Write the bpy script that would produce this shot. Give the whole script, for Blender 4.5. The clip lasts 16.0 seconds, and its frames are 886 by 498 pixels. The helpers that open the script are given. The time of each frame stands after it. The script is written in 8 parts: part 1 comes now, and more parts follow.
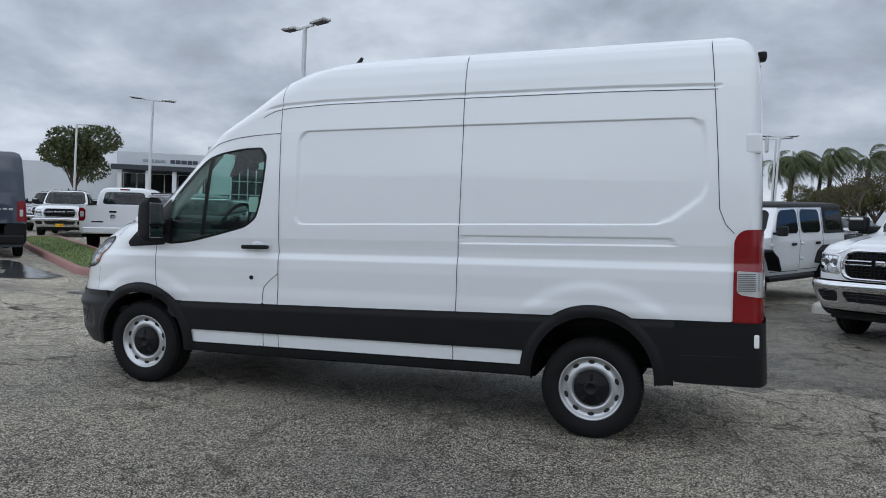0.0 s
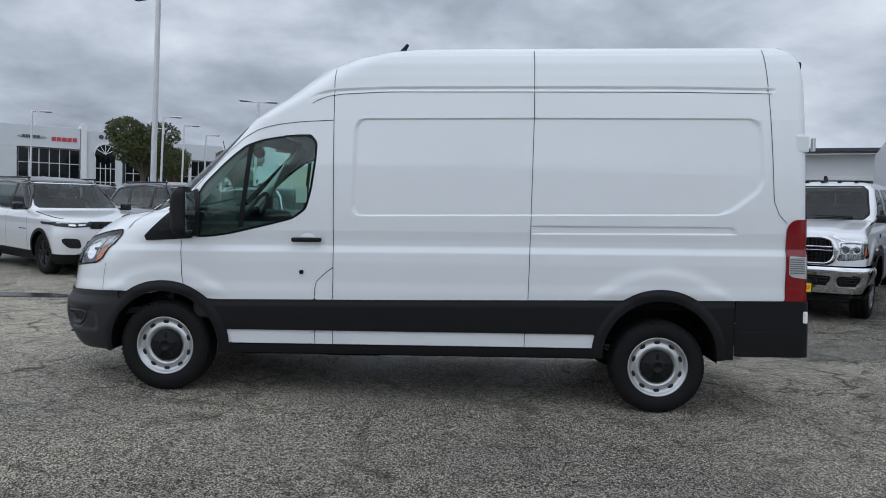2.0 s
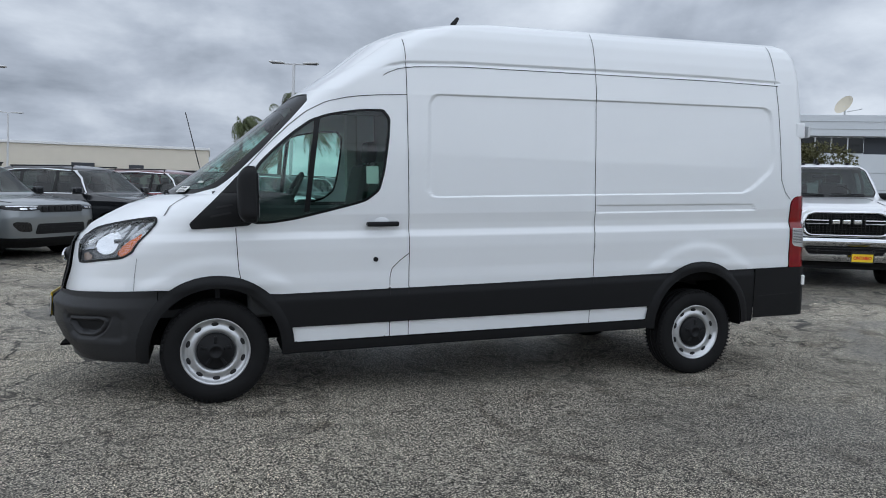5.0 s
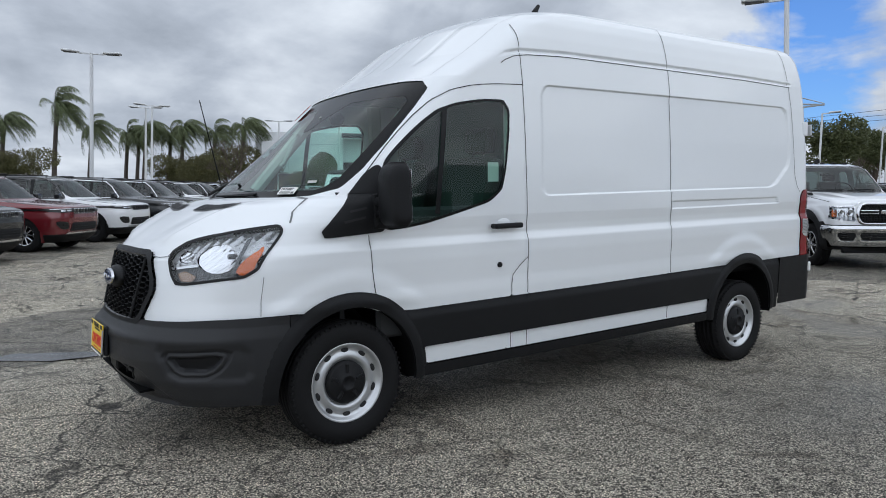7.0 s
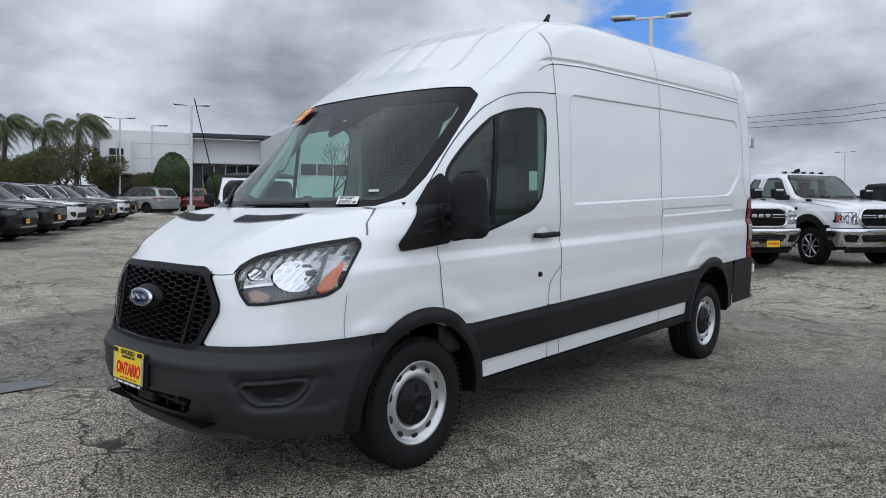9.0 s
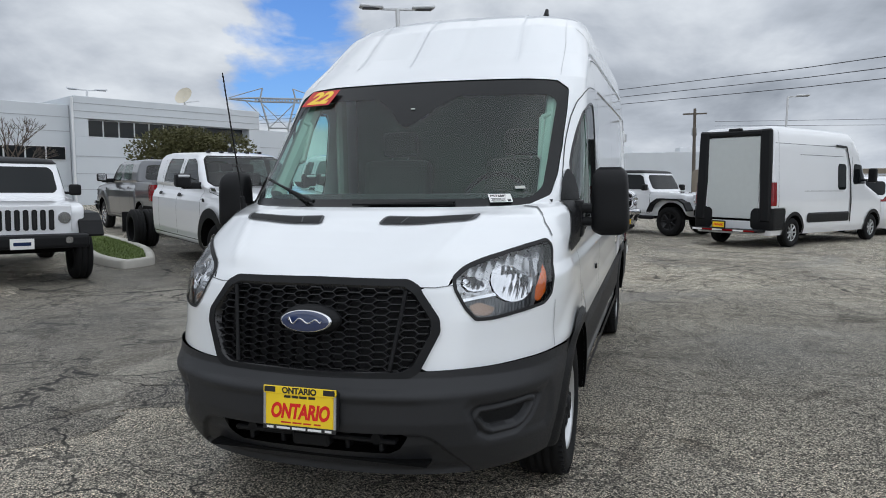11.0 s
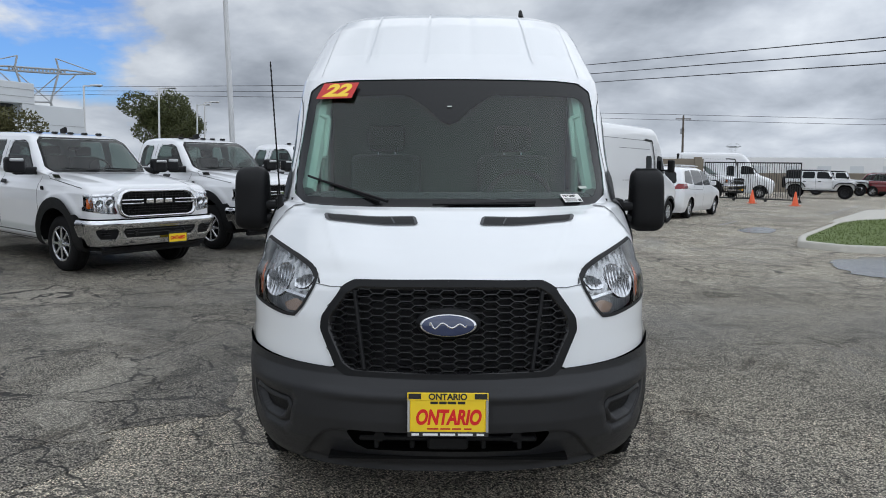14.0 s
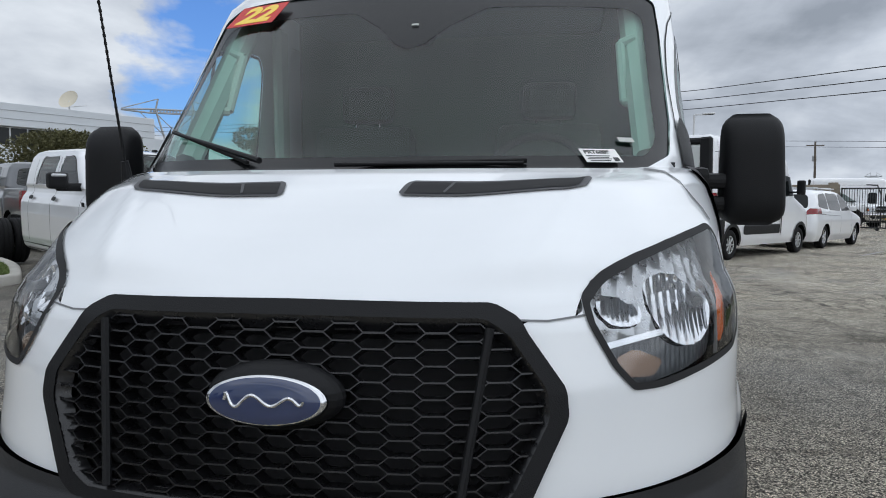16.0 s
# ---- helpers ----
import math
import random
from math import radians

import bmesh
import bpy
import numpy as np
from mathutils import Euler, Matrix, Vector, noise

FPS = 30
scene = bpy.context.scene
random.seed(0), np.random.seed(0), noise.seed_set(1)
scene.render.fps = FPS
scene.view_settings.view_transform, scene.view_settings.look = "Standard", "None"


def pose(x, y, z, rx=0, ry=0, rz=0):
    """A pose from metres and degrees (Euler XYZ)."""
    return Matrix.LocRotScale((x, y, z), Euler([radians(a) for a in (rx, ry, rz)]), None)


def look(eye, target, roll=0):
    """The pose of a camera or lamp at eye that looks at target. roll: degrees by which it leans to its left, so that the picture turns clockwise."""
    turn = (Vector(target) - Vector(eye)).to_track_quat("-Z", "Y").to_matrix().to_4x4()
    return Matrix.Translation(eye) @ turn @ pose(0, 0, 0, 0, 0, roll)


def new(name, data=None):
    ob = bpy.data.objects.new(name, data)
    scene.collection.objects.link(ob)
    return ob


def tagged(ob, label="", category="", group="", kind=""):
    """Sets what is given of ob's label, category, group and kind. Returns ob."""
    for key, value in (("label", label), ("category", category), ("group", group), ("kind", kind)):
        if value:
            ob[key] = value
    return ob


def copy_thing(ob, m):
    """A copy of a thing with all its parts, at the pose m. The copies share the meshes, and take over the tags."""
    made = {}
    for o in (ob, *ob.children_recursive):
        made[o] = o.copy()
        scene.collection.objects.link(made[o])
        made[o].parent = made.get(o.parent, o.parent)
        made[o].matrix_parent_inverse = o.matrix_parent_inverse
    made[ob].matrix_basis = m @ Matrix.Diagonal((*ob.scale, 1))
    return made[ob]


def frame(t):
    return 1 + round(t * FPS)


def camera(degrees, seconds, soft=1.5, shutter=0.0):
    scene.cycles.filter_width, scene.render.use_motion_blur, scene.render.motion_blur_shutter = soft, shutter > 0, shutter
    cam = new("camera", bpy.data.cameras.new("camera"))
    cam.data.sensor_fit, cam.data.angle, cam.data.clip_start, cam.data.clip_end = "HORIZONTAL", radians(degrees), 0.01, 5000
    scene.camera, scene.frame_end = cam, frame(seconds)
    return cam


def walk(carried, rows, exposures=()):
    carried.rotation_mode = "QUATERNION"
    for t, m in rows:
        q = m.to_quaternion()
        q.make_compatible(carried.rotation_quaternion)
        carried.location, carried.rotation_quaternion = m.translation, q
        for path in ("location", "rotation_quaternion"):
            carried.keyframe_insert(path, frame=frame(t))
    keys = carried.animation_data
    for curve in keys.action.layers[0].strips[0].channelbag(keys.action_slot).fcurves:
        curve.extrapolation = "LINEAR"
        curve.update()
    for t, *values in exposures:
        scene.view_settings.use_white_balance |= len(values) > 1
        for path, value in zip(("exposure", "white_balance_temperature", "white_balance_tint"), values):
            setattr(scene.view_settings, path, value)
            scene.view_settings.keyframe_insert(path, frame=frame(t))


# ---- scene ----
cam = camera(63.3, 16.0, soft=0.95)
PATH = [
    (0, (4.269, -5.938, 1.474), (3.651, -4.038, 1.392), 2.1),
    (0.5, (3.718, -6.098, 1.466), (3.258, -4.154, 1.371), 1.9),
    (1, (3.169, -6.24, 1.462), (2.858, -4.266, 1.361), 1.9),
    (1.5, (2.712, -6.277, 1.445), (2.522, -4.288, 1.34), 1.9),
    (2, (2.377, -6.317, 1.454), (2.281, -4.322, 1.348), 2.0),
    (2.5, (2.167, -6.342, 1.466), (2.148, -4.346, 1.356), 2.1),
    (3, (2.024, -6.366, 1.435), (2.07, -4.369, 1.325), 2.0),
    (3.5, (1.658, -6.33, 1.38), (1.799, -4.338, 1.275), 1.9),
    (4, (1.109, -6.25, 1.402), (1.395, -4.274, 1.282), 1.7),
    (6.5, (-1.511, -4.797, 1.349), (-0.455, -3.104, 1.215), 0.6),
    (7, (-1.848, -4.451, 1.344), (-0.694, -2.823, 1.216), 0.2),
    (7.5, (-2.07, -4.245, 1.367), (-0.84, -2.673, 1.246), 0.0),
    (8, (-2.2, -4.118, 1.375), (-0.906, -2.598, 1.258), -0.0),
    (8.5, (-2.385, -3.947, 1.382), (-1.013, -2.497, 1.267), 0.1),
    (9, (-2.671, -3.547, 1.38), (-1.196, -2.202, 1.261), 0.2),
    (11.5, (-3.774, -0.904, 1.464), (-1.82, -0.511, 1.293), -0.5),
    (12, (-3.83, -0.506, 1.475), (-1.851, -0.269, 1.3), -0.6),
    (12.5, (-3.831, -0.229, 1.505), (-1.844, -0.104, 1.32), -0.4),
    (13, (-3.894, -0.055, 1.525), (-1.905, 0.003, 1.33), -0.1),
    (13.5, (-3.905, -0.008, 1.534), (-1.916, 0.019, 1.331), 0.2),
    (14, (-3.896, -0.005, 1.531), (-1.907, 0.014, 1.322), 0.2),
    (14.5, (-3.846, -0.01, 1.52), (-1.857, 0.028, 1.317), -0.1),
    (15, (-3.53, -0.116, 1.438), (-1.541, -0.022, 1.256), -0.3),
    (15.5, (-2.978, -0.31, 1.364), (-0.993, -0.116, 1.211), -0.2),
    (15.6, (-2.836, -0.347, 1.348), (-0.854, -0.131, 1.195), -0.3),
    (16, (-2.246, -0.527, 1.268), (-0.277, -0.196, 1.151), -0.0),
]

def sin_d(a):
    return math.sin(radians(a))


def cos_d(a):
    return math.cos(radians(a))


EXPOSURES = [(0.0, 0.16, 5950, 9), (4.0, 0.20, 5950, 9), (7.0, 0.30, 6060, 9), (9.0, 0.30, 6120, 9), (11.5, 0.31, 6290, 9), (16.0, 0.29, 6200, 9)]
walk(cam, [(t, look(eye, target, roll)) for t, eye, target, roll in PATH], EXPOSURES)

# ---- sky and light ----
SUN_AZ, SUN_EL = 208.0, 64.0
world = bpy.data.worlds.new("sky")
scene.world = world
world.use_nodes = True
wn, wl = world.node_tree.nodes, world.node_tree.links
wn.clear()


def wnode(kind, **values):
    n = wn.new(kind)
    for key, value in values.items():
        n.inputs[key].default_value = value
    return n


sky = wn.new("ShaderNodeTexSky")
sky.sky_type, sky.sun_disc = "NISHITA", False
sky.sun_elevation, sky.sun_rotation = radians(SUN_EL), radians(SUN_AZ)
coord = wn.new("ShaderNodeTexCoord")
flat = wn.new("ShaderNodeMapping")
flat.inputs["Scale"].default_value = (1.0, 1.0, 1.75)
flat.inputs["Location"].default_value = (0.35, 0.1, 0.0)
wl.new(coord.outputs["Generated"], flat.inputs["Vector"])
big = wnode("ShaderNodeTexNoise", Scale=4.2, Detail=8.0, Roughness=0.55, Distortion=0.4)
fine = wnode("ShaderNodeTexNoise", Scale=3.1, Detail=7.0, Roughness=0.53, Distortion=0.5)
for n in (big, fine):
    wl.new(flat.outputs["Vector"], n.inputs["Vector"])
cover = wn.new("ShaderNodeValToRGB")
cover.color_ramp.elements[0].position, cover.color_ramp.elements[1].position = 0.37, 0.45
# the one large gap of blue, low over the far end of the lot
near = wn.new("ShaderNodeVectorMath")
near.operation = "DISTANCE"
near.inputs[1].default_value = (0.86, 0.455, 0.215)
wl.new(coord.outputs["Generated"], near.inputs[0])
gap = wn.new("ShaderNodeMapRange")
for key, value in (("From Min", 0.03), ("From Max", 0.36), ("To Min", -0.15), ("To Max", 0.30)):
    gap.inputs[key].default_value = value
wl.new(near.outputs["Value"], gap.inputs["Value"])
# clouds seen on a level layer, so that they flatten towards the horizon
parts = wn.new("ShaderNodeSeparateXYZ")
wl.new(coord.outputs["Generated"], parts.inputs["Vector"])
lift = wn.new("ShaderNodeMath")
lift.inputs[1].default_value = 0.30
wl.new(parts.outputs["Z"], lift.inputs[0])
layer = wn.new("ShaderNodeCombineXYZ")
for axis in ("X", "Y"):
    share = wn.new("ShaderNodeMath")
    share.operation = "DIVIDE"
    wl.new(parts.outputs[axis], share.inputs[0])
    wl.new(lift.outputs["Value"], share.inputs[1])
    wl.new(share.outputs["Value"], layer.inputs[axis])
puff = wnode("ShaderNodeTexNoise", Scale=2.0, Detail=9.0, Roughness=0.54, Distortion=0.15)
wl.new(layer.outputs["Vector"], puff.inputs["Vector"])


def blend_of(a, b, share):
    m = wn.new("ShaderNodeMix")
    m.inputs["Factor"].default_value = share
    wl.new(a, m.inputs["A"])
    wl.new(b, m.inputs["B"])
    return m.outputs["Result"]



total = wn.new("ShaderNodeMath")
wl.new(blend_of(big.outputs["Fac"], puff.outputs["Fac"], 0.45), total.inputs[0])
wl.new(gap.outputs["Result"], total.inputs[1])
wl.new(total.outputs["Value"], cover.inputs["Fac"])
shade = wn.new("ShaderNodeValToRGB")
shade.color_ramp.elements[0].position, shade.color_ramp.elements[0].color = 0.36, (0.26, 0.285, 0.325, 1)
shade.color_ramp.elements[1].position, shade.color_ramp.elements[1].color = 0.66, (0.76, 0.785, 0.815, 1)
step = shade.color_ramp.elements.new(0.5)
step.color = (0.46, 0.49, 0.54, 1)
# bright heaps round the gap
glow = wn.new("ShaderNodeMapRange")
for key, value in (("From Min", 0.12), ("From Max", 0.42), ("To Min", 0.05), ("To Max", 0.0)):
    glow.inputs[key].default_value = value
wl.new(near.outputs["Value"], glow.inputs["Value"])
heap = wn.new("ShaderNodeMath")
wl.new(blend_of(fine.outputs["Fac"], puff.outputs["Fac"], 0.62), heap.inputs[0])
wl.new(glow.outputs["Result"], heap.inputs[1])
wl.new(heap.outputs["Value"], shade.inputs["Fac"])
blue = wn.new("ShaderNodeMix")
blue.data_type, blue.blend_type = "RGBA", "MULTIPLY"
blue.inputs["Factor"].default_value = 1.0
blue.inputs["B"].default_value = (0.065, 0.095, 0.145, 1)
wl.new(sky.outputs["Color"], blue.inputs["A"])
both = wn.new("ShaderNodeMix")
both.data_type = "RGBA"
wl.new(cover.outputs["Color"], both.inputs["Factor"])
wl.new(blue.outputs["Result"], both.inputs["A"])
wl.new(shade.outputs["Color"], both.inputs["B"])
# an overcast sky is brightest overhead
split = wn.new("ShaderNodeSeparateXYZ")
wl.new(coord.outputs["Generated"], split.inputs["Vector"])
rise = wn.new("ShaderNodeMapRange")
for key, value in (("From Min", 0.12), ("From Max", 0.9), ("To Min", 0.90), ("To Max", 1.12)):
    rise.inputs[key].default_value = value
wl.new(split.outputs["Z"], rise.inputs["Value"])
back = wn.new("ShaderNodeBackground")
# thinner cloud on the side of the sun
lean = wn.new("ShaderNodeVectorMath")
lean.operation = "DOT_PRODUCT"
lean.inputs[1].default_value = (-0.46, -0.87, 0.18)
wl.new(coord.outputs["Generated"], lean.inputs[0])
thin = wn.new("ShaderNodeMapRange")
for key, value in (("From Min", -0.35), ("From Max", 0.95), ("To Min", 0.95), ("To Max", 1.55)):
    thin.inputs[key].default_value = value
wl.new(lean.outputs["Value"], thin.inputs["Value"])
power = wn.new("ShaderNodeMath")
power.operation = "MULTIPLY"
wl.new(rise.outputs["Result"], power.inputs[0])
wl.new(thin.outputs["Result"], power.inputs[1])
wl.new(power.outputs["Value"], back.inputs["Strength"])
wl.new(both.outputs["Result"], back.inputs["Color"])
wl.new(back.outputs["Background"], wn.new("ShaderNodeOutputWorld").inputs["Surface"])

sun = new("sun", bpy.data.lights.new("sun", "SUN"))
sun.data.energy, sun.data.angle, sun.data.color = 0.72, radians(150), (1.0, 0.97, 0.93)
sun_to = Vector((sin_d(SUN_AZ) * cos_d(SUN_EL), cos_d(SUN_AZ) * cos_d(SUN_EL), sin_d(SUN_EL)))
sun.matrix_world = look(sun_to * 50, (0, 0, 0))


# ---- materials ----
def material(name, base, rough=0.5, metal=0.0, coat=0.0, vary=0.0, scale=8.0, bump=0.0, bump_scale=60.0, spec=0.5, emit=None, alike=0.0):
    """A surface with its own grain: colour and roughness vary at two scales, with fine relief."""
    m = bpy.data.materials.new(name)
    m.use_nodes = True
    nt = m.node_tree
    b = nt.nodes["Principled BSDF"]
    b.inputs["Base Color"].default_value = (*base, 1)
    b.inputs["Roughness"].default_value, b.inputs["Metallic"].default_value = rough, metal
    b.inputs["Coat Weight"].default_value, b.inputs["Coat Roughness"].default_value = coat, 0.02
    b.inputs["Coat IOR"].default_value = 1.62
    b.inputs["Specular IOR Level"].default_value = spec
    if emit:
        b.inputs["Emission Color"].default_value, b.inputs["Emission Strength"].default_value = (*base, 1), emit
    if vary or bump:
        tc = nt.nodes.new("ShaderNodeTexCoord")
        n1, n2 = nt.nodes.new("ShaderNodeTexNoise"), nt.nodes.new("ShaderNodeTexNoise")
        n1.inputs["Scale"].default_value, n1.inputs["Detail"].default_value = scale, 5
        n2.inputs["Scale"].default_value, n2.inputs["Detail"].default_value = bump_scale, 4
        for n in (n1, n2):
            nt.links.new(tc.outputs["Object"], n.inputs["Vector"])
    if vary:
        mix = nt.nodes.new("ShaderNodeMix")
        mix.data_type = "RGBA"
        mix.inputs["A"].default_value = (*[c * (1 - vary) for c in base], 1)
        mix.inputs["B"].default_value = (*[min(1, c * (1 + vary)) for c in base], 1)
        nt.links.new(n1.outputs["Fac"], mix.inputs["Factor"])
        nt.links.new(mix.outputs["Result"], b.inputs["Base Color"])
        even = bump_scale < 2
        span = nt.nodes.new("ShaderNodeMapRange")
        span.inputs["To Min"].default_value, span.inputs["To Max"].default_value = rough * (0.99 if even else 0.85), min(1, rough * (1.01 if even else 1.15))
        nt.links.new(n2.outputs["Fac"], span.inputs["Value"])
        nt.links.new(span.outputs["Result"], b.inputs["Roughness"])
    if bump:
        bp = nt.nodes.new("ShaderNodeBump")
        bp.inputs["Strength"].default_value, bp.inputs["Distance"].default_value = bump, 0.004
        nt.links.new(n2.outputs["Fac"], bp.inputs["Height"])
        nt.links.new(bp.outputs["Normal"], b.inputs["Normal"])
    return m


def glass_material(name, tint, rough=0.0):
    m = bpy.data.materials.new(name)
    m.use_nodes = True
    nt = m.node_tree
    nt.nodes.clear()
    clear, gloss = nt.nodes.new("ShaderNodeBsdfTransparent"), nt.nodes.new("ShaderNodeBsdfGlossy")
    clear.inputs["Color"].default_value, gloss.inputs["Roughness"].default_value = (*tint, 1), rough
    mix, out = nt.nodes.new("ShaderNodeMixShader"), nt.nodes.new("ShaderNodeOutputMaterial")
    # gloss of a thin pane, the same from both sides
    face, fifth, gain = nt.nodes.new("ShaderNodeLayerWeight"), nt.nodes.new("ShaderNodeMath"), nt.nodes.new("ShaderNodeMath")
    face.inputs["Blend"].default_value = 0.5
    fifth.operation, gain.operation = "POWER", "MULTIPLY_ADD"
    fifth.inputs[1].default_value, gain.inputs[1].default_value, gain.inputs[2].default_value = 5.0, 0.93, 0.06
    nt.links.new(face.outputs["Facing"], fifth.inputs[0])
    nt.links.new(fifth.outputs["Value"], gain.inputs[0])
    nt.links.new(gain.outputs["Value"], mix.inputs["Fac"])
    nt.links.new(clear.outputs["BSDF"], mix.inputs[1])
    nt.links.new(gloss.outputs["BSDF"], mix.inputs[2])
    nt.links.new(mix.outputs["Shader"], out.inputs["Surface"])
    return m


PAINT = material("white_paint", (0.80, 0.82, 0.835), 0.28, coat=1.0, vary=0.015, scale=3, bump_scale=1.5, spec=0.5)
BLACK_PLASTIC = material("black_plastic", (0.0095, 0.0098, 0.0108), 0.48, vary=0.15, scale=5, bump=0.25, bump_scale=420, spec=0.2)
BUMPER_PLASTIC = material("bumper_plastic", (0.021, 0.0215, 0.0235), 0.46, vary=0.2, scale=4, bump=0.25, bump_scale=420, spec=0.34)
GRILLE_BLACK = material("grille_black", (0.010, 0.010, 0.011), 0.28, vary=0.2, scale=20, spec=0.5)
VENT_GREY = material("vent_plastic", (0.055, 0.056, 0.06), 0.5, vary=0.15, scale=8)
RIB_GREY = material("pale_seam", (0.48, 0.49, 0.50), 0.5)
SEAM = material("paint_seam", (0.16, 0.165, 0.17), 0.6)
LAMP_SILVER = material("lamp_silver", (0.48, 0.49, 0.50), 0.28, 0.85, vary=0.15, scale=18)
AMBER_CLEAR = material("pale_amber_lens", (0.30, 0.20, 0.14), 0.25, 0.3, coat=0.8)
PLATE_RED = material("plate_red", (0.72, 0.012, 0.012), 0.4)
GAP = material("panel_gap_dark", (0.012, 0.012, 0.013), 0.8)
LINER = material("wheel_liner", (0.004, 0.004, 0.0042), 0.95, vary=0.3, spec=0.1)
RUBBER = material("tyre_rubber", (0.009, 0.009, 0.0095), 0.75, vary=0.25, scale=9, bump=0.3, bump_scale=120, spec=0.2)
STEEL = material("silver_steel", (0.56, 0.57, 0.58), 0.33, 0.75, vary=0.08, scale=14)
CHROME = material("chrome", (0.68, 0.69, 0.71), 0.07, 1.0)
REFLECTOR = material("lamp_reflector", (0.80, 0.81, 0.83), 0.13, 0.95, vary=0.04, scale=25)
LAMP_DARK = material("lamp_housing", (0.10, 0.105, 0.11), 0.3, 0.4)
AMBER = material("amber_lens", (0.60, 0.115, 0.008), 0.25, coat=0.6)
RED_LENS = material("red_lens", (0.20, 0.002, 0.005), 0.15, coat=0.25, vary=0.2, scale=20)
CLEAR_LENS = material("clear_lens", (0.62, 0.62, 0.62), 0.2, 0.3, coat=1.0)
GLASS = glass_material("clear_glass", (0.66, 0.88, 0.81))
LENS = glass_material("lamp_glass", (0.93, 0.94, 0.95))
FRIT = material("black_frit", (0.006, 0.0065, 0.007), 0.25, spec=0.22)
DARK_GLASS = material("privacy_glass", (0.008, 0.010, 0.011), 0.03, spec=0.24)
TRIM_GREY = material("cabin_trim", (0.058, 0.102, 0.078), 0.8)
CABIN_DARK = material("cabin_dark", (0.018, 0.019, 0.020), 0.75, vary=0.15, bump_scale=1.5)
CABIN_PALE = material("cabin_pale", (0.50, 0.53, 0.49), 0.8, vary=0.08)
SEAT_CLOTH = material("seat_cloth", (0.044, 0.062, 0.053), 0.85, spec=0.1)
YELLOW = material("yellow_plate", (0.93, 0.66, 0.015), 0.4, coat=0.3)
RED_INK = material("red_ink", (0.55, 0.016, 0.012), 0.45)
BLACK_INK = material("black_ink", (0.015, 0.015, 0.015), 0.5)
PAPER = material("white_paper", (0.82, 0.82, 0.80), 0.7)
NAVY = material("navy_enamel", (0.010, 0.025, 0.09), 0.12, coat=1.0)


# ---- mesh helpers ----
def mesh(name, verts, faces, smooth=True):
    me = bpy.data.meshes.new(name)
    me.from_pydata([tuple(map(float, v)) for v in verts], [], [tuple(map(int, f)) for f in faces])
    me.update()
    if smooth:
        me.polygons.foreach_set("use_smooth", [True] * len(me.polygons))
    return me


def part(name, me, mat, parent=None, label=""):
    """One mesh object under a thing or part; me is a mesh or a bmesh."""
    if isinstance(me, bmesh.types.BMesh):
        bm, me = me, bpy.data.meshes.new(name)
        bm.to_mesh(me)
        bm.free()
    if mat and not me.materials:
        me.materials.append(mat)
    ob = new(name, me)
    ob.parent = parent
    return tagged(ob, label)


def thing(name, label, category, group="", m=None, kind=""):
    ob = tagged(new(name), label, category, group, kind)
    ob.empty_display_size = 0.2
    if m is not None:
        ob.matrix_world = m
    return ob


def box(bm, size, at, bevel=0.0, turn=None, segments=1):
    """A bevelled box added to bm."""
    made = bmesh.ops.create_cube(bm, size=1.0)["verts"]
    m = Matrix.Translation(at) @ (turn.to_4x4() if turn else Matrix()) @ Matrix.Diagonal((*size, 1))
    bmesh.ops.transform(bm, matrix=m, verts=made)
    if bevel:
        edges = {e for v in made for e in v.link_edges}
        bmesh.ops.bevel(bm, geom=list(edges), offset=bevel, segments=segments, affect="EDGES", profile=0.6)
    return bm


def boxed(size, at, bevel=0.0, turn=None, segments=1):
    return box(bmesh.new(), size, at, bevel, turn, segments)


def tube(bm, a, b, r0, r1=None, sides=10, caps=True):
    """A tapered round bar from a to b added to bm."""
    a, b = Vector(a), Vector(b)
    way = b - a
    m = Matrix.Translation((a + b) / 2) @ way.to_track_quat("Z", "Y").to_matrix().to_4x4()
    bmesh.ops.create_cone(bm, cap_ends=caps, segments=sides, radius1=r0, radius2=r0 if r1 is None else r1, depth=way.length, matrix=m)
    return bm


def turned(profile, sides=40, axis="y", closed=False):
    """A surface of revolution round an axis through the origin; profile: (along, radius)."""
    verts, faces = [], []
    n = len(profile)
    for k in range(sides):
        a = 2 * math.pi * k / sides
        for s, r in profile:
            c, d = r * math.cos(a), r * math.sin(a)
            verts.append({"y": (c, s, d), "z": (c, d, s), "x": (s, c, d)}[axis])
    for k in range(sides):
        j = (k + 1) % sides
        for i in range(n if closed else n - 1):
            h = (i + 1) % n
            faces.append((k * n + i, k * n + h, j * n + h, j * n + i))
    return verts, faces


def join(*pieces):
    verts, faces = [], []
    for v, f in pieces:
        base = len(verts)
        verts += [tuple(p) for p in v]
        faces += [tuple(i + base for i in g) for g in f]
    return verts, faces


def sd_poly(u, v, poly):
    """Signed distance to a closed polygon, negative inside."""
    p = np.asarray(poly, float)
    best, inside = np.full(np.shape(u), 1e9), np.zeros(np.shape(u), bool)
    for (ax, ay), (bx, by) in zip(p, np.roll(p, -1, 0)):
        ex, ey = bx - ax, by - ay
        k = np.clip(((u - ax) * ex + (v - ay) * ey) / (ex * ex + ey * ey + 1e-12), 0, 1)
        best = np.minimum(best, np.hypot(u - ax - k * ex, v - ay - k * ey))
        inside ^= ((ay > v) != (by > v)) & (u < (bx - ax) * (v - ay) / (by - ay + 1e-12) + ax)
    return np.where(inside, -best, best)


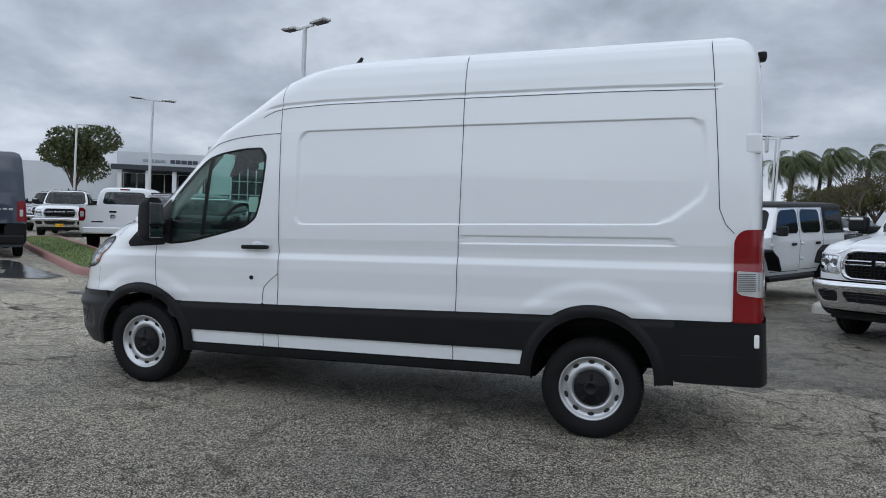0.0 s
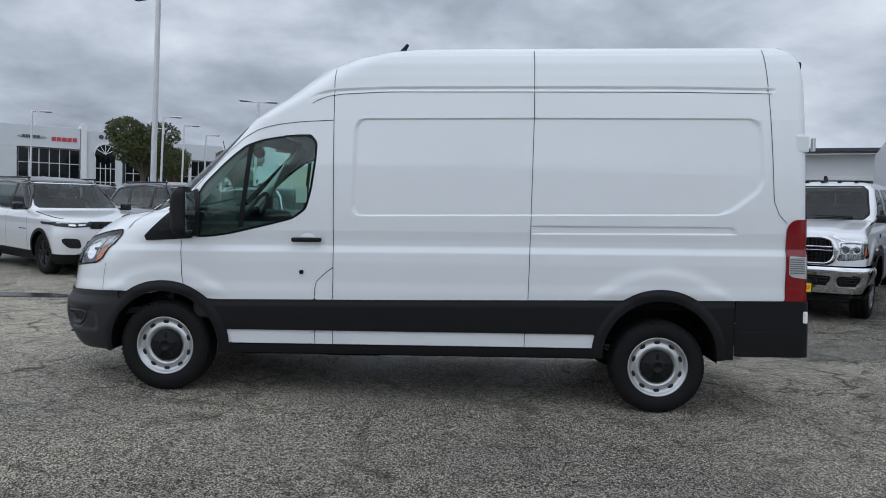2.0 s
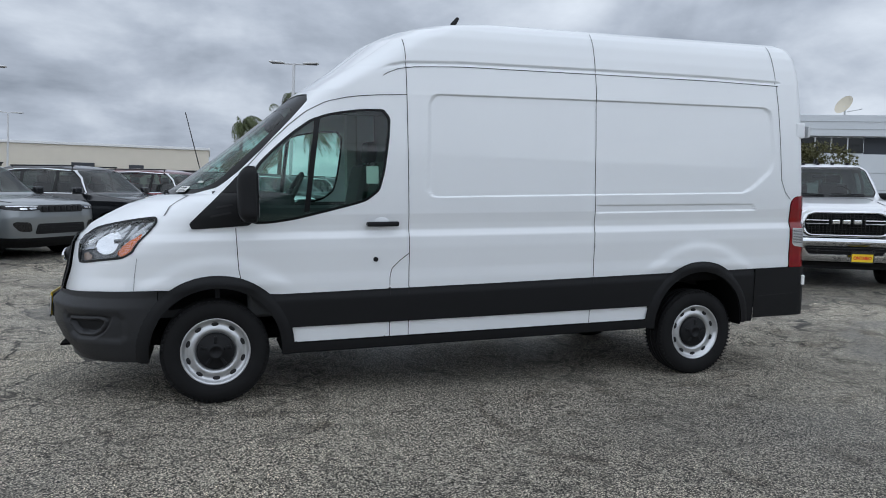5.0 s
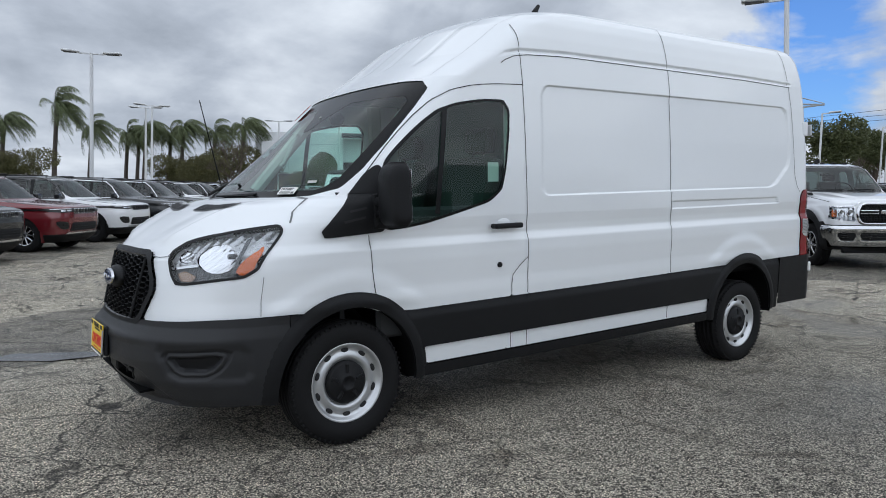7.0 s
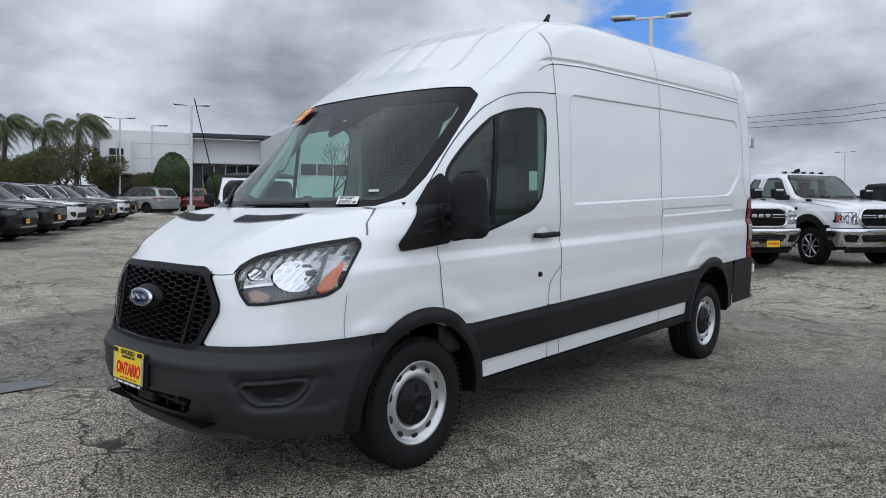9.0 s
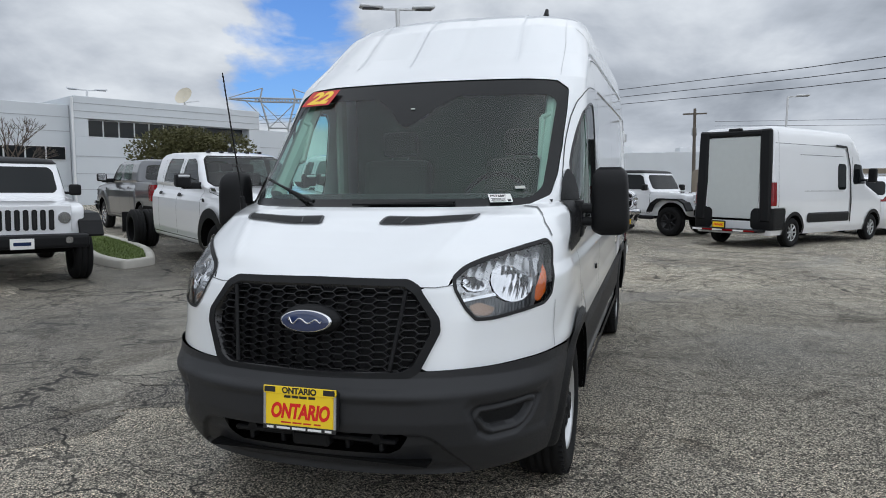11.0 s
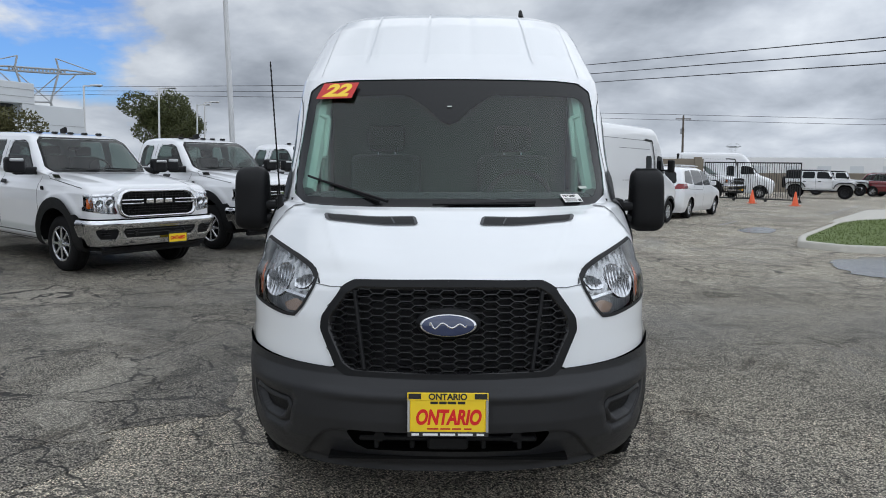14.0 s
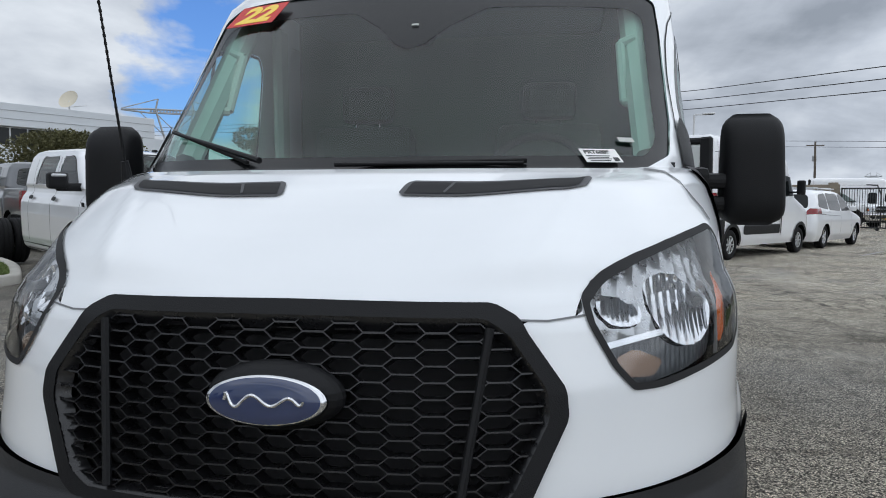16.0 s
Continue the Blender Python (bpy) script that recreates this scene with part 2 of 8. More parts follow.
def sd_line(u, v, pts):
    best = np.full(np.shape(u), 1e9)
    for (ax, ay), (bx, by) in zip(pts[:-1], pts[1:]):
        ex, ey = bx - ax, by - ay
        k = np.clip(((u - ax) * ex + (v - ay) * ey) / (ex * ex + ey * ey + 1e-12), 0, 1)
        best = np.minimum(best, np.hypot(u - ax - k * ex, v - ay - k * ey))
    return best


def rounded(poly, times=2, closed=True, r=0.06):
    """Corners rounded: each is cut back by r at most, then smoothed."""
    p, out = [tuple(q) for q in poly], []
    n = len(p)
    for i in range(n):
        if not closed and i in (0, n - 1):
            out.append(p[i])
            continue
        for other in (p[i - 1], p[(i + 1) % n]):
            d = math.dist(p[i], other)
            k = min(r, d * 0.4) / max(d, 1e-9)
            out.append(tuple(a + (b - a) * k for a, b in zip(p[i], other)))
    for _ in range(times - 1):
        p, out = out, [] if closed else [out[0]]
        for a, b in zip(p, p[1:] + p[:1] if closed else p[1:]):
            d = math.dist(a, b)
            k = min(0.25, r * 0.25 / max(d, 1e-9))
            out += [tuple(s + (t - s) * k for s, t in zip(a, b)), tuple(t + (s - t) * k for s, t in zip(a, b))]
        if not closed:
            out.append(p[-1])
    return out


def ease(a, b, v):
    k = np.clip((v - a) / (b - a), 0, 1)
    return k * k * (3 - 2 * k)


class Hull:
    """A vehicle's skin: at each height a plan outline, rounded at the nose and the tail. front, depth, width, rear: tables over z."""

    def __init__(self, front, depth, width, rear, tail=((0, 0.12),), n=2.6, m=3.0, press=None):
        self.tables = [np.array(t, float).T for t in (front, depth, width, rear, tail)]
        self.n, self.m, self.press = n, m, press

    def at(self, z):
        return [np.interp(z, *t) for t in self.tables]

    def side(self, x, z):
        """Half width where the side is at x, z."""
        xf, d, w, xr, dr = self.at(z)
        a = np.clip((xf + d - x) / d, 0, 1)
        b = np.clip((x - xr + dr) / dr, 0, 1)
        y = w * (1 - a**self.n) ** (1 / self.n) * (1 - b**self.m) ** (1 / self.m)
        return y - (self.press(x, y, z) if self.press else 0)

    def nose(self, y, z):
        xf, d, w, xr, dr = self.at(z)
        return xf + d - d * (1 - np.clip(np.abs(y) / w, 0, 1) ** self.n) ** (1 / self.n)

    def grid(self, zs, front=40, along=120, rear=8):
        zs = np.asarray(zs, float)[:, None]
        xf, d, w, xr, dr = self.at(zs)
        a = np.linspace(0, 1, front)[None, :] * math.pi / 2
        x1, y1 = xf + d * (1 - np.cos(a) ** (2 / self.n)), w * np.sin(a) ** (2 / self.n)
        k = np.linspace(0, 1, along + 1)[None, 1:-1]
        x2, y2 = xf + d + (xr - dr - xf - d) * k, w + 0 * k
        a = np.linspace(0, 1, rear)[None, :] * math.pi / 2
        x3, y3 = xr - dr + dr * np.sin(a) ** (2 / self.m), w * np.cos(a) ** (2 / self.m)
        x, y = np.hstack([x1, x2, x3]), np.hstack([y1, y2, y3])
        return np.stack([x, y, zs + 0 * x], -1)

    def skin(self, grid, keep=None, off=0.0, halves=(-1, 1)):
        """The part of the skin where keep(x, y, z) > 0, cut along keep = 0 and set off outwards."""
        p = grid.copy()
        f = np.ones(p.shape[:2]) if keep is None else keep(p[..., 0], p[..., 1], p[..., 2])
        du = np.gradient(p, axis=1)
        dv = np.gradient(p, axis=0)
        nrm = np.cross(dv, du)
        size = np.linalg.norm(nrm, axis=-1, keepdims=True)
        nrm = np.where(size > 1e-9, nrm / np.maximum(size, 1e-9), 0)
        inn = self.press(p[..., 0], p[..., 1], p[..., 2]) if self.press else 0
        p += nrm * (off - np.asarray(inn))[..., None] if np.ndim(inn) else nrm * (off - inn)
        p[..., 1] = np.maximum(p[..., 1], 0)
        rows, cols = f.shape
        use = np.full(f.shape, -1)
        verts, faces, cut = [], [], {}

        def at(i, j):
            if use[i, j] < 0:
                use[i, j] = len(verts)
                verts.append(p[i, j])
            return use[i, j]

        def edge(a, b):
            key = (a, b) if a < b else (b, a)
            if key not in cut:
                fa, fb = f[a], f[b]
                cut[key] = len(verts)
                verts.append(p[a] + (p[b] - p[a]) * fa / (fa - fb))
            return cut[key]

        pos = f > 0
        count = pos[:-1, :-1].astype(int) + pos[1:, :-1] + pos[:-1, 1:] + pos[1:, 1:]
        for i, j in zip(*np.nonzero(count)):
            ring = [(i, j), (i, j + 1), (i + 1, j + 1), (i + 1, j)]
            if count[i, j] == 4:
                faces.append([at(*c) for c in ring])
                continue
            out = []
            for c, d in zip(ring, ring[1:] + ring[:1]):
                if pos[c]:
                    out.append(at(*c))
                if pos[c] != pos[d]:
                    out.append(edge(c, d))
            if len(out) > 2:
                faces.append(out)
        pieces = []
        for h in halves:
            v = [(a, b * h, c) for a, b, c in verts]
            pieces.append((v, [g if h < 0 else g[::-1] for g in faces]))
        v, g = join(*pieces)
        return v, g

    def ribbon(self, pts, width, off=0.0022, way="side", half=-1):
        """A narrow band that lies on the skin along pts: (x, z) on the side or (y, z) on the nose."""
        q = []
        for a, b in zip(pts[:-1], pts[1:]):
            steps = max(1, int(math.hypot(b[0] - a[0], b[1] - a[1]) / 0.025))
            q += [(a[0] + (b[0] - a[0]) * k / steps, a[1] + (b[1] - a[1]) * k / steps) for k in range(steps)]
        q.append(pts[-1])
        q = np.array(q)
        dirs = np.gradient(q, axis=0)
        dirs /= np.linalg.norm(dirs, axis=1, keepdims=True) + 1e-9
        side = np.stack([-dirs[:, 1], dirs[:, 0]], 1) * width / 2
        verts = []
        for u, v in np.concatenate([q + side, q - side]):
            verts.append(self.on(u, v, way, off, half))
        n = len(q)
        return verts, [(i, i + 1, n + i + 1, n + i) for i in range(n - 1)]

    def on(self, u, v, way="side", off=0.0, half=-1):
        """The place on the skin at (x, z) on the side or (y, z) on the nose, set off outwards."""
        e = 0.004
        if way == "side":
            y = float(self.side(u, v))
            gx, gz = (float(self.side(u + e, v)) - y) / e, (float(self.side(u, v + e)) - y) / e
            nr = Vector((-gx, 1, -gz)).normalized()
            p = Vector((u, y, v)) + nr * off
            return (p.x, p.y * half, p.z)
        x = float(self.nose(u, v))
        gy, gz = (float(self.nose(u + e, v)) - x) / e, (float(self.nose(u, v + e)) - x) / e
        nr = Vector((-1, gy, gz)).normalized()
        p = Vector((x, u, v)) + nr * off
        return (p.x, p.y, p.z)

# ---- ground ----
def ground_z(x, y):
    """The lot is level round the van and climbs gently away from it."""
    return ease(4.5, 11.0, np.hypot(np.asarray(x, float) - 1.8, np.asarray(y, float))) * (0.008 * np.asarray(x, float) + 0.015 * np.asarray(y, float))


def gz(x, y):
    return float(ground_z(x, y))

# ---- the van ----
RAKE = 1.6  # degrees by which the unladen van stands higher at the back
FRONT = [(.27, -.91), (.35, -.975), (.45, -1.03), (.55, -1.05), (.66, -1.045), (.72, -1.0), (.80, -.985), (.95, -.955), (1.06, -.92), (1.11, -.885), (1.16, -.82),
         (1.22, -.73), (1.28, -.625), (1.33, -.525), (1.365, -.43), (1.385, -.34), (1.45, -.235), (1.70, .095), (2.0, .465), (2.09, .575), (2.17, .685), (2.26, .82),
         (2.38, .97), (2.48, 1.095), (2.56, 1.25), (2.61, 1.41), (2.64, 1.58), (2.66, 1.78), (2.677, 2.05), (2.69, 2.4)]
DEPTH = [(.27, .88), (.9, .86), (1.33, .85), (1.385, .93), (1.45, .84), (1.7, .62), (2.0, .38), (2.09, .33), (2.3, .42), (2.5, .50), (2.69, .60)]
WIDTH = [(.27, .93), (.33, .945), (.49, .957), (.72, .968), (.78, .970), (.85, .966), (1.0, .974), (1.08, .971), (1.125, .954), (1.17, .956), (1.24, .965), (1.40, .964),
         (1.75, .952), (2.07, .932), (2.28, .906), (2.40, .884), (2.50, .857), (2.56, .830), (2.60, .796), (2.63, .745), (2.655, .65), (2.677, .45), (2.69, .02)]
REAR = [(.27, 4.90), (.72, 4.88), (1.35, 4.865), (1.66, 4.86), (2.35, 4.845), (2.5, 4.83), (2.58, 4.795), (2.63, 4.73), (2.66, 4.66), (2.69, 4.45)]
AXLE_F, AXLE_R, ARCH_F, ARCH_R = (0.010, 0.345), (3.759, 0.240), (0.02, 0.355), (3.76, 0.325)
PANEL = rounded([(1.49, 2.083), (2.82, 2.087), (4.445, 2.083), (4.47, 1.98), (4.492, 1.58), (4.22, 1.372), (2.82, 1.362), (1.46, 1.35), (1.468, 1.5)], 2, r=0.05)
CREASE = [(2.815, 1.225), (4.30, 1.232), (4.27, 1.288), (2.815, 1.288)]
GUTTER = [(1.10, 2.215), (1.21, 2.265), (1.33, 2.290), (1.71, 2.306), (2.82, 2.308), (3.87, 2.303), (4.55, 2.288)]
FOG = rounded([(-.168, .602), (.162, .612), (.182, .574), (.094, .468), (-.111, .461), (-.137, .54)], 2, r=0.04)
INTAKE = rounded([(-.44, .512), (.44, .512), (.37, .405), (-.37, .405)], 1, r=0.03)
LAMP = rounded([(.43, 1.24), (.196, 1.212), (-.016, 1.169), (-.142, 1.13), (-.18, 1.09), (-.165, 1.033), (-.128, .953), (-.089, .937), (.103, .960), (.30, .980), (.335, 1.058)], 3, r=0.045)
GRILLE = rounded([(0, 1.107), (.425, 1.103), (.548, .93), (.45, .720), (0, .712), (-.45, .720), (-.548, .93), (-.425, 1.103)], 2, r=0.03)
GRILLE_IN = rounded([(0, 1.080), (.408, 1.077), (.514, .93), (.424, .747), (0, .739), (-.424, .747), (-.514, .93), (-.408, 1.077)], 2, r=0.03)
CHIN = rounded([(-.49, .508), (.49, .508), (.54, .475), (.655, .31), (-.655, .31), (-.54, .475)], 1, r=0.02)
ZONE = rounded([(-.235, .655), (.30, .650), (.30, .425), (-.15, .425)], 1, r=0.05)
FOG_IN = rounded([(-.125, .572), (.118, .580), (.128, .562), (.072, .500), (-.070, .495), (-.10, .535)], 1, r=0.02)
FOG = [(a * 1.16, .535 + (b - .535) * 1.12) for a, b in FOG]
FOG_IN = [(a * 1.22, .535 + (b - .535) * 1.14) for a, b in FOG_IN]
SCREEN = rounded([(0, 1.376), (.66, 1.377), (.82, 1.388), (.855, 1.47), (.858, 1.95), (.845, 2.056), (.68, 2.076), (0, 2.082), (-.68, 2.076), (-.845, 2.056), (-.858, 1.95), (-.855, 1.47), (-.82, 1.388), (-.66, 1.377)], 1, r=0.06)
SCREEN_IN = rounded([(-.76, 1.418), (.76, 1.418), (.80, 1.47), (.80, 1.94), (.75, 1.975), (.25, 1.982), (.12, 1.895), (.03, 1.80), (-.03, 1.80), (-.12, 1.895), (-.25, 1.982), (-.75, 1.975), (-.80, 1.93), (-.80, 1.47)], 1, r=0.012)
DOOR = rounded([(.14, 1.18), (.16, 1.02), (.17, .83), (.22, .72), (.48, .47), (.50, .372), (1.18, .372), (1.185, .83), (1.325, .965), (1.325, 2.068), (1.05, 2.055), (.84, 2.026),
                (.69, 1.975), (.56, 1.885), (.37, 1.705), (.19, 1.505)], 1, r=0.05)
WINDOW = rounded([(.20, 1.175), (.47, 1.192), (.88, 1.288), (1.09, 1.345), (1.15, 1.47), (1.205, 1.83), (1.20, 1.955), (1.10, 1.967), (.88, 1.945), (.70, 1.905), (.60, 1.85), (.42, 1.70), (.255, 1.53)], 3, r=0.07)
WINDOW_IN = rounded([(.25, 1.205), (.47, 1.222), (.87, 1.316), (1.065, 1.37), (1.118, 1.48), (1.172, 1.83), (1.165, 1.925), (1.09, 1.937), (.89, 1.915), (.715, 1.876), (.62, 1.822), (.45, 1.68), (.30, 1.53)], 3, r=0.06)
WINDOW_IN = [(a + (c - a) * .45, b + (d - b) * .45) for (a, b), (c, d) in zip(WINDOW_IN, WINDOW)] if len(WINDOW) == len(WINDOW_IN) else WINDOW_IN
TAIL = rounded([(4.655, 1.285), (4.70, 1.345), (4.90, 1.352), (4.90, .722), (4.655, .728)], 1, r=0.02)


def slant(x, y):
    return (x + np.abs(y)) * 0.70711


def clad_top(x):
    return np.interp(x, [-1.1, -.95, -.69, -.31, .43, 1.97, 3.44, 4.9], [.735, .75, .765, .770, .713, .725, .742, .752])


def van_press(x, y, z):
    """How far the pressings of the panels go in from the plain skin."""
    on_side = ease(.75, .85, y)
    d = 0.012 * ease(0.0, .010, -sd_poly(x, z, PANEL)) * on_side
    d = d + 0.010 * ease(0, .008, -sd_poly(x, z, CREASE)) * on_side
    d = d + 0.013 * ease(.016, .004, sd_line(x, z, GUTTER)) * ease(1.12, 1.3, x)
    for cx, cz, r in ((*ARCH_R, .655), (*ARCH_F, .62)):
        far = np.hypot(x - cx, (z - cz) * 1.02)
        d = d - 0.013 * ease(r + .045, r - .06, far) * ease(.72, .80, z) * on_side
    low = ease(.10, .20, -x)
    h = slant(x, y)
    low = low * ease(.2, .4, y)
    d = d + (0.013 * ease(.0, .05, -sd_poly(h, z, ZONE)) + 0.014 * ease(.0, .010, -sd_poly(h, z, FOG))) * low
    ring = sd_poly(h, z, FOG_IN)
    d = d + (0.026 * ease(.0, .012, -ring) - 0.007 * ease(.018, .012, ring) * ease(-.004, .002, ring)) * low
    d = d + (0.020 * ease(.0, .014, -sd_poly(y, z, CHIN)) - 0.010 * ease(.03, .0, np.abs(z - .655)) * ease(.62, .40, y)) * ease(-.5, -.55, x) * ease(.735, .70, z)
    # roof ribs running back from the screen
    for ry in (.13, .50):
        d = d + 0.004 * ease(.045, .012, np.abs(y - ry)) * ease(.70, .76, x) * ease(2.2, 2.25, z)
    ridge = np.abs(y - np.interp(z, [1.11, 1.36], [.43, .60]))
    d = d - (0.006 * ease(.03, .0, ridge) + 0.022 * ease(.30, .0, ridge)) * ease(1.11, 1.18, z) * ease(1.375, 1.31, z) * ease(-.15, -.3, x)
    return d


VAN = Hull(FRONT, DEPTH, WIDTH, REAR, press=van_press)


def fine_steps(*spans):
    out = []
    for a, b, step in spans:
        out += list(np.arange(a, b - 1e-6, step))
    return out + [spans[-1][1]]


VAN_Z = fine_steps((.31, .5, .019), (.5, 1.06, .0145), (1.06, 1.21, .010), (1.21, 1.30, .005), (1.30, 1.34, .008), (1.34, 1.392, .0035), (1.392, 2.064, .016), (2.064, 2.094, .0035), (2.094, 2.24, .016), (2.24, 2.34, .0055), (2.34, 2.56, .014), (2.56, 2.64, .007), (2.64, 2.69, .003))
VAN_GRID = VAN.grid(VAN_Z, 64, 270, 10)
NOSE_GRID = VAN.grid(np.linspace(.31, .80, 64), 190, 24, 2)
LAMP_GRID = VAN.grid(np.linspace(.925, 1.25, 84), 260, 40, 2)
GRILLE_GRID = VAN.grid(np.linspace(.70, 1.12, 70), 170, 3, 2)
VENT_GRID = VAN.grid(np.linspace(1.29, 1.35, 36), 150, 3, 2)


def arches(x, z, r):
    return np.minimum(np.hypot(x - ARCH_F[0], z - ARCH_F[1]), np.hypot(x - ARCH_R[0], z - ARCH_R[1])) - r


def is_nose(x, y, z):
    xf, d, w, xr, dr = VAN.at(z)
    return (xf + d * .97) - x


def hood_line(x, y):
    """Height of the hood's edge over the grille and lamps, by distance from the middle."""
    return np.interp(np.abs(y), [0, .41, .425, .55, .57, .65, .78, .89, .97], [1.104, 1.10, 1.078, 1.080, 1.135, 1.170, 1.213, 1.236, 1.30])


def k_hood(x, y, z):
    edge = np.interp(z, [1.2, 1.24, 1.30, 1.365], [.99, .893, .855, .815])
    return np.minimum.reduce([z - hood_line(x, y), 1.378 - z, edge - y, -.05 - x])


def k_clad(x, y, z):
    """Positive on the black lower body."""
    low = clad_top(x) - z
    strip = np.minimum.reduce([.485 - z, x - .50, 3.285 - x, z - .374])
    return np.minimum.reduce([low, -strip, arches(x, z, .415)])


def k_door(x, y, z):
    return np.minimum.reduce([-sd_poly(x, z, DOOR), sd_poly(x, z, WINDOW), arches(x, z, .415), -k_clad(x, y, z), y - .7])


def k_body(x, y, z):
    nose = is_nose(x, y, z)
    screen = np.where((nose > 0) & (z > 1.3), sd_poly(y, z, SCREEN), 1)
    grille = np.where((nose > 0) & (z < 1.2), sd_poly(y, z, GRILLE), 1)
    lamp = np.where(x < 0, sd_poly(slant(x, y), z, LAMP), 1)
    door = np.where(y > .7, sd_poly(x, z, DOOR), 1)
    tail = sd_poly(x, z, TAIL)
    return np.minimum.reduce([-k_clad(x, y, z), arches(x, z, .415), screen, grille, lamp, door, -k_hood(x, y, z), tail])


def wheel(parent, x, y, z, rear=False):
    """A steel wheel with its tyre; the outer face looks to the side of y."""
    side = -1 if y < 0 else 1
    w = part("wheel", mesh("hub", *turned([(-.02, .0), (-.02, .06), (.02, .06), (.02, 0)], 16)), LINER, parent)
    w.location = (x, y, z)
    R, hw = .348, .118
    prof = [(-.095, .215), (-.112, .24), (-hw, .275), (-.113, .315), (-.098, .333)]
    for g in (-.07, -.03, .01, .05):
        prof += [(g - .012, R - .001), (g + .012, R), (g + .013, R - .009), (g + .026, R - .009)]
    prof += [(.08, R - .003), (.098, .333), (.113, .315), (hw, .275), (.112, .24), (.095, .215)]
    tyre = mesh("tyre", *turned(prof, 72))
    part("tyre", tyre, RUBBER, w)
    bm = bmesh.new()
    for k in range(64):
        a = 2 * math.pi * k / 64
        for s in (-1, 1):
            box(bm, (.012, .026, .012), (math.cos(a) * .333, s * .098, math.sin(a) * .333), turn=Matrix.Rotation(-a, 3, "Y"))
    tagged(part("tread_block", bm, RUBBER, w), kind="stuff")
    o = side
    rim_prof = [(-.09 * o, .218), (.085 * o, .218), (.098 * o, .226), (.102 * o, .218), (.094 * o, .208), (.078 * o, .200), (.070 * o, .190), (.066 * o, .176),
                (.072 * o, .168), (.080 * o, .150), (.076 * o, .135), (.060 * o, .125), (.058 * o, .02)]
    part("rim", mesh("rim", *turned(rim_prof, 64)), STEEL, w, "silver painted steel rim")
    bm = bmesh.new()
    bmesh.ops.create_uvsphere(bm, u_segments=10, v_segments=6, radius=1, matrix=Matrix.Diagonal((.014, .008, .024, 1)))
    slot = bpy.data.meshes.new("vent_slot")
    bm.to_mesh(slot)
    bm.free()
    for k in range(10):
        a = 2 * math.pi * (k + .5) / 10
        ob = part("vent_slot", slot, GAP, w)
        ob.matrix_local = Matrix.Translation((math.cos(a) * .181, .0695 * o, math.sin(a) * .181)) @ Matrix.Rotation(-a, 4, "Y")
    cap = [(.060 * o, .122), (.084 * o, .118), (.092 * o, .104), (.094 * o, .055), (.106 * o, .046), (.108 * o, .034), (.100 * o, .030), (.099 * o, .0)]
    part("hub_cap", mesh("cap", *turned(cap, 40)), BLACK_PLASTIC, w)
    for k in range(5):
        a = 2 * math.pi * k / 5 + .3
        part("cap_spoke", boxed((.05, .012, .022), (math.cos(a) * .08, .094 * o, math.sin(a) * .08), .004, Matrix.Rotation(-a, 3, "Y")), BLACK_PLASTIC, w)
    bm = bmesh.new()
    tube(bm, (0, -.06 * o, 0), (0, -.16 * o, 0), .12, sides=20)
    part("brake", bm, LINER, w)
    return w


def letters(text, size, parent, mat, m, name="lettering", bold=0.0, squeeze=1.0, shear=0.0):
    """Text as a flat raised mesh in the built-in font."""
    curve = bpy.data.curves.new(name, "FONT")
    curve.body, curve.size, curve.align_x, curve.align_y = text, size, "CENTER", "CENTER"
    curve.extrude, curve.offset, curve.shear = 0.0006, bold, shear
    ob = bpy.data.objects.new(name, curve)
    scene.collection.objects.link(ob)
    me = bpy.data.meshes.new_from_object(ob.evaluated_get(bpy.context.evaluated_depsgraph_get()))
    bpy.data.objects.remove(ob)
    me.materials.clear()
    out = part(name, me, mat, parent)
    out.matrix_local = m @ Matrix.Diagonal((squeeze, 1, 1, 1))
    return out


def face_front(x, y, z, tilt=0.0):
    """Pose of a flat sign that faces -x, upright, leaning back by tilt degrees."""
    return pose(x, y, z, 0, 0, -90) @ pose(0, 0, 0, 90 - tilt)


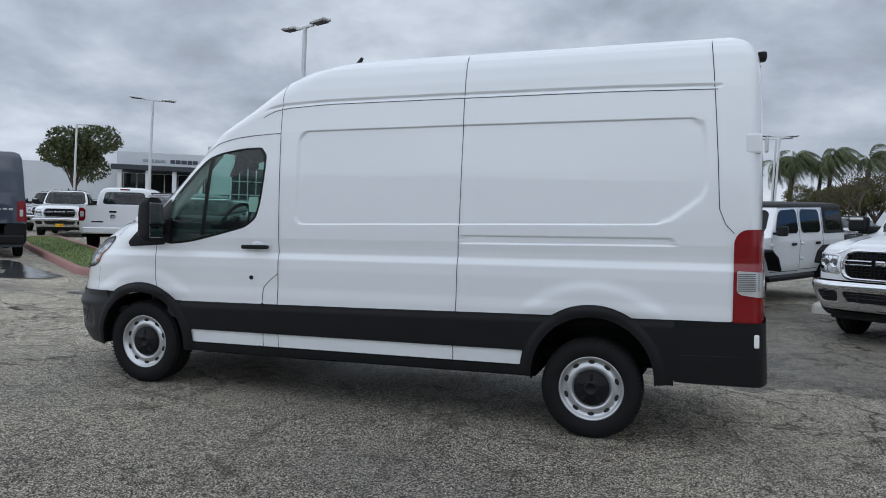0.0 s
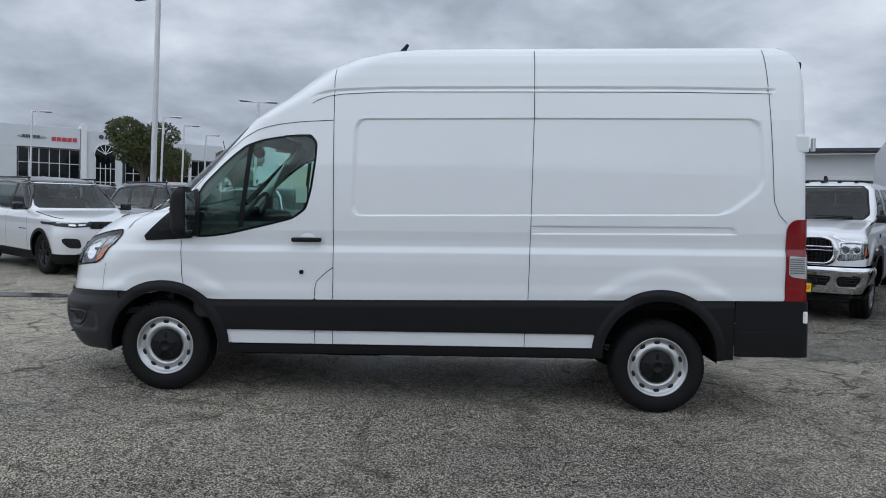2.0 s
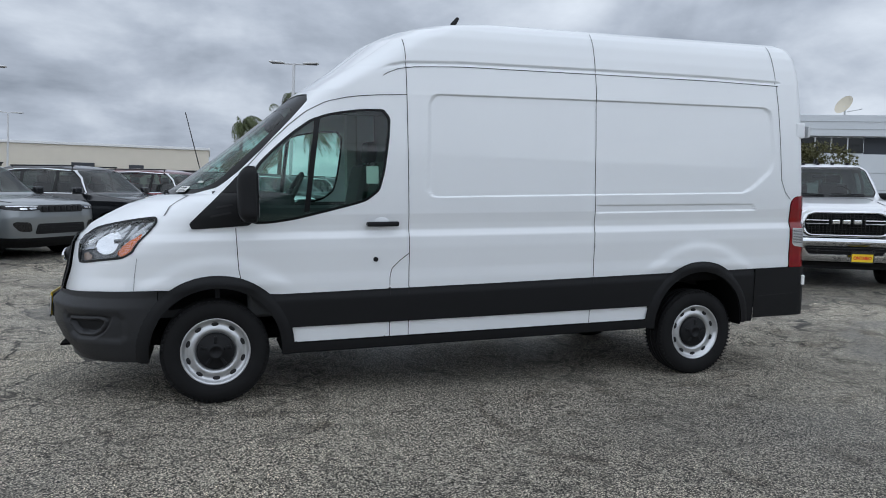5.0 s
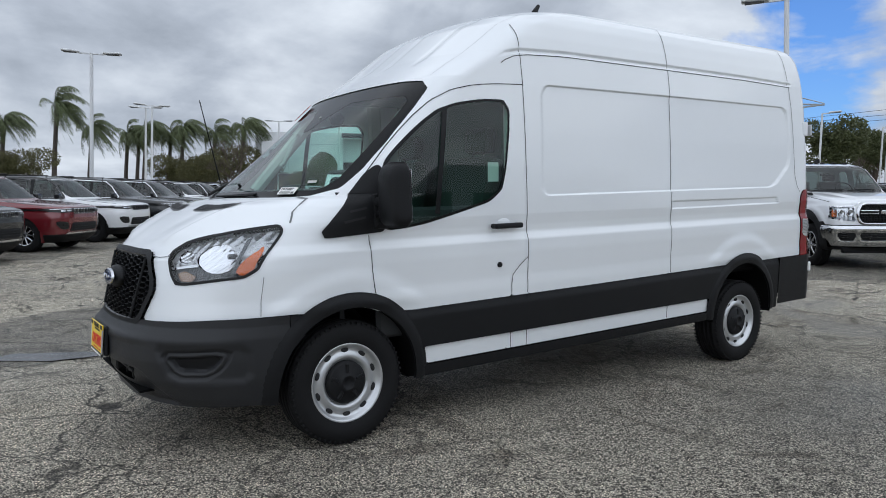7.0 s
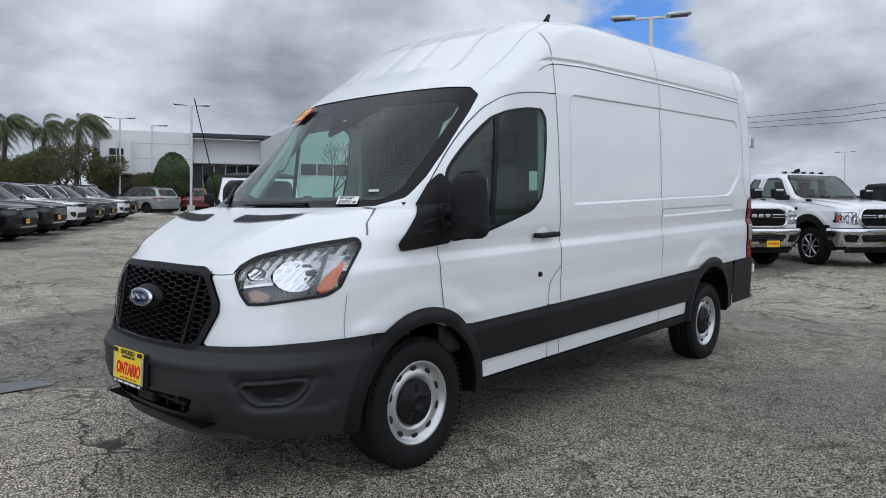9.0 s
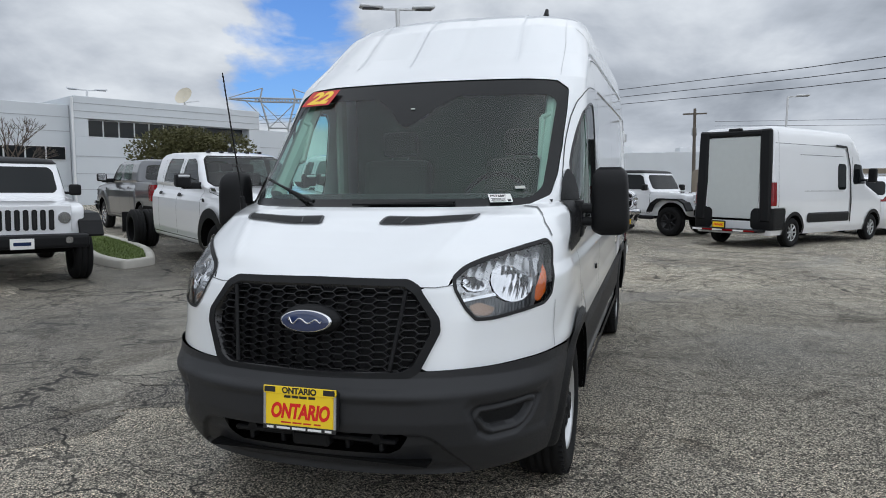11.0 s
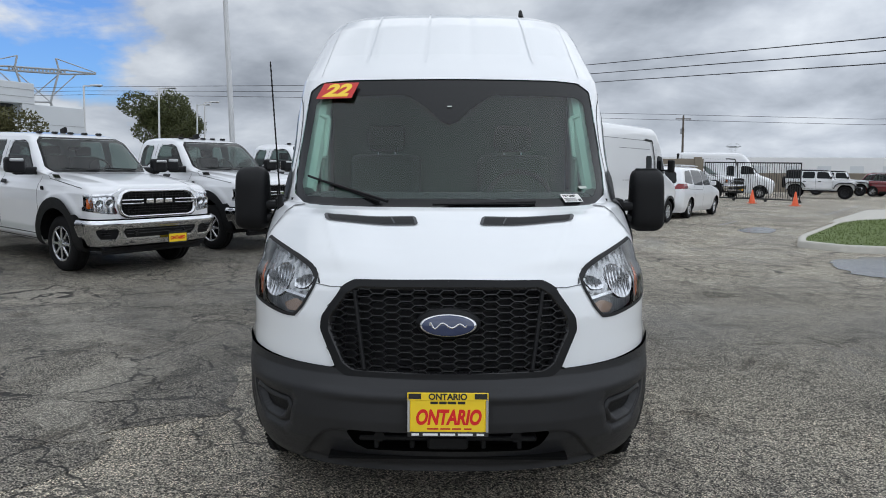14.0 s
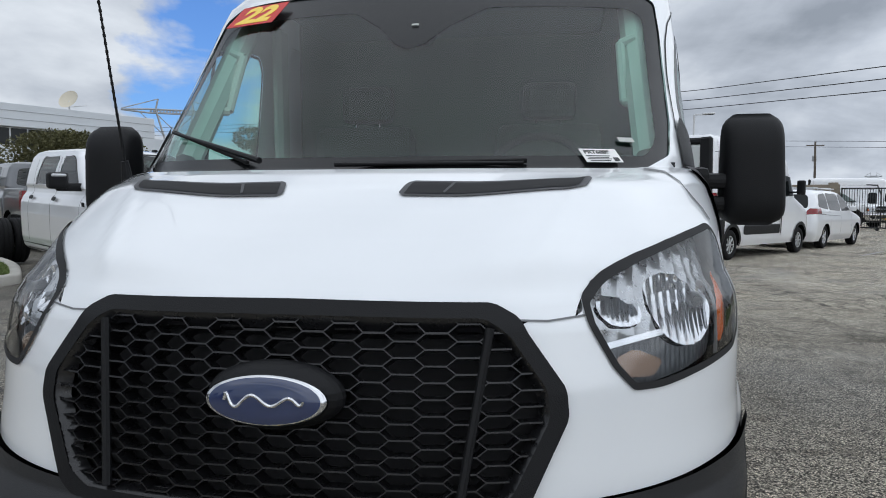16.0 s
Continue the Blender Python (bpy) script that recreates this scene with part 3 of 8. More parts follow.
def dealer_plate(parent, m, full=True):
    """A yellow dealer's plate in a black frame."""
    plate = part("dealer_plate", boxed((.305, .152, .004), (0, 0, 0), .006), YELLOW, parent, "yellow dealer plate with red lettering in a black frame")
    plate.matrix_local = m
    top = part("plate_frame", boxed((.325, .032, .008), (0, .074, .002), .002), YELLOW if full else BLACK_INK, plate)
    part("plate_frame", boxed((.325, .020, .008), (0, -.078, .002), .002), BLACK_INK, plate)
    for s in (-1, 1):
        part("plate_frame", boxed((.011, .14, .008), (s * .157, 0, .002), .002), STEEL if full else BLACK_INK, plate)
        if full:
            part("frame_corner", boxed((.05, .022, .002), (s * .132, .076, .0068), .001), BLACK_INK, plate)
    if full:
        letters("ONTARIO", .082, plate, PLATE_RED, pose(0, -.012, .0032), bold=.0034, squeeze=.70, shear=.22)
        letters("ONTARIO", .034, plate, BLACK_INK, pose(0, .0735, .0068), bold=.0012)
        bm = bmesh.new()
        for a, w in ((-.055, .03), (-.02, .03), (.016, .034), (.055, .03)):
            box(bm, (w, .010, .0012), (a, .049, .0025))
        part("print_bar", bm, BLACK_INK, plate)
        bm = bmesh.new()
        for a, w in ((-.06, .045), (-.01, .04), (.035, .035), (.08, .03)):
            box(bm, (w, .006, .0012), (a, -.056, .0025))
        part("small_print", bm, RED_INK, plate)
        bm = bmesh.new()
        for a, w in ((-.13, .03), (-.07, .06), (.0, .06), (.07, .06), (.13, .03)):
            box(bm, (w, .009, .0012), (a, -.078, .0065))
        part("frame_print", bm, PAPER, plate)
    else:
        letters("ONTARIO", .072, plate, PLATE_RED, pose(0, -.008, .0032), bold=.0034, squeeze=.78, shear=.15)
    return plate


def mirror(parent, half):
    """A tall two-part tow mirror on a stubby arm."""
    arm = boxed((.09, .20, .05), (.23, half * 1.0, 1.345), .02, segments=2)
    box(arm, (.08, .18, .045), (.23, half * .99, 1.275), .018, segments=2)
    box(arm, (.12, .06, .20), (.24, half * .955, 1.29), .025, segments=2)
    a = part("mirror", arm, BLACK_PLASTIC, parent, "black plastic door mirror")
    v, f = [], []
    rows, cols = 22, 20
    for i in range(rows + 1):
        k = i / rows
        z = 1.205 + .352 * k
        hw = (.101 - .012 * k) * (1 - (2 * abs(k - .5)) ** 10) ** .35 if 0 < k < 1 else .055
        dp = .085 * (1 - (2 * abs(k - .48)) ** 5 * .5)
        y0 = 1.120 - .004 * k
        for j in range(cols):
            an = 2 * math.pi * j / cols
            cx, cy = math.cos(an), math.sin(an)
            e = 2 / 4.2
            py = math.copysign(abs(cx) ** e, cx) * hw
            px = math.copysign(abs(cy) ** e, cy) * (dp * (1.15 if cy < 0 else .35))
            v.append((.26 + px, half * (y0 + py), z))
    for i in range(rows):
        for j in range(cols):
            q = [i * cols + j, i * cols + (j + 1) % cols, (i + 1) * cols + (j + 1) % cols, (i + 1) * cols + j]
            f.append(q if half < 0 else q[::-1])
    f += [list(range(cols)), list(range(rows * cols, rows * cols + cols))[::-1]]
    part("mirror_shell", mesh("shell", v, f), BLACK_PLASTIC, a)
    part("mirror_glass", boxed((.004, .16, .17), (.292, half * 1.117, 1.43), .0015), CHROME, a)
    part("spot_glass", boxed((.004, .16, .09), (.292, half * 1.119, 1.28), .0015), CHROME, a)
    return a


def seat(parent, x, y):
    s = part("seat", boxed((.50, .50, .16), (x, y, .98), .05, segments=2), SEAT_CLOTH, parent)
    part("backrest", boxed((.16, .50, .62), (x + .30, y, 1.32), .06, Matrix.Rotation(.2, 3, "Y"), 2), SEAT_CLOTH, s)
    part("headrest", boxed((.10, .26, .18), (x + .40, y, 1.74), .04, Matrix.Rotation(.1, 3, "Y"), 2), SEAT_CLOTH, s)
    for dy in (-.06, .06):
        part("headrest_post", tube(bmesh.new(), (x + .37, y + dy, 1.58), (x + .40, y + dy, 1.70), .007, sides=8), CHROME, s)
    part("seat_base", boxed((.42, .44, .5), (x, y, .66), .02), CABIN_DARK, s)


def build_van():
    van = thing("cargo_van", "white high-roof cargo van with black lower cladding parked on asphalt", "van", m=pose(0, 0, 0, 0, -RAKE, 0))
    part("body", mesh("body", *VAN.skin(VAN_GRID, k_body)), PAINT, van, "glossy white painted steel body")
    part("hood", mesh("hood", *VAN.skin(VAN_GRID, k_hood)), PAINT, van)
    gx, gzz = VAN_GRID[..., 0], VAN_GRID[..., 2]
    bevel = .002 + .013 * ease(.0, .055, clad_top(gx) - gzz)
    for half in (-1, 1):
        for x0, x1 in ((-.33, .13), (.13, 3.42), (3.42, 4.30)):
            part("cladding", mesh("cladding", *VAN.skin(VAN_GRID, lambda x, y, z: np.minimum.reduce([k_clad(x, y, z), x - x0, x1 - x + 0 * z]), bevel, (half,))), BLACK_PLASTIC, van, "black plastic side cladding")

    def k_bumper(x, y, z):
        grille = np.where(is_nose(x, y, z) > 0, sd_poly(y, z, GRILLE), 1)
        return np.minimum.reduce([k_clad(x, y, z), -.335 - x, grille, sd_poly(y, z, INTAKE) + np.where(x < -.5, 0, 1)])

    bumper = part("front_bumper", mesh("bumper", *VAN.skin(NOSE_GRID, k_bumper, .014)), BUMPER_PLASTIC, van, "matt black plastic front bumper")
    part("rear_bumper", mesh("rear_bumper", *VAN.skin(VAN_GRID, lambda x, y, z: np.minimum.reduce([k_clad(x, y, z), x - 4.30, z - .337]), .02)), BLACK_PLASTIC, van)
    for half in (-1, 1):
        d = part("front_door", mesh("door", *VAN.skin(VAN_GRID, k_door, 0, (half,))), PAINT, van)
        part("window_frame", mesh("window_frame", *VAN.skin(VAN_GRID, lambda x, y, z: np.minimum.reduce([-sd_poly(x, z, WINDOW), sd_poly(x, z, WINDOW_IN), y - .7]), .001, (half,))), FRIT, d)
        pane = part("pane", mesh("pane", *VAN.skin(VAN_GRID, lambda x, y, z: np.minimum(-sd_poly(x, z, WINDOW_IN), y - .7), -.004, (half,))), GLASS, d)
        pane.visible_shadow = False
        bar = [VAN.ribbon([(.70, 1.89), (.615, 1.26)], .035, .003, half=half)]
        part("window_bar", mesh("bar", *join(*bar)), FRIT, d)
        # handle, lock and sail panel
        h = boxed((.225, .026, .034), (1.13, half * 1.012, 1.172), .012, segments=2)
        box(h, (.03, .05, .03), (1.035, half * .985, 1.172), .008)
        box(h, (.03, .05, .03), (1.222, half * .985, 1.172), .008)
        part("door_handle", h, BLACK_PLASTIC, d, "black door handle")
        dish = bmesh.new()
        bmesh.ops.create_uvsphere(dish, u_segments=20, v_segments=8, radius=1, matrix=Matrix.Translation((1.13, half * .958, 1.185)) @ Matrix.Diagonal((.055, .008, .04, 1)))
        part("handle_dish", dish, PAINT, d)
        lock = bmesh.new()
        tube(lock, (1.083, half * .95, .927), (1.083, half * .981, .927), .019, .016, 20)
        part("door_lock", lock, BLACK_PLASTIC, d)
        sail = rounded([(-.175, 1.15), (.13, 1.168), (.30, 1.18), (.30, 1.56), (.215, 1.54), (.10, 1.41)], 1)
        part("sail_panel", mesh("sail", *VAN.skin(VAN_GRID, lambda x, y, z: np.minimum(-sd_poly(x, z, sail), y - .55), .009, (half,))), BLACK_PLASTIC, van)
        part("sail_groove", mesh("sail_groove", *join(VAN.ribbon([(.0, 1.235), (.13, 1.26)], .012, .013, half=half), VAN.ribbon([(.04, 1.29), (.14, 1.31)], .012, .013, half=half))), GAP, van)
        mirror(d, half)
        # arch trims
        for n, (cx, cz) in (("front", ARCH_F), ("rear", ARCH_R)):
            keep = lambda x, y, z, cx=cx, cz=cz: np.minimum.reduce([.500 - np.hypot(x - cx, z - cz), np.hypot(x - cx, z - cz) - .418, y - .6])
            part("arch_trim", mesh("arch_trim", *VAN.skin(VAN_GRID, keep, .012 + .018 * ease(.502, .455, np.hypot(gx - cx, gzz - cz)), (half,))), BLACK_PLASTIC, van)
            lip = [(cx + .420 * math.cos(a), cz + .420 * math.sin(a)) for a in np.linspace(-.1, math.pi + .1, 40)]
            v, f = [], []
            for u, w in lip:
                y = float(VAN.side(u, max(w, .3))) if w > .3 else .94
                v += [(u, half * (y + .029), w), (u, half * (y - .03), w), (u, half * .50, w)]
            for i in range(len(lip) - 1):
                for k in (0, 1):
                    q = (i * 3 + k, i * 3 + k + 1, i * 3 + k + 4, i * 3 + k + 3)
                    f.append(q if half < 0 else q[::-1])
            part("wheel_liner", mesh("liner", v, f), LINER, van)
        # lamps
        inside = lambda x, y, z: np.where(x < 0, -sd_poly(slant(x, y), z, LAMP), -1)
        lx, ly, lz = LAMP_GRID[..., 0], LAMP_GRID[..., 1], LAMP_GRID[..., 2]
        lh = slant(lx, ly)
        main = np.hypot((lh - .095) / .108, (lz - 1.080) / .080)
        small = np.hypot((lh + .085) / .050, (lz - 1.092) / .036)
        head = part("headlight", mesh("lens", *VAN.skin(LAMP_GRID, inside, .003, (half,))), LENS, van, "clear headlight with chrome bowl and amber corner")
        head.visible_shadow = False
        # bright facets above, a dark ribbed tray below
        level = 1.020 + .022 * np.cos((lh - .05) * 7.0)
        facet = .022 + .005 * np.abs(np.sin(ly * math.pi / .034)) + .003 * np.abs(np.sin(lz * math.pi / .048 + ly * 20)) + .02 * ease(.15, .3, lh)
        tray = .034 + .004 * np.abs(np.sin(ly * math.pi / .012)) + .02 * ease(.15, .3, lh)
        part("lamp_facets", mesh("facets", *VAN.skin(LAMP_GRID, lambda x, y, z: np.minimum.reduce([inside(x, y, z) + .002, main - .98, small - .98, z - level]), -facet, (half,)), False), LAMP_SILVER, head)
        part("lamp_housing", mesh("housing", *VAN.skin(LAMP_GRID, lambda x, y, z: np.minimum.reduce([inside(x, y, z) + .002, main - .98, small - .98, level - z]), -tray, (half,))), LAMP_DARK, head)
        part("lamp_ledge", mesh("ledge", *VAN.skin(LAMP_GRID, lambda x, y, z: np.minimum.reduce([inside(x, y, z), main - .98, .006 - np.abs(z - level), .05 - slant(x, y)]), -.016, (half,))), REFLECTOR, head)
        for nm, field, (ch, cz, rh, rz), depth, tip in (("main_reflector", main, (.095, 1.080, .108, .080), .075, "fluted chrome reflector bowl"), ("side_reflector", small, (-.085, 1.092, .050, .036), .035, "")):
            v, f = VAN.skin(LAMP_GRID, lambda x, y, z, field=field: np.minimum(inside(x, y, z) - .006, 1.0 - field), -.016, (half,))
            out = []
            for x, y, z in v:
                q = ((slant(x, y) - ch) / rh) ** 2 + ((z - cz) / rz) ** 2
                out.append((x + .012 + depth * max(0.0, 1 - q) + .006 * abs(math.sin(y * math.pi / .020)), y, z))
            part(nm, mesh(nm, out, f), REFLECTOR, head, tip)
        rim = lambda x, y, z: np.minimum(inside(x, y, z) + .004, .010 - inside(x, y, z))
        part("lamp_rim", mesh("rim", *VAN.skin(LAMP_GRID, rim, .0045, (half,))), GAP, head)
        amb = rounded([(.31, 1.065), (.345, 1.140), (.305, 1.130), (.225, 1.045), (.190, .985), (.292, .99)], 1)
        part("indicator", mesh("indicator", *VAN.skin(LAMP_GRID, lambda x, y, z: np.where(x < 0, -sd_poly(slant(x, y), z, amb), -1), -.020, (half,))), AMBER, head)
        inner = rounded([(-.125, 1.02), (-.02, 1.005), (.0, .965), (-.085, .955), (-.115, .975)], 1)
        part("front_indicator", mesh("front_indicator", *VAN.skin(LAMP_GRID, lambda x, y, z: np.where(x < 0, -sd_poly(slant(x, y), z, inner), -1), -.022, (half,))), AMBER_CLEAR, head)
        strip = [(.235, 1.17), (.265, 1.19), (.20, .97), (.175, .97), (.205, 1.05)]
        part("lamp_blade", mesh("blade", *VAN.skin(LAMP_GRID, lambda x, y, z: np.where(x < 0, -sd_poly(slant(x, y), z, strip), -1), -.014, (half,))), LAMP_DARK, head)
        bulb = bmesh.new()
        p = Vector(VAN.on(.815, 1.080, "nose", 0)) + Vector((.085, 0, 0))
        n = Vector((-1, 0, 0))
        tube(bulb, (p.x, half * p.y, p.z), (p.x + n.x * .045, half * (p.y + n.y * .045), p.z + n.z * .045), .016, .013, 14)
        part("bulb", bulb, LAMP_DARK, head)
        t = part("tail_light", mesh("tail", *VAN.skin(VAN_GRID, lambda x, y, z: -sd_poly(x, z, TAIL), .010, (half,))), RED_LENS, van, "tall red tail light with clear middle")
        mid = [(4.675, 1.08), (4.90, 1.07), (4.90, .90), (4.70, .93), (4.675, .95)]
        part("reversing_lens", mesh("rev", *VAN.skin(VAN_GRID, lambda x, y, z: -sd_poly(x, z, mid), .013, (half,))), CLEAR_LENS, t)
        bars = [VAN.ribbon([(4.68, zz), (4.80, zz + .004)], .006, .0145, half=half) for zz in np.linspace(.955, 1.06, 9)]
        part("lens_bar", mesh("bars", *join(*bars)), LAMP_DARK, t)
        # blank fog lamp insert
        part("fog_insert", mesh("insert", *VAN.skin(NOSE_GRID, lambda x, y, z: np.where(x < 0, np.minimum(.020 - sd_poly(slant(x, y), z, FOG_IN), sd_poly(slant(x, y), z, FOG_IN) + .012), -1), .0185, (half,))), BUMPER_PLASTIC, bumper)
        part("fog_plate", mesh("plate", *VAN.skin(NOSE_GRID, lambda x, y, z: np.where(x < 0, -.012 - sd_poly(slant(x, y), z, FOG_IN), -1), .0165, (half,))), BLACK_PLASTIC, bumper)
        # panel gaps on the side
        lines = [[(.155, 1.16), (.16, 1.02), (.17, .83), (.20, .765)], [(1.325, 2.47), (1.325, .965), (1.318, .73)], [(1.325, .965), (1.215, .885), (1.183, .83), (1.182, .74)],
                 [(.19, 1.505), (.37, 1.705), (.56, 1.885), (.69, 1.975), (.84, 2.026), (1.05, 2.055), (1.325, 2.068)], [(2.822, 2.60), (2.82, 2.06), (2.80, 1.215), (2.787, .74)],
                 [(4.50, 2.60), (4.52, 2.29), (4.545, 1.87), (4.565, 1.42), (4.655, 1.322)], [(1.16, 2.195), (1.22, 2.232), (1.33, 2.262), (1.71, 2.281), (2.82, 2.279), (3.87, 2.276), (4.54, 2.262)]]
        part("panel_gap", mesh("gap", *join(*[VAN.ribbon(rounded(l, 1, False), .0048, half=half) for l in lines])), GAP, van)
        low = [[(1.182, .73), (1.19, .53), (1.18, .48)], [(1.318, .73), (1.317, .48)], [(2.787, .74), (2.766, .53), (2.765, .48)], [(4.34, .52), (4.70, .53)]]
        for l in low:
            part("cladding_gap", mesh("clad_gap", *VAN.ribbon(l, .006, .0135 if l[0][0] < 4 else .0225, half=half)), GAP, van)
        sill = [[(1.18, .482), (1.18, .376)], [(1.317, .482), (1.317, .376)], [(2.765, .482), (2.764, .376)], [(.50, .377), (3.28, .377)]]
        part("sill_gap", mesh("sill_gap", *join(*[VAN.ribbon(l, .005, half=half) for l in sill])), GAP, van)
        part("fender_gap", mesh("fender_gap", *VAN.ribbon([(-.475, .772), (-.468, .86), (-.45, .975)], .003, half=half)), SEAM, van)
        v, f = VAN.ribbon([(half * .43, 1.078), (half * .50, 1.075), (half * .575, 1.083)], .0035, .0025, "nose")
        part("hood_gap", mesh("hood_gap", v, f), SEAM, van)
        edge = [(.893, 1.243), (.878, 1.27), (.855, 1.30), (.832, 1.34), (.80, 1.368), (.74, 1.376)]
        v, f = VAN.ribbon([(half * a, b) for a, b in edge], .0040, .0030, "nose")
        part("hood_gap", mesh("hood_gap", v, f), SEAM, van)
        # hinge and handle at the back corner, rear marker
        hinge = boxed((.10, .045, .13), (4.76, half * .925, 1.90), .015, segments=2)
        part("rear_hinge", hinge, PAINT, van)
        part("hinge_plate", boxed((.02, .05, .10), (4.835, half * .94, 1.89), .006), STEEL, van)
        part("rear_reflector", boxed((.03, .02, .085), (4.80, half * .985, .635), .006), PAPER, van)

    # grille
    frame_keep = lambda x, y, z: np.where(is_nose(x, y, z) > 0, np.minimum(-sd_poly(y, z, GRILLE), sd_poly(y, z, GRILLE_IN)), -1)
    g = part("grille", mesh("grille_frame", *VAN.skin(GRILLE_GRID, frame_keep, .016)), BLACK_PLASTIC, van, "black honeycomb radiator grille")
    lip_keep = lambda x, y, z: np.where(is_nose(x, y, z) > 0, np.minimum(.004 - sd_poly(y, z, GRILLE_IN), sd_poly(y, z, GRILLE_IN) + .012), -1)
    gx, gy, gzz = GRILLE_GRID[..., 0], GRILLE_GRID[..., 1], GRILLE_GRID[..., 2]
    part("grille_lip", mesh("grille_lip", *VAN.skin(GRILLE_GRID, lip_keep, .012 - .03 * ease(.002, -.012, sd_poly(gy, gzz, GRILLE_IN)))), GRILLE_BLACK, g)
    v, f = VAN.skin(VAN_GRID, lambda x, y, z: np.where(is_nose(x, y, z) > 0, -sd_poly(y, z, GRILLE) + .004, -1), -.05)
    part("grille_back", mesh("grille_back", v, f), GAP, g)
    bars = []
    a, h, pitch = .0390, .0145, .0590
    for c in range(-9, 10):
        for r in range(-8, 9):
            cy, cz = c * pitch, .912 + r * .029 + (.0145 if c % 2 else 0)
            if float(sd_poly(np.array(cy), np.array(cz), GRILLE_IN)) > .012:
                continue
            six = [(cy + a * .52, cz + h), (cy + a, cz), (cy + a * .52, cz - h), (cy - a * .52, cz - h), (cy - a, cz), (cy - a * .52, cz + h)]
            for k in (0, 1, 2):
                bars.append((six[k - 1] if k == 0 else six[k - 1], six[k]))
    verts, faces = [], []
    for p, q in bars:
        d = Vector((q[0] - p[0], q[1] - p[1])).normalized()
        s = Vector((-d.y, d.x)) * (.0011 if abs(d.y) > .3 else .0016)
        base = len(verts)
        for off in (-.040, .004):
            for u in (Vector(p) + s, Vector(q) + s, Vector(q) - s, Vector(p) - s):
                verts.append(VAN.on(u.x, u.y, "nose", off))
        faces += [(base + 4, base + 5, base + 6, base + 7), (base, base + 1, base + 5, base + 4), (base + 3, base + 2, base + 6, base + 7), (base + 1, base + 2, base + 6, base + 5), (base, base + 3, base + 7, base + 4)]
    tagged(part("honeycomb", mesh("honeycomb", verts, faces, False), GRILLE_BLACK, g), kind="stuff")
    for s in (-1, 1):
        bm = bmesh.new()
        top, low = Vector(VAN.on(s * .392, 1.062, "nose", .010)), Vector(VAN.on(s * .345, .752, "nose", .010))
        tube(bm, top, low, .009, sides=8)
        part("grille_bar", bm, BLACK_PLASTIC, g)
    pod = bmesh.new()
    bmesh.ops.create_uvsphere(pod, u_segments=32, v_segments=16, radius=1, matrix=Matrix.Translation((-.962, 0, .945)) @ Matrix.Diagonal((.055, .135, .066, 1)))
    pod_ob = part("emblem_pod", pod, BLACK_PLASTIC, g)
    tilt = 8
    prof = [(0, 0), (.004, .85), (.004, .93), (0, 1.0), (-.01, 1.0)]
    v, f = turned([(s, r) for s, r in prof], 48, "z")
    em = part("emblem", mesh("emblem", [(p[0] * .116, p[1] * .046, p[2] if i % 5 else p[2] + .003) for i, p in enumerate(v)], f), CHROME, g, "chrome oval emblem with a navy field")
    em.matrix_local = face_front(-1.017, 0, .949, tilt)
    v, f = turned([(.0072, 0), (.0068, .6), (.0045, .90), (.0035, .925)], 48, "z")
    part("emblem_field", mesh("field", [(p[0] * .116, p[1] * .046, p[2]) for p in v], f), NAVY, em)
    bm = bmesh.new()
    stroke = [(.074 * math.sin(t * .5 - 1.57) , .014 * math.sin(3.1 * t) * (1 - t / 9)) for t in np.linspace(0, 6.28, 40)]
    for (ax, ay), (bx, by) in zip(stroke[:-1], stroke[1:]):
        tube(bm, (ax, ay, .0075), (bx, by, .0075), .0032, sides=6)
    part("emblem_mark", bm, CHROME, em)

    # front bumper details
    v, f = VAN.skin(VAN_GRID, lambda x, y, z: np.where(x < -.5, -sd_poly(y, z, INTAKE) + .006, -1), -.10)
    part("intake_back", mesh("intake_back", v, f), GAP, bumper)
    part("intake_bar", boxed((.05, .74, .022), (-.965, 0, .46), .006), BLACK_PLASTIC, bumper)
    for y in (-.30, -.15, .15, .30):
        part("intake_rib", boxed((.05, .02, .10), (-.95, y, .46), .004), BLACK_PLASTIC, bumper)
    part("intake_sensor", boxed((.06, .17, .06), (-.985, 0, .45), .01), BLACK_PLASTIC, bumper)
    duct = boxed((.02, 1.0, .24), (-.84, 0, .45), 0)
    for z in (.525, .375):
        box(duct, (.17, 1.0, .012), (-.90, 0, z))
    part("intake_duct", duct, LINER, bumper)
    for s in (-1, 1):
        bm = bmesh.new()
        tube(bm, (-.99, s * .285, .468), (-.93, s * .285, .468), .022, sides=16)
        part("tow_cover", bm, BLACK_PLASTIC, bumper)
    part("plate_bracket", boxed((.03, .33, .17), (-1.07, 0, .60), .012, Matrix.Rotation(.06, 3, "Y")), BLACK_PLASTIC, bumper)
    dealer_plate(bumper, face_front(-1.092, 0, .602, 5))
    # dark underside
    under = boxed((5.2, 1.5, .10), (2.0, 0, .42), .04)
    box(under, (.5, 1.3, .25), (1.4, .1, .33), .04)
    tube(under, (2.2, .35, .30), (4.4, .35, .30), .05, sides=12)
    box(under, (.12, 1.5, .12), (3.759, 0, .24), .03)
    part("underbody", under, LINER, van)
    part("inner_wing", boxed((.96, 1.84, .30), (.02, 0, .93), .03), LINER, van)
    part("inner_wing", boxed((1.05, 1.86, .44), (3.76, 0, .88), .03), LINER, van)
    # unseen solid block, added to keep light off the ground under the van
    part("underside_blocker", boxed((2.9, 1.62, .16), (1.92, 0, .345), .03), LINER, van)
    part("exhaust_bracket", boxed((.10, .04, .02), (1.86, -.45, .24), .006), STEEL, van)

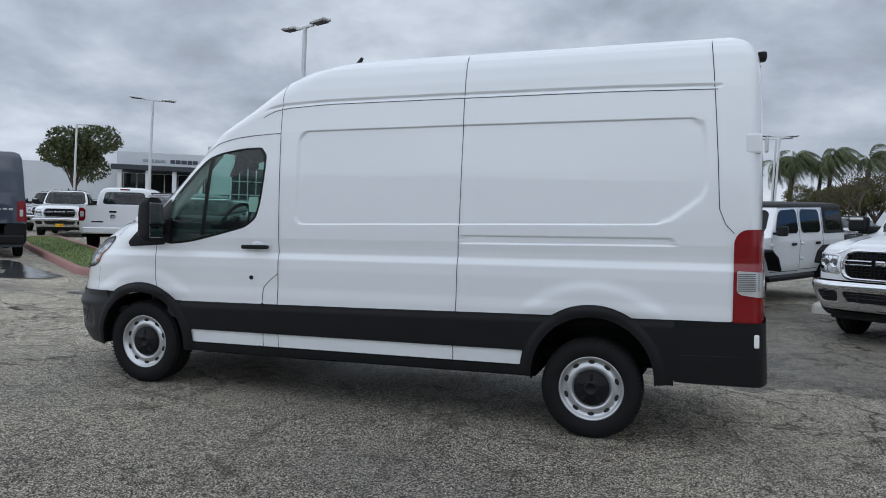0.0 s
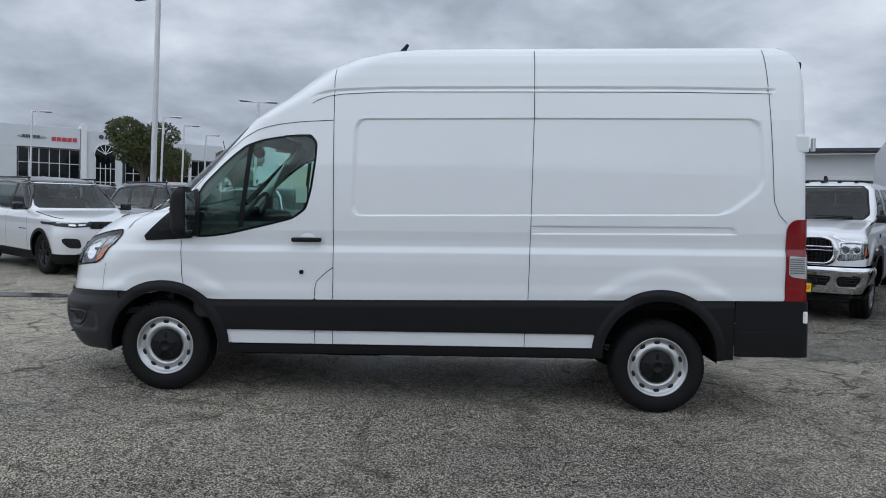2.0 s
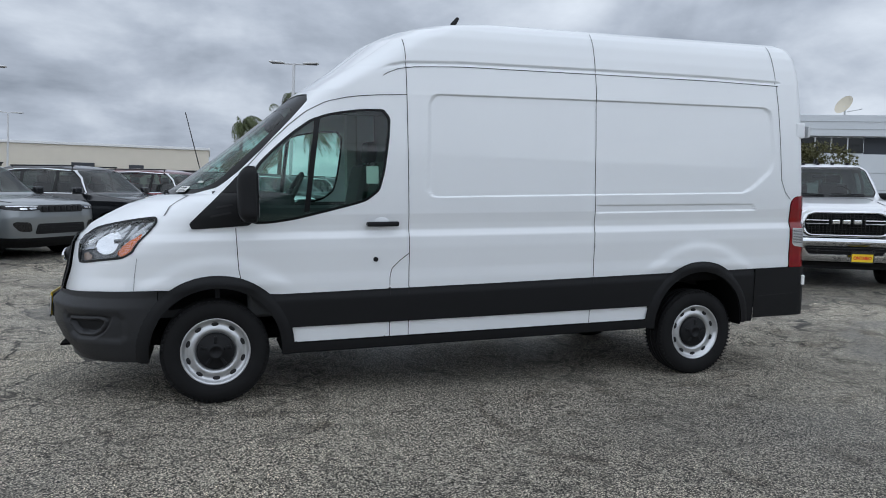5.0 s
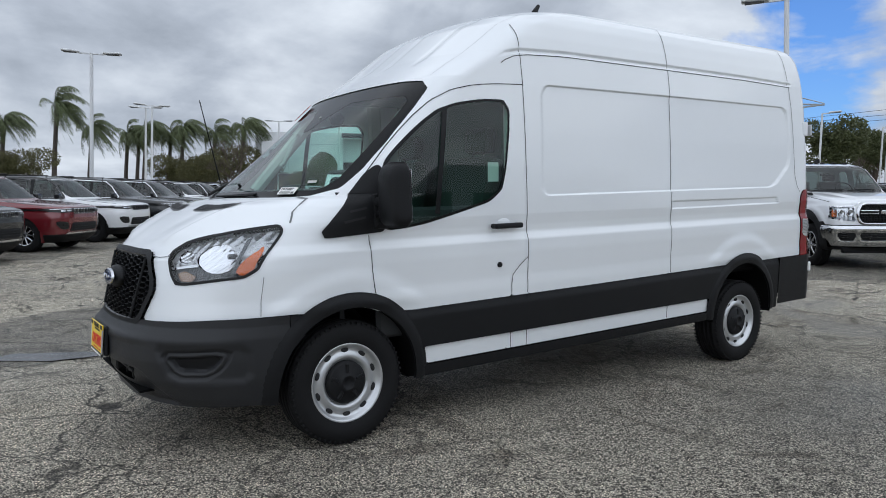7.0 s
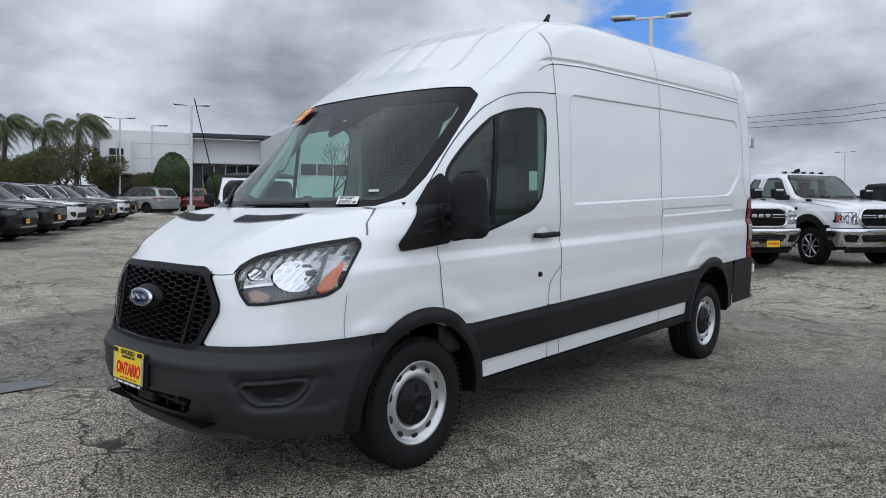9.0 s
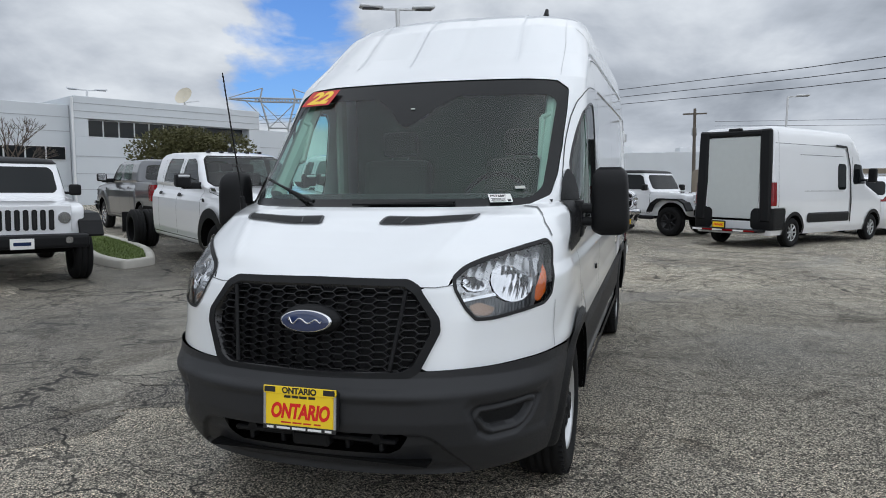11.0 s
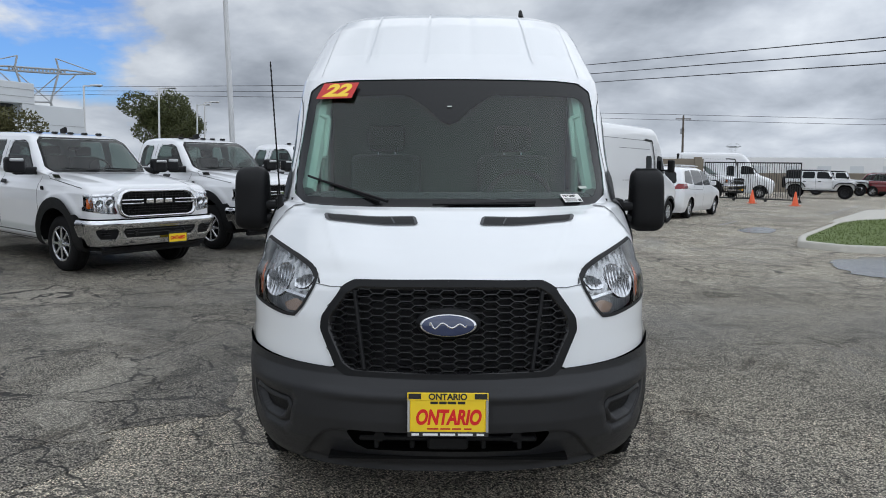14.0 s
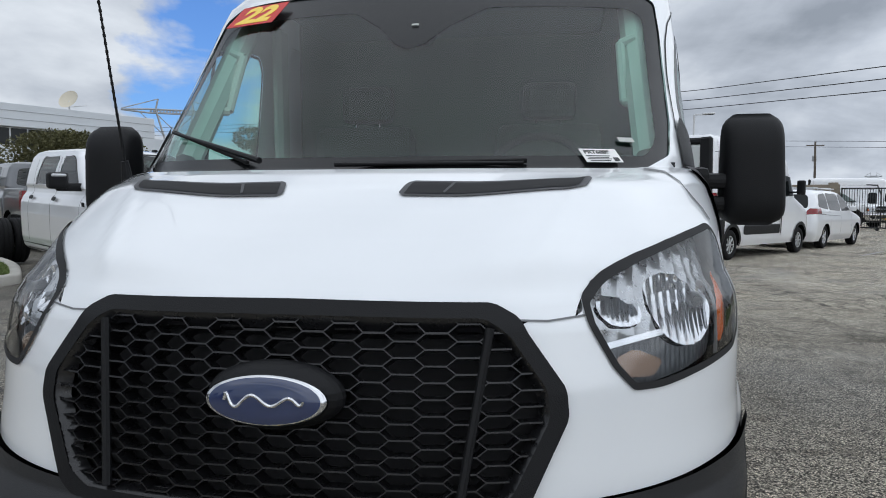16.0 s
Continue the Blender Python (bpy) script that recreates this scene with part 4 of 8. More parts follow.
    # windscreen
    k_screen = lambda x, y, z: np.where((is_nose(x, y, z) > 0) & (z > 1.3), -sd_poly(y, z, SCREEN_IN), -1)
    ws = part("windscreen", mesh("windscreen", *VAN.skin(VAN_GRID, k_screen, -.006)), GLASS, van, "raked laminated windscreen")
    ws.visible_shadow = False
    k_band = lambda x, y, z: np.where((is_nose(x, y, z) > 0) & (z > 1.3), np.minimum(-sd_poly(y, z, SCREEN), sd_poly(y, z, SCREEN_IN)), -1)
    part("screen_border", mesh("border", *VAN.skin(VAN_GRID, k_band, -.005)), FRIT, ws)
    part("cowl", mesh("cowl", *VAN.skin(VAN_GRID, lambda x, y, z: np.where((is_nose(x, y, z) > 0), np.minimum.reduce([.018 - np.abs(z - 1.385), .80 - y, .3 - x]), -1), -.012)), BLACK_PLASTIC, van)
    for s, a, b in ((1, (.30, 1.388), (.74, 1.50)), (-1, (.08, 1.384), (-.42, 1.386))):
        up = .020 if s > 0 else .008
        p, q = Vector(VAN.on(a[0], a[1], "nose", up)), Vector(VAN.on(b[0], b[1], "nose", up))
        bm = tube(bmesh.new(), p, q, .009 if s > 0 else .006, .005, 8)
        w = part("wiper", bm, BLACK_PLASTIC, van)
        mid = p.lerp(q, .55)
        blade = bmesh.new()
        p2, q2 = Vector(VAN.on(a[0] * .9 + b[0] * .1, a[1] + .004, "nose", up * .5)), Vector(VAN.on(b[0] * 1.02, b[1] + .01, "nose", up * .5))
        tube(blade, p2, q2, .006, sides=6)
        part("wiper_blade", blade, RUBBER, w)
    sensor = bmesh.new()
    bmesh.ops.create_uvsphere(sensor, u_segments=16, v_segments=8, radius=1, matrix=Matrix.Translation((.47, 0, 1.90)) @ Matrix.Diagonal((.05, .06, .05, 1)))
    part("camera_pod", sensor, CABIN_DARK, ws)
    part("pod_light", boxed((.004, .026, .009), VAN.on(0, 1.905, "nose", .0), .001, Matrix.Rotation(.7, 3, "Y")), CABIN_PALE, ws)
    # year sticker and stock tag on the glass
    def on_screen(y, z, off):
        p0, p1, p2 = Vector(VAN.on(y, z, "nose", off)), Vector(VAN.on(y + .02, z, "nose", off)), Vector(VAN.on(y, z + .02, "nose", off))
        ex = (p0 - p1).normalized()
        ez = ex.cross((p2 - p0).normalized()).normalized()
        ey = ez.cross(ex)
        return Matrix((ex, ey, ez)).transposed().to_4x4(), p0
    rot, at = on_screen(.668, 2.0, .010)
    st = part("year_sticker", boxed((.235, .145, .002), (0, 0, 0)), RED_INK, ws, "red windscreen sticker with yellow numerals")
    st.matrix_local = Matrix.Translation(at) @ rot
    letters("22", .155, st, YELLOW, pose(0, -.004, .0016), bold=.007, squeeze=1.05, shear=.12)
    rot, at = on_screen(-.625, 1.412, .003)
    tg = part("stock_tag", boxed((.115, .060, .002), (0, 0, 0)), PAPER, ws, "white printed stock tag")
    tg.matrix_local = Matrix.Translation(at) @ rot
    letters("PRT6889", .022, tg, BLACK_INK, pose(-.008, .014, .0014), bold=.0006)
    bm = bmesh.new()
    for k in range(4):
        box(bm, (.075 - .01 * (k % 2), .003, .0008), (-.012, -.003 - .007 * k, .0014))
    for k in range(9):
        box(bm, (.005, .005, .0008), (.035 + .006 * (k % 3), -.012 - .006 * (k // 3), .0014))
    part("tag_print", bm, BLACK_INK, tg)
    rot, at = on_screen(-.70, 1.462, .002)
    t2 = part("small_sticker", boxed((.055, .018, .002), (0, 0, 0)), CABIN_PALE, ws)
    t2.matrix_local = Matrix.Translation(at) @ rot
    part("window_label", boxed((.085, .003, .12), (1.075, -.930, 1.51), 0), CABIN_PALE, van, "pale paper label behind the side glass")

    # hood vents
    for s in (-1, 1):
        v4 = rounded([(s * .155, 1.343), (s * .592, 1.334), (s * .572, 1.303), (s * .140, 1.308)], 1, r=0.008)
        kv = lambda x, y, z, v4=v4: np.where(is_nose(x, y, z) > 0, -sd_poly(np.sign(s) * y, z, v4), -1)
        hv = part("hood_vent", mesh("vent", *VAN.skin(VENT_GRID, kv, .004, (s,))), VENT_GREY, van)
        inner = [(s * .168, 1.338), (s * .572, 1.330), (s * .556, 1.308), (s * .156, 1.312)]
        part("vent_slot", mesh("slot", *VAN.skin(VENT_GRID, lambda x, y, z: np.where(is_nose(x, y, z) > 0, -sd_poly(np.sign(s) * y, z, inner), -1), .0055, (s,))), GAP, hv)
        for yy in (.25, .34, .43):
            part("vent_rib", mesh("rib", *VAN.ribbon([(s * yy, 1.312), (s * (yy + .02), 1.336)], .006, .0075, "nose")), VENT_GREY, hv)

    for y in (-.52, .15, .52):
        rib = [(y * (1.0 - .10 * k), 2.20 + .43 * k) for k in (0, .25, .5, .75, 1.0)]
        part("roof_rib", mesh("roof_rib", *VAN.ribbon(rib, .012, .006, "nose")), PAINT, van)
    for s in (-1, 1):
        part("roof_seam", mesh("roof_seam", *VAN.ribbon([(s * .795, 2.10), (s * .775, 2.34), (s * .735, 2.56)], .003, .0012, "nose")), RIB_GREY, van)
    # aerials
    fin = bmesh.new()
    tube(fin, (1.80, -.535, 2.62), (1.81, -.535, 2.66), .04, .03, 14)
    tube(fin, (1.80, -.535, 2.66), (1.84, -.535, 2.715), .022, .012, 10)
    part("roof_aerial", fin, BLACK_PLASTIC, van)
    whip = bmesh.new()
    base = Vector((-.02, .90, 1.33))
    tube(whip, base, base + Vector((-.015, .0, .09)), .022, .012, 12)
    tube(whip, base + Vector((-.015, 0, .09)), base + Vector((-.16, -.005, .76)), .0042, .003, 6)
    for k in range(28):
        p = base + Vector((-.015, 0, .09)) + (Vector((-.145, -.005, .67)) * k / 28)
        tube(whip, p, p + Vector((-.002, 0, .009)), .0048, sides=6)
    part("whip_aerial", whip, BLACK_PLASTIC, van)
    tailcam = boxed((.10, .30, .06), (4.82, 0, 2.55), .02)
    part("rear_camera", tailcam, BLACK_PLASTIC, van)
    sidecam = boxed((.06, .10, .06), (4.825, -.62, 2.515), .018, segments=2)
    part("rear_lamp", sidecam, BLACK_PLASTIC, van)

    # cabin
    part("dashboard", boxed((.55, 1.62, .42), (.28, 0, 1.20), .09, Matrix.Rotation(.10, 3, "Y"), 3), CABIN_DARK, van)
    ring = mesh("ring", *turned([(.016 * math.cos(a), .19 + .016 * math.sin(a)) for a in np.linspace(0, 2 * math.pi, 9)[:-1]], 36, "x", True))
    sw = part("steering_wheel", ring, CABIN_DARK, van)
    sw.matrix_local = Matrix.Translation((.56, -.43, 1.36)) @ Matrix.Rotation(.5, 4, "Y")
    spokes = bmesh.new()
    box(spokes, (.03, .36, .05), (0, 0, 0), .01)
    box(spokes, (.05, .12, .12), (-.01, 0, 0), .02)
    part("wheel_hub", spokes, CABIN_DARK, sw)
    for y in (-.45, .45):
        seat(van, .95, y)
    part("bulkhead", boxed((.03, 1.72, 1.75), (1.50, 0, 1.50), .01), TRIM_GREY, van)
    part("cabin_floor", boxed((2.0, 1.7, .05), (.6, 0, .60), 0), CABIN_DARK, van)
    part("headliner", boxed((.72, 1.40, .03), (1.14, 0, 2.10), .01), TRIM_GREY, van)
    part("firewall", boxed((.03, 1.7, .9), (.03, 0, .95), 0), CABIN_DARK, van)
    for half in (-1, 1):
        pil = bmesh.new()
        tube(pil, (.17, half * .79, 1.42), (.68, half * .77, 2.0), .045, .05, 8)
        part("pillar_trim", pil, CABIN_PALE, van)
        part("door_trim", boxed((1.0, .05, .75), (.72, half * .895, .93), .02), CABIN_DARK, van)
        part("pillar_post", boxed((.12, .05, 1.0), (1.27, half * .88, 1.62), .02), CABIN_PALE, van)
        grab = bmesh.new()
        a, b = Vector((.38, half * .73, 1.62)), Vector((.50, half * .72, 1.84))
        tube(grab, a, b, .017, sides=8)
        tube(grab, a, a + Vector((-.03, half * .04, -.0)), .017, sides=8)
        tube(grab, b, b + Vector((.0, half * .05, .02)), .017, sides=8)
        part("grab_handle", grab, CABIN_PALE, van)
        for (x, z), nm in ((AXLE_F, 0), (AXLE_R, 1)):
            wheel(van, x, half * (.838 if nm == 0 else .835), z, nm)
    return van


build_van()


def asphalt_material(dark=(.034, .031, .026), pale=(1.0, .925, .785), name="worn_asphalt", grain=135.0, gloss=(.50, .86)):
    m = bpy.data.materials.new(name)
    m.use_nodes = True
    nt = m.node_tree
    b = nt.nodes["Principled BSDF"]
    N, L = nt.nodes.new, nt.links.new
    tc = N("ShaderNodeTexCoord")

    def noise_tex(scale, detail=5.0, rough=0.6, dist=0.0):
        n = N("ShaderNodeTexNoise")
        n.inputs["Scale"].default_value, n.inputs["Detail"].default_value = scale, detail
        n.inputs["Roughness"].default_value, n.inputs["Distortion"].default_value = rough, dist
        L(tc.outputs["Object"], n.inputs["Vector"])
        return n

    def ramp(src, a, b, ca, cb):
        r = N("ShaderNodeValToRGB")
        r.color_ramp.elements[0].position, r.color_ramp.elements[1].position = a, b
        r.color_ramp.elements[0].color, r.color_ramp.elements[1].color = (*ca, 1), (*cb, 1)
        L(src, r.inputs["Fac"])
        return r

    def mix(fac, a, b, kind="MIX"):
        x = N("ShaderNodeMix")
        x.data_type, x.blend_type = "RGBA", kind
        for k, v in (("Factor", fac), ("A", a), ("B", b)):
            if isinstance(v, (float, tuple)):
                x.inputs[k].default_value = v
            else:
                L(v, x.inputs[k])
        return x.outputs["Result"]

    # stones of the aggregate, pale in a dark binder
    stones = N("ShaderNodeTexVoronoi")
    stones.inputs["Scale"].default_value = grain
    L(tc.outputs["Object"], stones.inputs["Vector"])
    tone = ramp(stones.outputs["Color"], 0.30, 0.95, dark, pale)
    rim = ramp(stones.outputs["Distance"], 0.12, 0.62, (1, 1, 1), (.30, .30, .30))
    col = mix(1.0, tone.outputs["Color"], rim.outputs["Color"], "MULTIPLY")
    broad = noise_tex(.35, 6, .6, .6)
    col = mix(1.0, col, ramp(broad.outputs["Fac"], .34, .64, (.76, .76, .76), (1.20, 1.18, 1.14)).outputs["Color"], "MULTIPLY")
    blot = noise_tex(1.7, 7, .65, 1.0)
    col = mix(1.0, col, ramp(blot.outputs["Fac"], .34, .46, (.62, .62, .62), (1, 1, 1)).outputs["Color"], "MULTIPLY")
    # asphalt colour painted darker beside the van, paler away, for sky sheen and exposure
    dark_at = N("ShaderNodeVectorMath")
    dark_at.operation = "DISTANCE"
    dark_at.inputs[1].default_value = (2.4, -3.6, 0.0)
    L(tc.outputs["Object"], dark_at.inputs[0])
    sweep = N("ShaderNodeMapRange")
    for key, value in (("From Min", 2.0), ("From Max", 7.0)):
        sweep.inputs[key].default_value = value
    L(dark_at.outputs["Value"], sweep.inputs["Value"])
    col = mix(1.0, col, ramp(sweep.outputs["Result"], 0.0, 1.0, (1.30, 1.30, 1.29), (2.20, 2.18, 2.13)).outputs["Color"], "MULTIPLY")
    # dark streaks of old oil and tar
    stain = ramp(noise_tex(.9, 6, .62, 2.4).outputs["Fac"], .57, .66, (1, 1, 1), (.58, .56, .54))
    col = mix(1.0, col, stain.outputs["Color"], "MULTIPLY")
    # cracks: the borders of large bent cells
    bend = N("ShaderNodeMix")
    bend.data_type, bend.blend_type = "VECTOR", "MIX"
    wob = noise_tex(1.1, 4, .6)
    add = N("ShaderNodeVectorMath")
    add.operation = "MULTIPLY_ADD"
    add.inputs[1].default_value = (1.1, 1.1, 0)
    L(wob.outputs["Color"], add.inputs[0])
    L(tc.outputs["Object"], add.inputs[2])
    crack = N("ShaderNodeTexVoronoi")
    crack.feature = "DISTANCE_TO_EDGE"
    crack.inputs["Scale"].default_value = .62
    L(add.outputs["Vector"], crack.inputs["Vector"])
    line = ramp(crack.outputs["Distance"], .0015, .010, (1, 1, 1), (0, 0, 0))
    where = ramp(noise_tex(.45, 3, .5).outputs["Fac"], .40, .55, (0, 0, 0), (1, 1, 1))
    cut = mix(1.0, line.outputs["Color"], where.outputs["Color"], "MULTIPLY")
    net = N("ShaderNodeTexVoronoi")
    net.feature = "DISTANCE_TO_EDGE"
    net.inputs["Scale"].default_value = 1.35
    L(add.outputs["Vector"], net.inputs["Vector"])
    hair = ramp(net.outputs["Distance"], .006, .020, (1, 1, 1), (0, 0, 0))
    some = ramp(noise_tex(.33, 4, .55, .5).outputs["Fac"], .36, .48, (0, 0, 0), (.95, .95, .95))
    cut = mix(1.0, cut, mix(1.0, hair.outputs["Color"], some.outputs["Color"], "MULTIPLY"), "LIGHTEN")
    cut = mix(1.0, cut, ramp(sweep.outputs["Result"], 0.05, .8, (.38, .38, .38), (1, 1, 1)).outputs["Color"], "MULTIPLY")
    col = mix(cut, col, (.014, .013, .012, 1))
    # worn pale patches
    patch = ramp(noise_tex(.23, 7, .62, 1.5).outputs["Fac"], .60, .64, (0, 0, 0), (1, 1, 1))
    soft = mix(1.0, patch.outputs["Color"], (.38, .38, .38, 1), "MULTIPLY")
    col = mix(soft, col, (.21, .205, .195, 1))
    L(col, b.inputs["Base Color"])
    wet = ramp(noise_tex(.30, 5, .6, .8).outputs["Fac"], .36, .60, (gloss[0],) * 3, (gloss[1],) * 3)
    L(wet.outputs["Color"], b.inputs["Roughness"])
    b.inputs["Specular IOR Level"].default_value = .25
    bp = N("ShaderNodeBump")
    bp.inputs["Strength"].default_value, bp.inputs["Distance"].default_value = .85, .009
    hgt = mix(cut, rim.outputs["Color"], (0, 0, 0, 1))
    L(hgt, bp.inputs["Height"])
    L(bp.outputs["Normal"], b.inputs["Normal"])
    return m


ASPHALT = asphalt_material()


def build_ground():
    edge = np.concatenate([-np.geomspace(900, 24, 14), np.linspace(-22, 44, 133), np.geomspace(48, 900, 14)])
    edge_y = np.concatenate([-np.geomspace(900, 24, 14), np.linspace(-22, 44, 133), np.geomspace(48, 900, 14)])
    verts = [(x, y, gz(x, y) if math.hypot(x, y) < 130 else gz(x * 130 / math.hypot(x, y), y * 130 / math.hypot(x, y))) for y in edge_y for x in edge]
    n = len(edge)
    faces = [(j * n + i, j * n + i + 1, (j + 1) * n + i + 1, (j + 1) * n + i) for j in range(len(edge_y) - 1) for i in range(n - 1)]
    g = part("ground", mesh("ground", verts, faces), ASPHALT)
    tagged(g, "worn dark grey cracked asphalt lot", "ground", kind="structure")


build_ground()


# ---- parked vehicles ----
WHITE2 = material("white_car_paint", (0.80, 0.81, 0.83), 0.3, coat=1.0, vary=0.02, scale=2, bump_scale=1.5)
SILVER = material("grey_car_paint", (0.27, 0.29, 0.30), 0.3, 0.5, coat=1.0, vary=0.04, scale=2, bump_scale=1.5)
BLACKCAR = material("black_car_paint", (0.008, 0.009, 0.011), 0.2, coat=0.5, vary=0.1, scale=2, bump_scale=1.5)
MAROON = material("maroon_paint", (0.15, 0.012, 0.018), 0.25, 0.2, coat=1.0, vary=0.05, scale=2, bump_scale=1.5)
BLUEVAN = material("dark_blue_paint", (0.028, 0.040, 0.070), 0.3, coat=1.0, vary=0.05, scale=2)
ALLOY = material("alloy_wheel", (0.60, 0.61, 0.63), 0.22, 0.9, vary=0.05, scale=20)
DARK_ALLOY = material("black_alloy", (0.02, 0.02, 0.022), 0.3, 0.4, vary=0.1, scale=20)
CAR_GLASS = glass_material("tinted_car_glass", (0.34, 0.41, 0.385))
SEAT_DARK = material("dark_seat", (0.045, 0.045, 0.046), 0.8, vary=0.1, bump_scale=1.5, spec=0.2)
BED_DARK = material("bed_liner", (0.02, 0.02, 0.021), 0.8, vary=0.2)


def road_wheel(parent, x, y, z, r, width, alloy, spokes=6, deep=0.0):
    """A tyre with a spoked alloy; the face looks to the side of y. deep sets the face inwards."""
    o = -1 if y < 0 else 1
    h = width / 2
    tread = [(-h * .7, r), (-h * .36, r), (-h * .34, r - .008), (-h * .28, r - .008), (-h * .26, r), (h * .26, r), (h * .28, r - .008), (h * .34, r - .008), (h * .36, r), (h * .7, r)]
    w = part("wheel", mesh("tyre", *turned([(-h * .8, r * .62), (-h * .97, r * .68), (-h, r * .78), (-h * .95, r * .92), *tread, (h * .95, r * .92), (h, r * .78), (h * .97, r * .68), (h * .8, r * .62)], 44)), RUBBER, parent)
    w.location = (x, y, z)
    f = h * .82 - deep
    prof = [(-h * .8 * o, r * .63), (h * .8 * o, r * .64), (h * .84 * o, r * .60), (f * o * .8, r * .56), (f * o * .45, r * .50), (f * o * .3, 0)]
    part("rim", mesh("rim", *turned(prof, 32)), DARK_ALLOY if alloy is DARK_ALLOY else LINER, w)
    bm = bmesh.new()
    twin = spokes == 5
    for k in range(spokes):
        a = 2 * math.pi * k / spokes
        for da in ((-.16, .16) if twin else (0,)):
            b = a + da
            box(bm, (r * .46, .03, r * (.075 if twin else .60 / spokes + .03)), (math.cos(b) * r * .38, o * f * .85, math.sin(b) * r * .38), .008, Matrix.Rotation(-b, 3, "Y"))
    tube(bm, (0, o * f * .5, 0), (0, o * (f * .85 + .02), 0), r * .22, r * .17, 16)
    for k in range(5):
        a = 2 * math.pi * (k + .5) / 5
        tube(bm, (math.cos(a) * r * .13, o * f * .8, math.sin(a) * r * .13), (math.cos(a) * r * .13, o * (f * .85 + .03), math.sin(a) * r * .13), r * .03, sides=6)
    ring_v, ring_f = turned([(o * f * .80, r * .64), (o * f * .98, r * .635), (o * f, r * .60), (o * f * .9, r * .56), (o * f * .6, r * .55)], 36)
    vs = [bm.verts.new(p) for p in ring_v]
    for g in ring_f:
        bm.faces.new([vs[i] for i in g])
    part("spoke_face", bm, alloy, w)
    return w


def liner_box(parent, x0, x1, half, z0, z1):
    part("underbody", boxed((x1 - x0, half * 2, z1 - z0), ((x0 + x1) / 2, 0, (z0 + z1) / 2), .04), LINER, parent)


def arch_keep(x, z, arches_at, r):
    return np.minimum.reduce([np.hypot(x - a, z - b) for a, b in arches_at]) - r


def arch_ring(hull, grid, parent, centre, r0, r1, off, mat):
    cx, cz = centre
    for half in (-1, 1):
        keep = lambda x, y, z: np.minimum.reduce([r1 - np.hypot(x - cx, z - cz), np.hypot(x - cx, z - cz) - r0, y - .5])
        part("fender_flare", mesh("flare", *hull.skin(grid, keep, off, (half,))), mat, parent)
        lip = np.linspace(-.1, math.pi + .1, 22)
        v, f = [], []
        for a in lip:
            u, w = cx + (r0 + .004) * math.cos(a), cz + (r0 + .004) * math.sin(a)
            y = float(hull.side(u, max(w, hull.tables[2][0][0])))
            v += [(u, half * (y + off), w), (u, half * .45, w)]
        for i in range(len(lip) - 1):
            f.append((i * 2, i * 2 + 1, i * 2 + 3, i * 2 + 2))
        part("wheel_liner", mesh("liner", v, f), LINER, parent)


def nose_patch(hull, grid, name, poly, off, mat, parent, limit, label="", halves=(-1, 1)):
    keep = lambda x, y, z: np.where(x < limit, -sd_poly(y, z, poly), -1)
    return part(name, mesh(name, *hull.skin(grid, keep, off, halves)), mat, parent, label)


def tail_patch(hull, grid, name, poly, off, mat, parent, limit, halves=(-1, 1)):
    keep = lambda x, y, z: np.where(x > limit, -sd_poly(y, z, poly), -1)
    return part(name, mesh(name, *hull.skin(grid, keep, off, halves)), mat, parent)


def side_patch(hull, grid, name, poly, off, mat, parent, halves=(-1, 1), wide=.5):
    out = []
    for half in halves:
        keep = lambda x, y, z: np.minimum(-sd_poly(x, z, poly), y - wide)
        out.append(part(name, mesh(name, *hull.skin(grid, keep, off, (half,))), mat, parent))
    return out


def side_lines(hull, name, lines, width, off, mat, parent):
    for half in (-1, 1):
        for l in lines:
            part(name, mesh(name, *hull.ribbon(l, width, off, half=half)), mat, parent)


def small_mirror(parent, x, z, y, mat, size=(.12, .20, .15)):
    for half in (-1, 1):
        bm = boxed(size, (x, half * y, z), .035, segments=2)
        box(bm, (.06, .14, .04), (x, half * (y - .12), z - .05), .01)
        part("mirror", bm, mat, parent)


def cabin(c, rows, half, belt, roof, floor, dash_x, lean=.18):
    """What shows through a parked car's glass: seats, dashboard, wheel, lining."""
    for x in rows:
        for y in (-half * .5, half * .5):
            s = part("seat", boxed((.14, half * .72, .62), (x, y, belt - .10), .05, Matrix.Rotation(lean, 3, "Y"), 2), SEAT_DARK, c)
            part("headrest", boxed((.09, .26, .16), (x + .07, y, belt + .30), .035, Matrix.Rotation(lean, 3, "Y"), 2), SEAT_DARK, s)
    part("dashboard", boxed((.50, half * 1.9, .22), (dash_x, 0, belt - .10), .06, Matrix.Rotation(.12, 3, "Y"), 2), CABIN_DARK, c)
    ring = mesh("ring", *turned([(.014 * math.cos(a), .18 + .014 * math.sin(a)) for a in np.linspace(0, 2 * math.pi, 7)[:-1]], 24, "x", True))
    w = part("steering_wheel", ring, CABIN_DARK, c)
    w.matrix_local = Matrix.Translation((dash_x + .36, -half * .5, belt + .02)) @ Matrix.Rotation(.45, 4, "Y")
    length = rows[-1] + .5 - dash_x
    part("cabin_floor", boxed((length, half * 1.86, .06), (dash_x + length / 2, 0, floor), 0), CABIN_DARK, c)
    part("inside_mirror", boxed((.03, .22, .06), (dash_x + .52, 0, roof - .14), .02), CABIN_DARK, c)


def pane_of(hull, grid, name, keep, parent, mat, halves=(-1, 1)):
    p = part(name, mesh(name, *hull.skin(grid, keep, -.004, halves)), mat, parent)
    p.visible_shadow = False
    return p


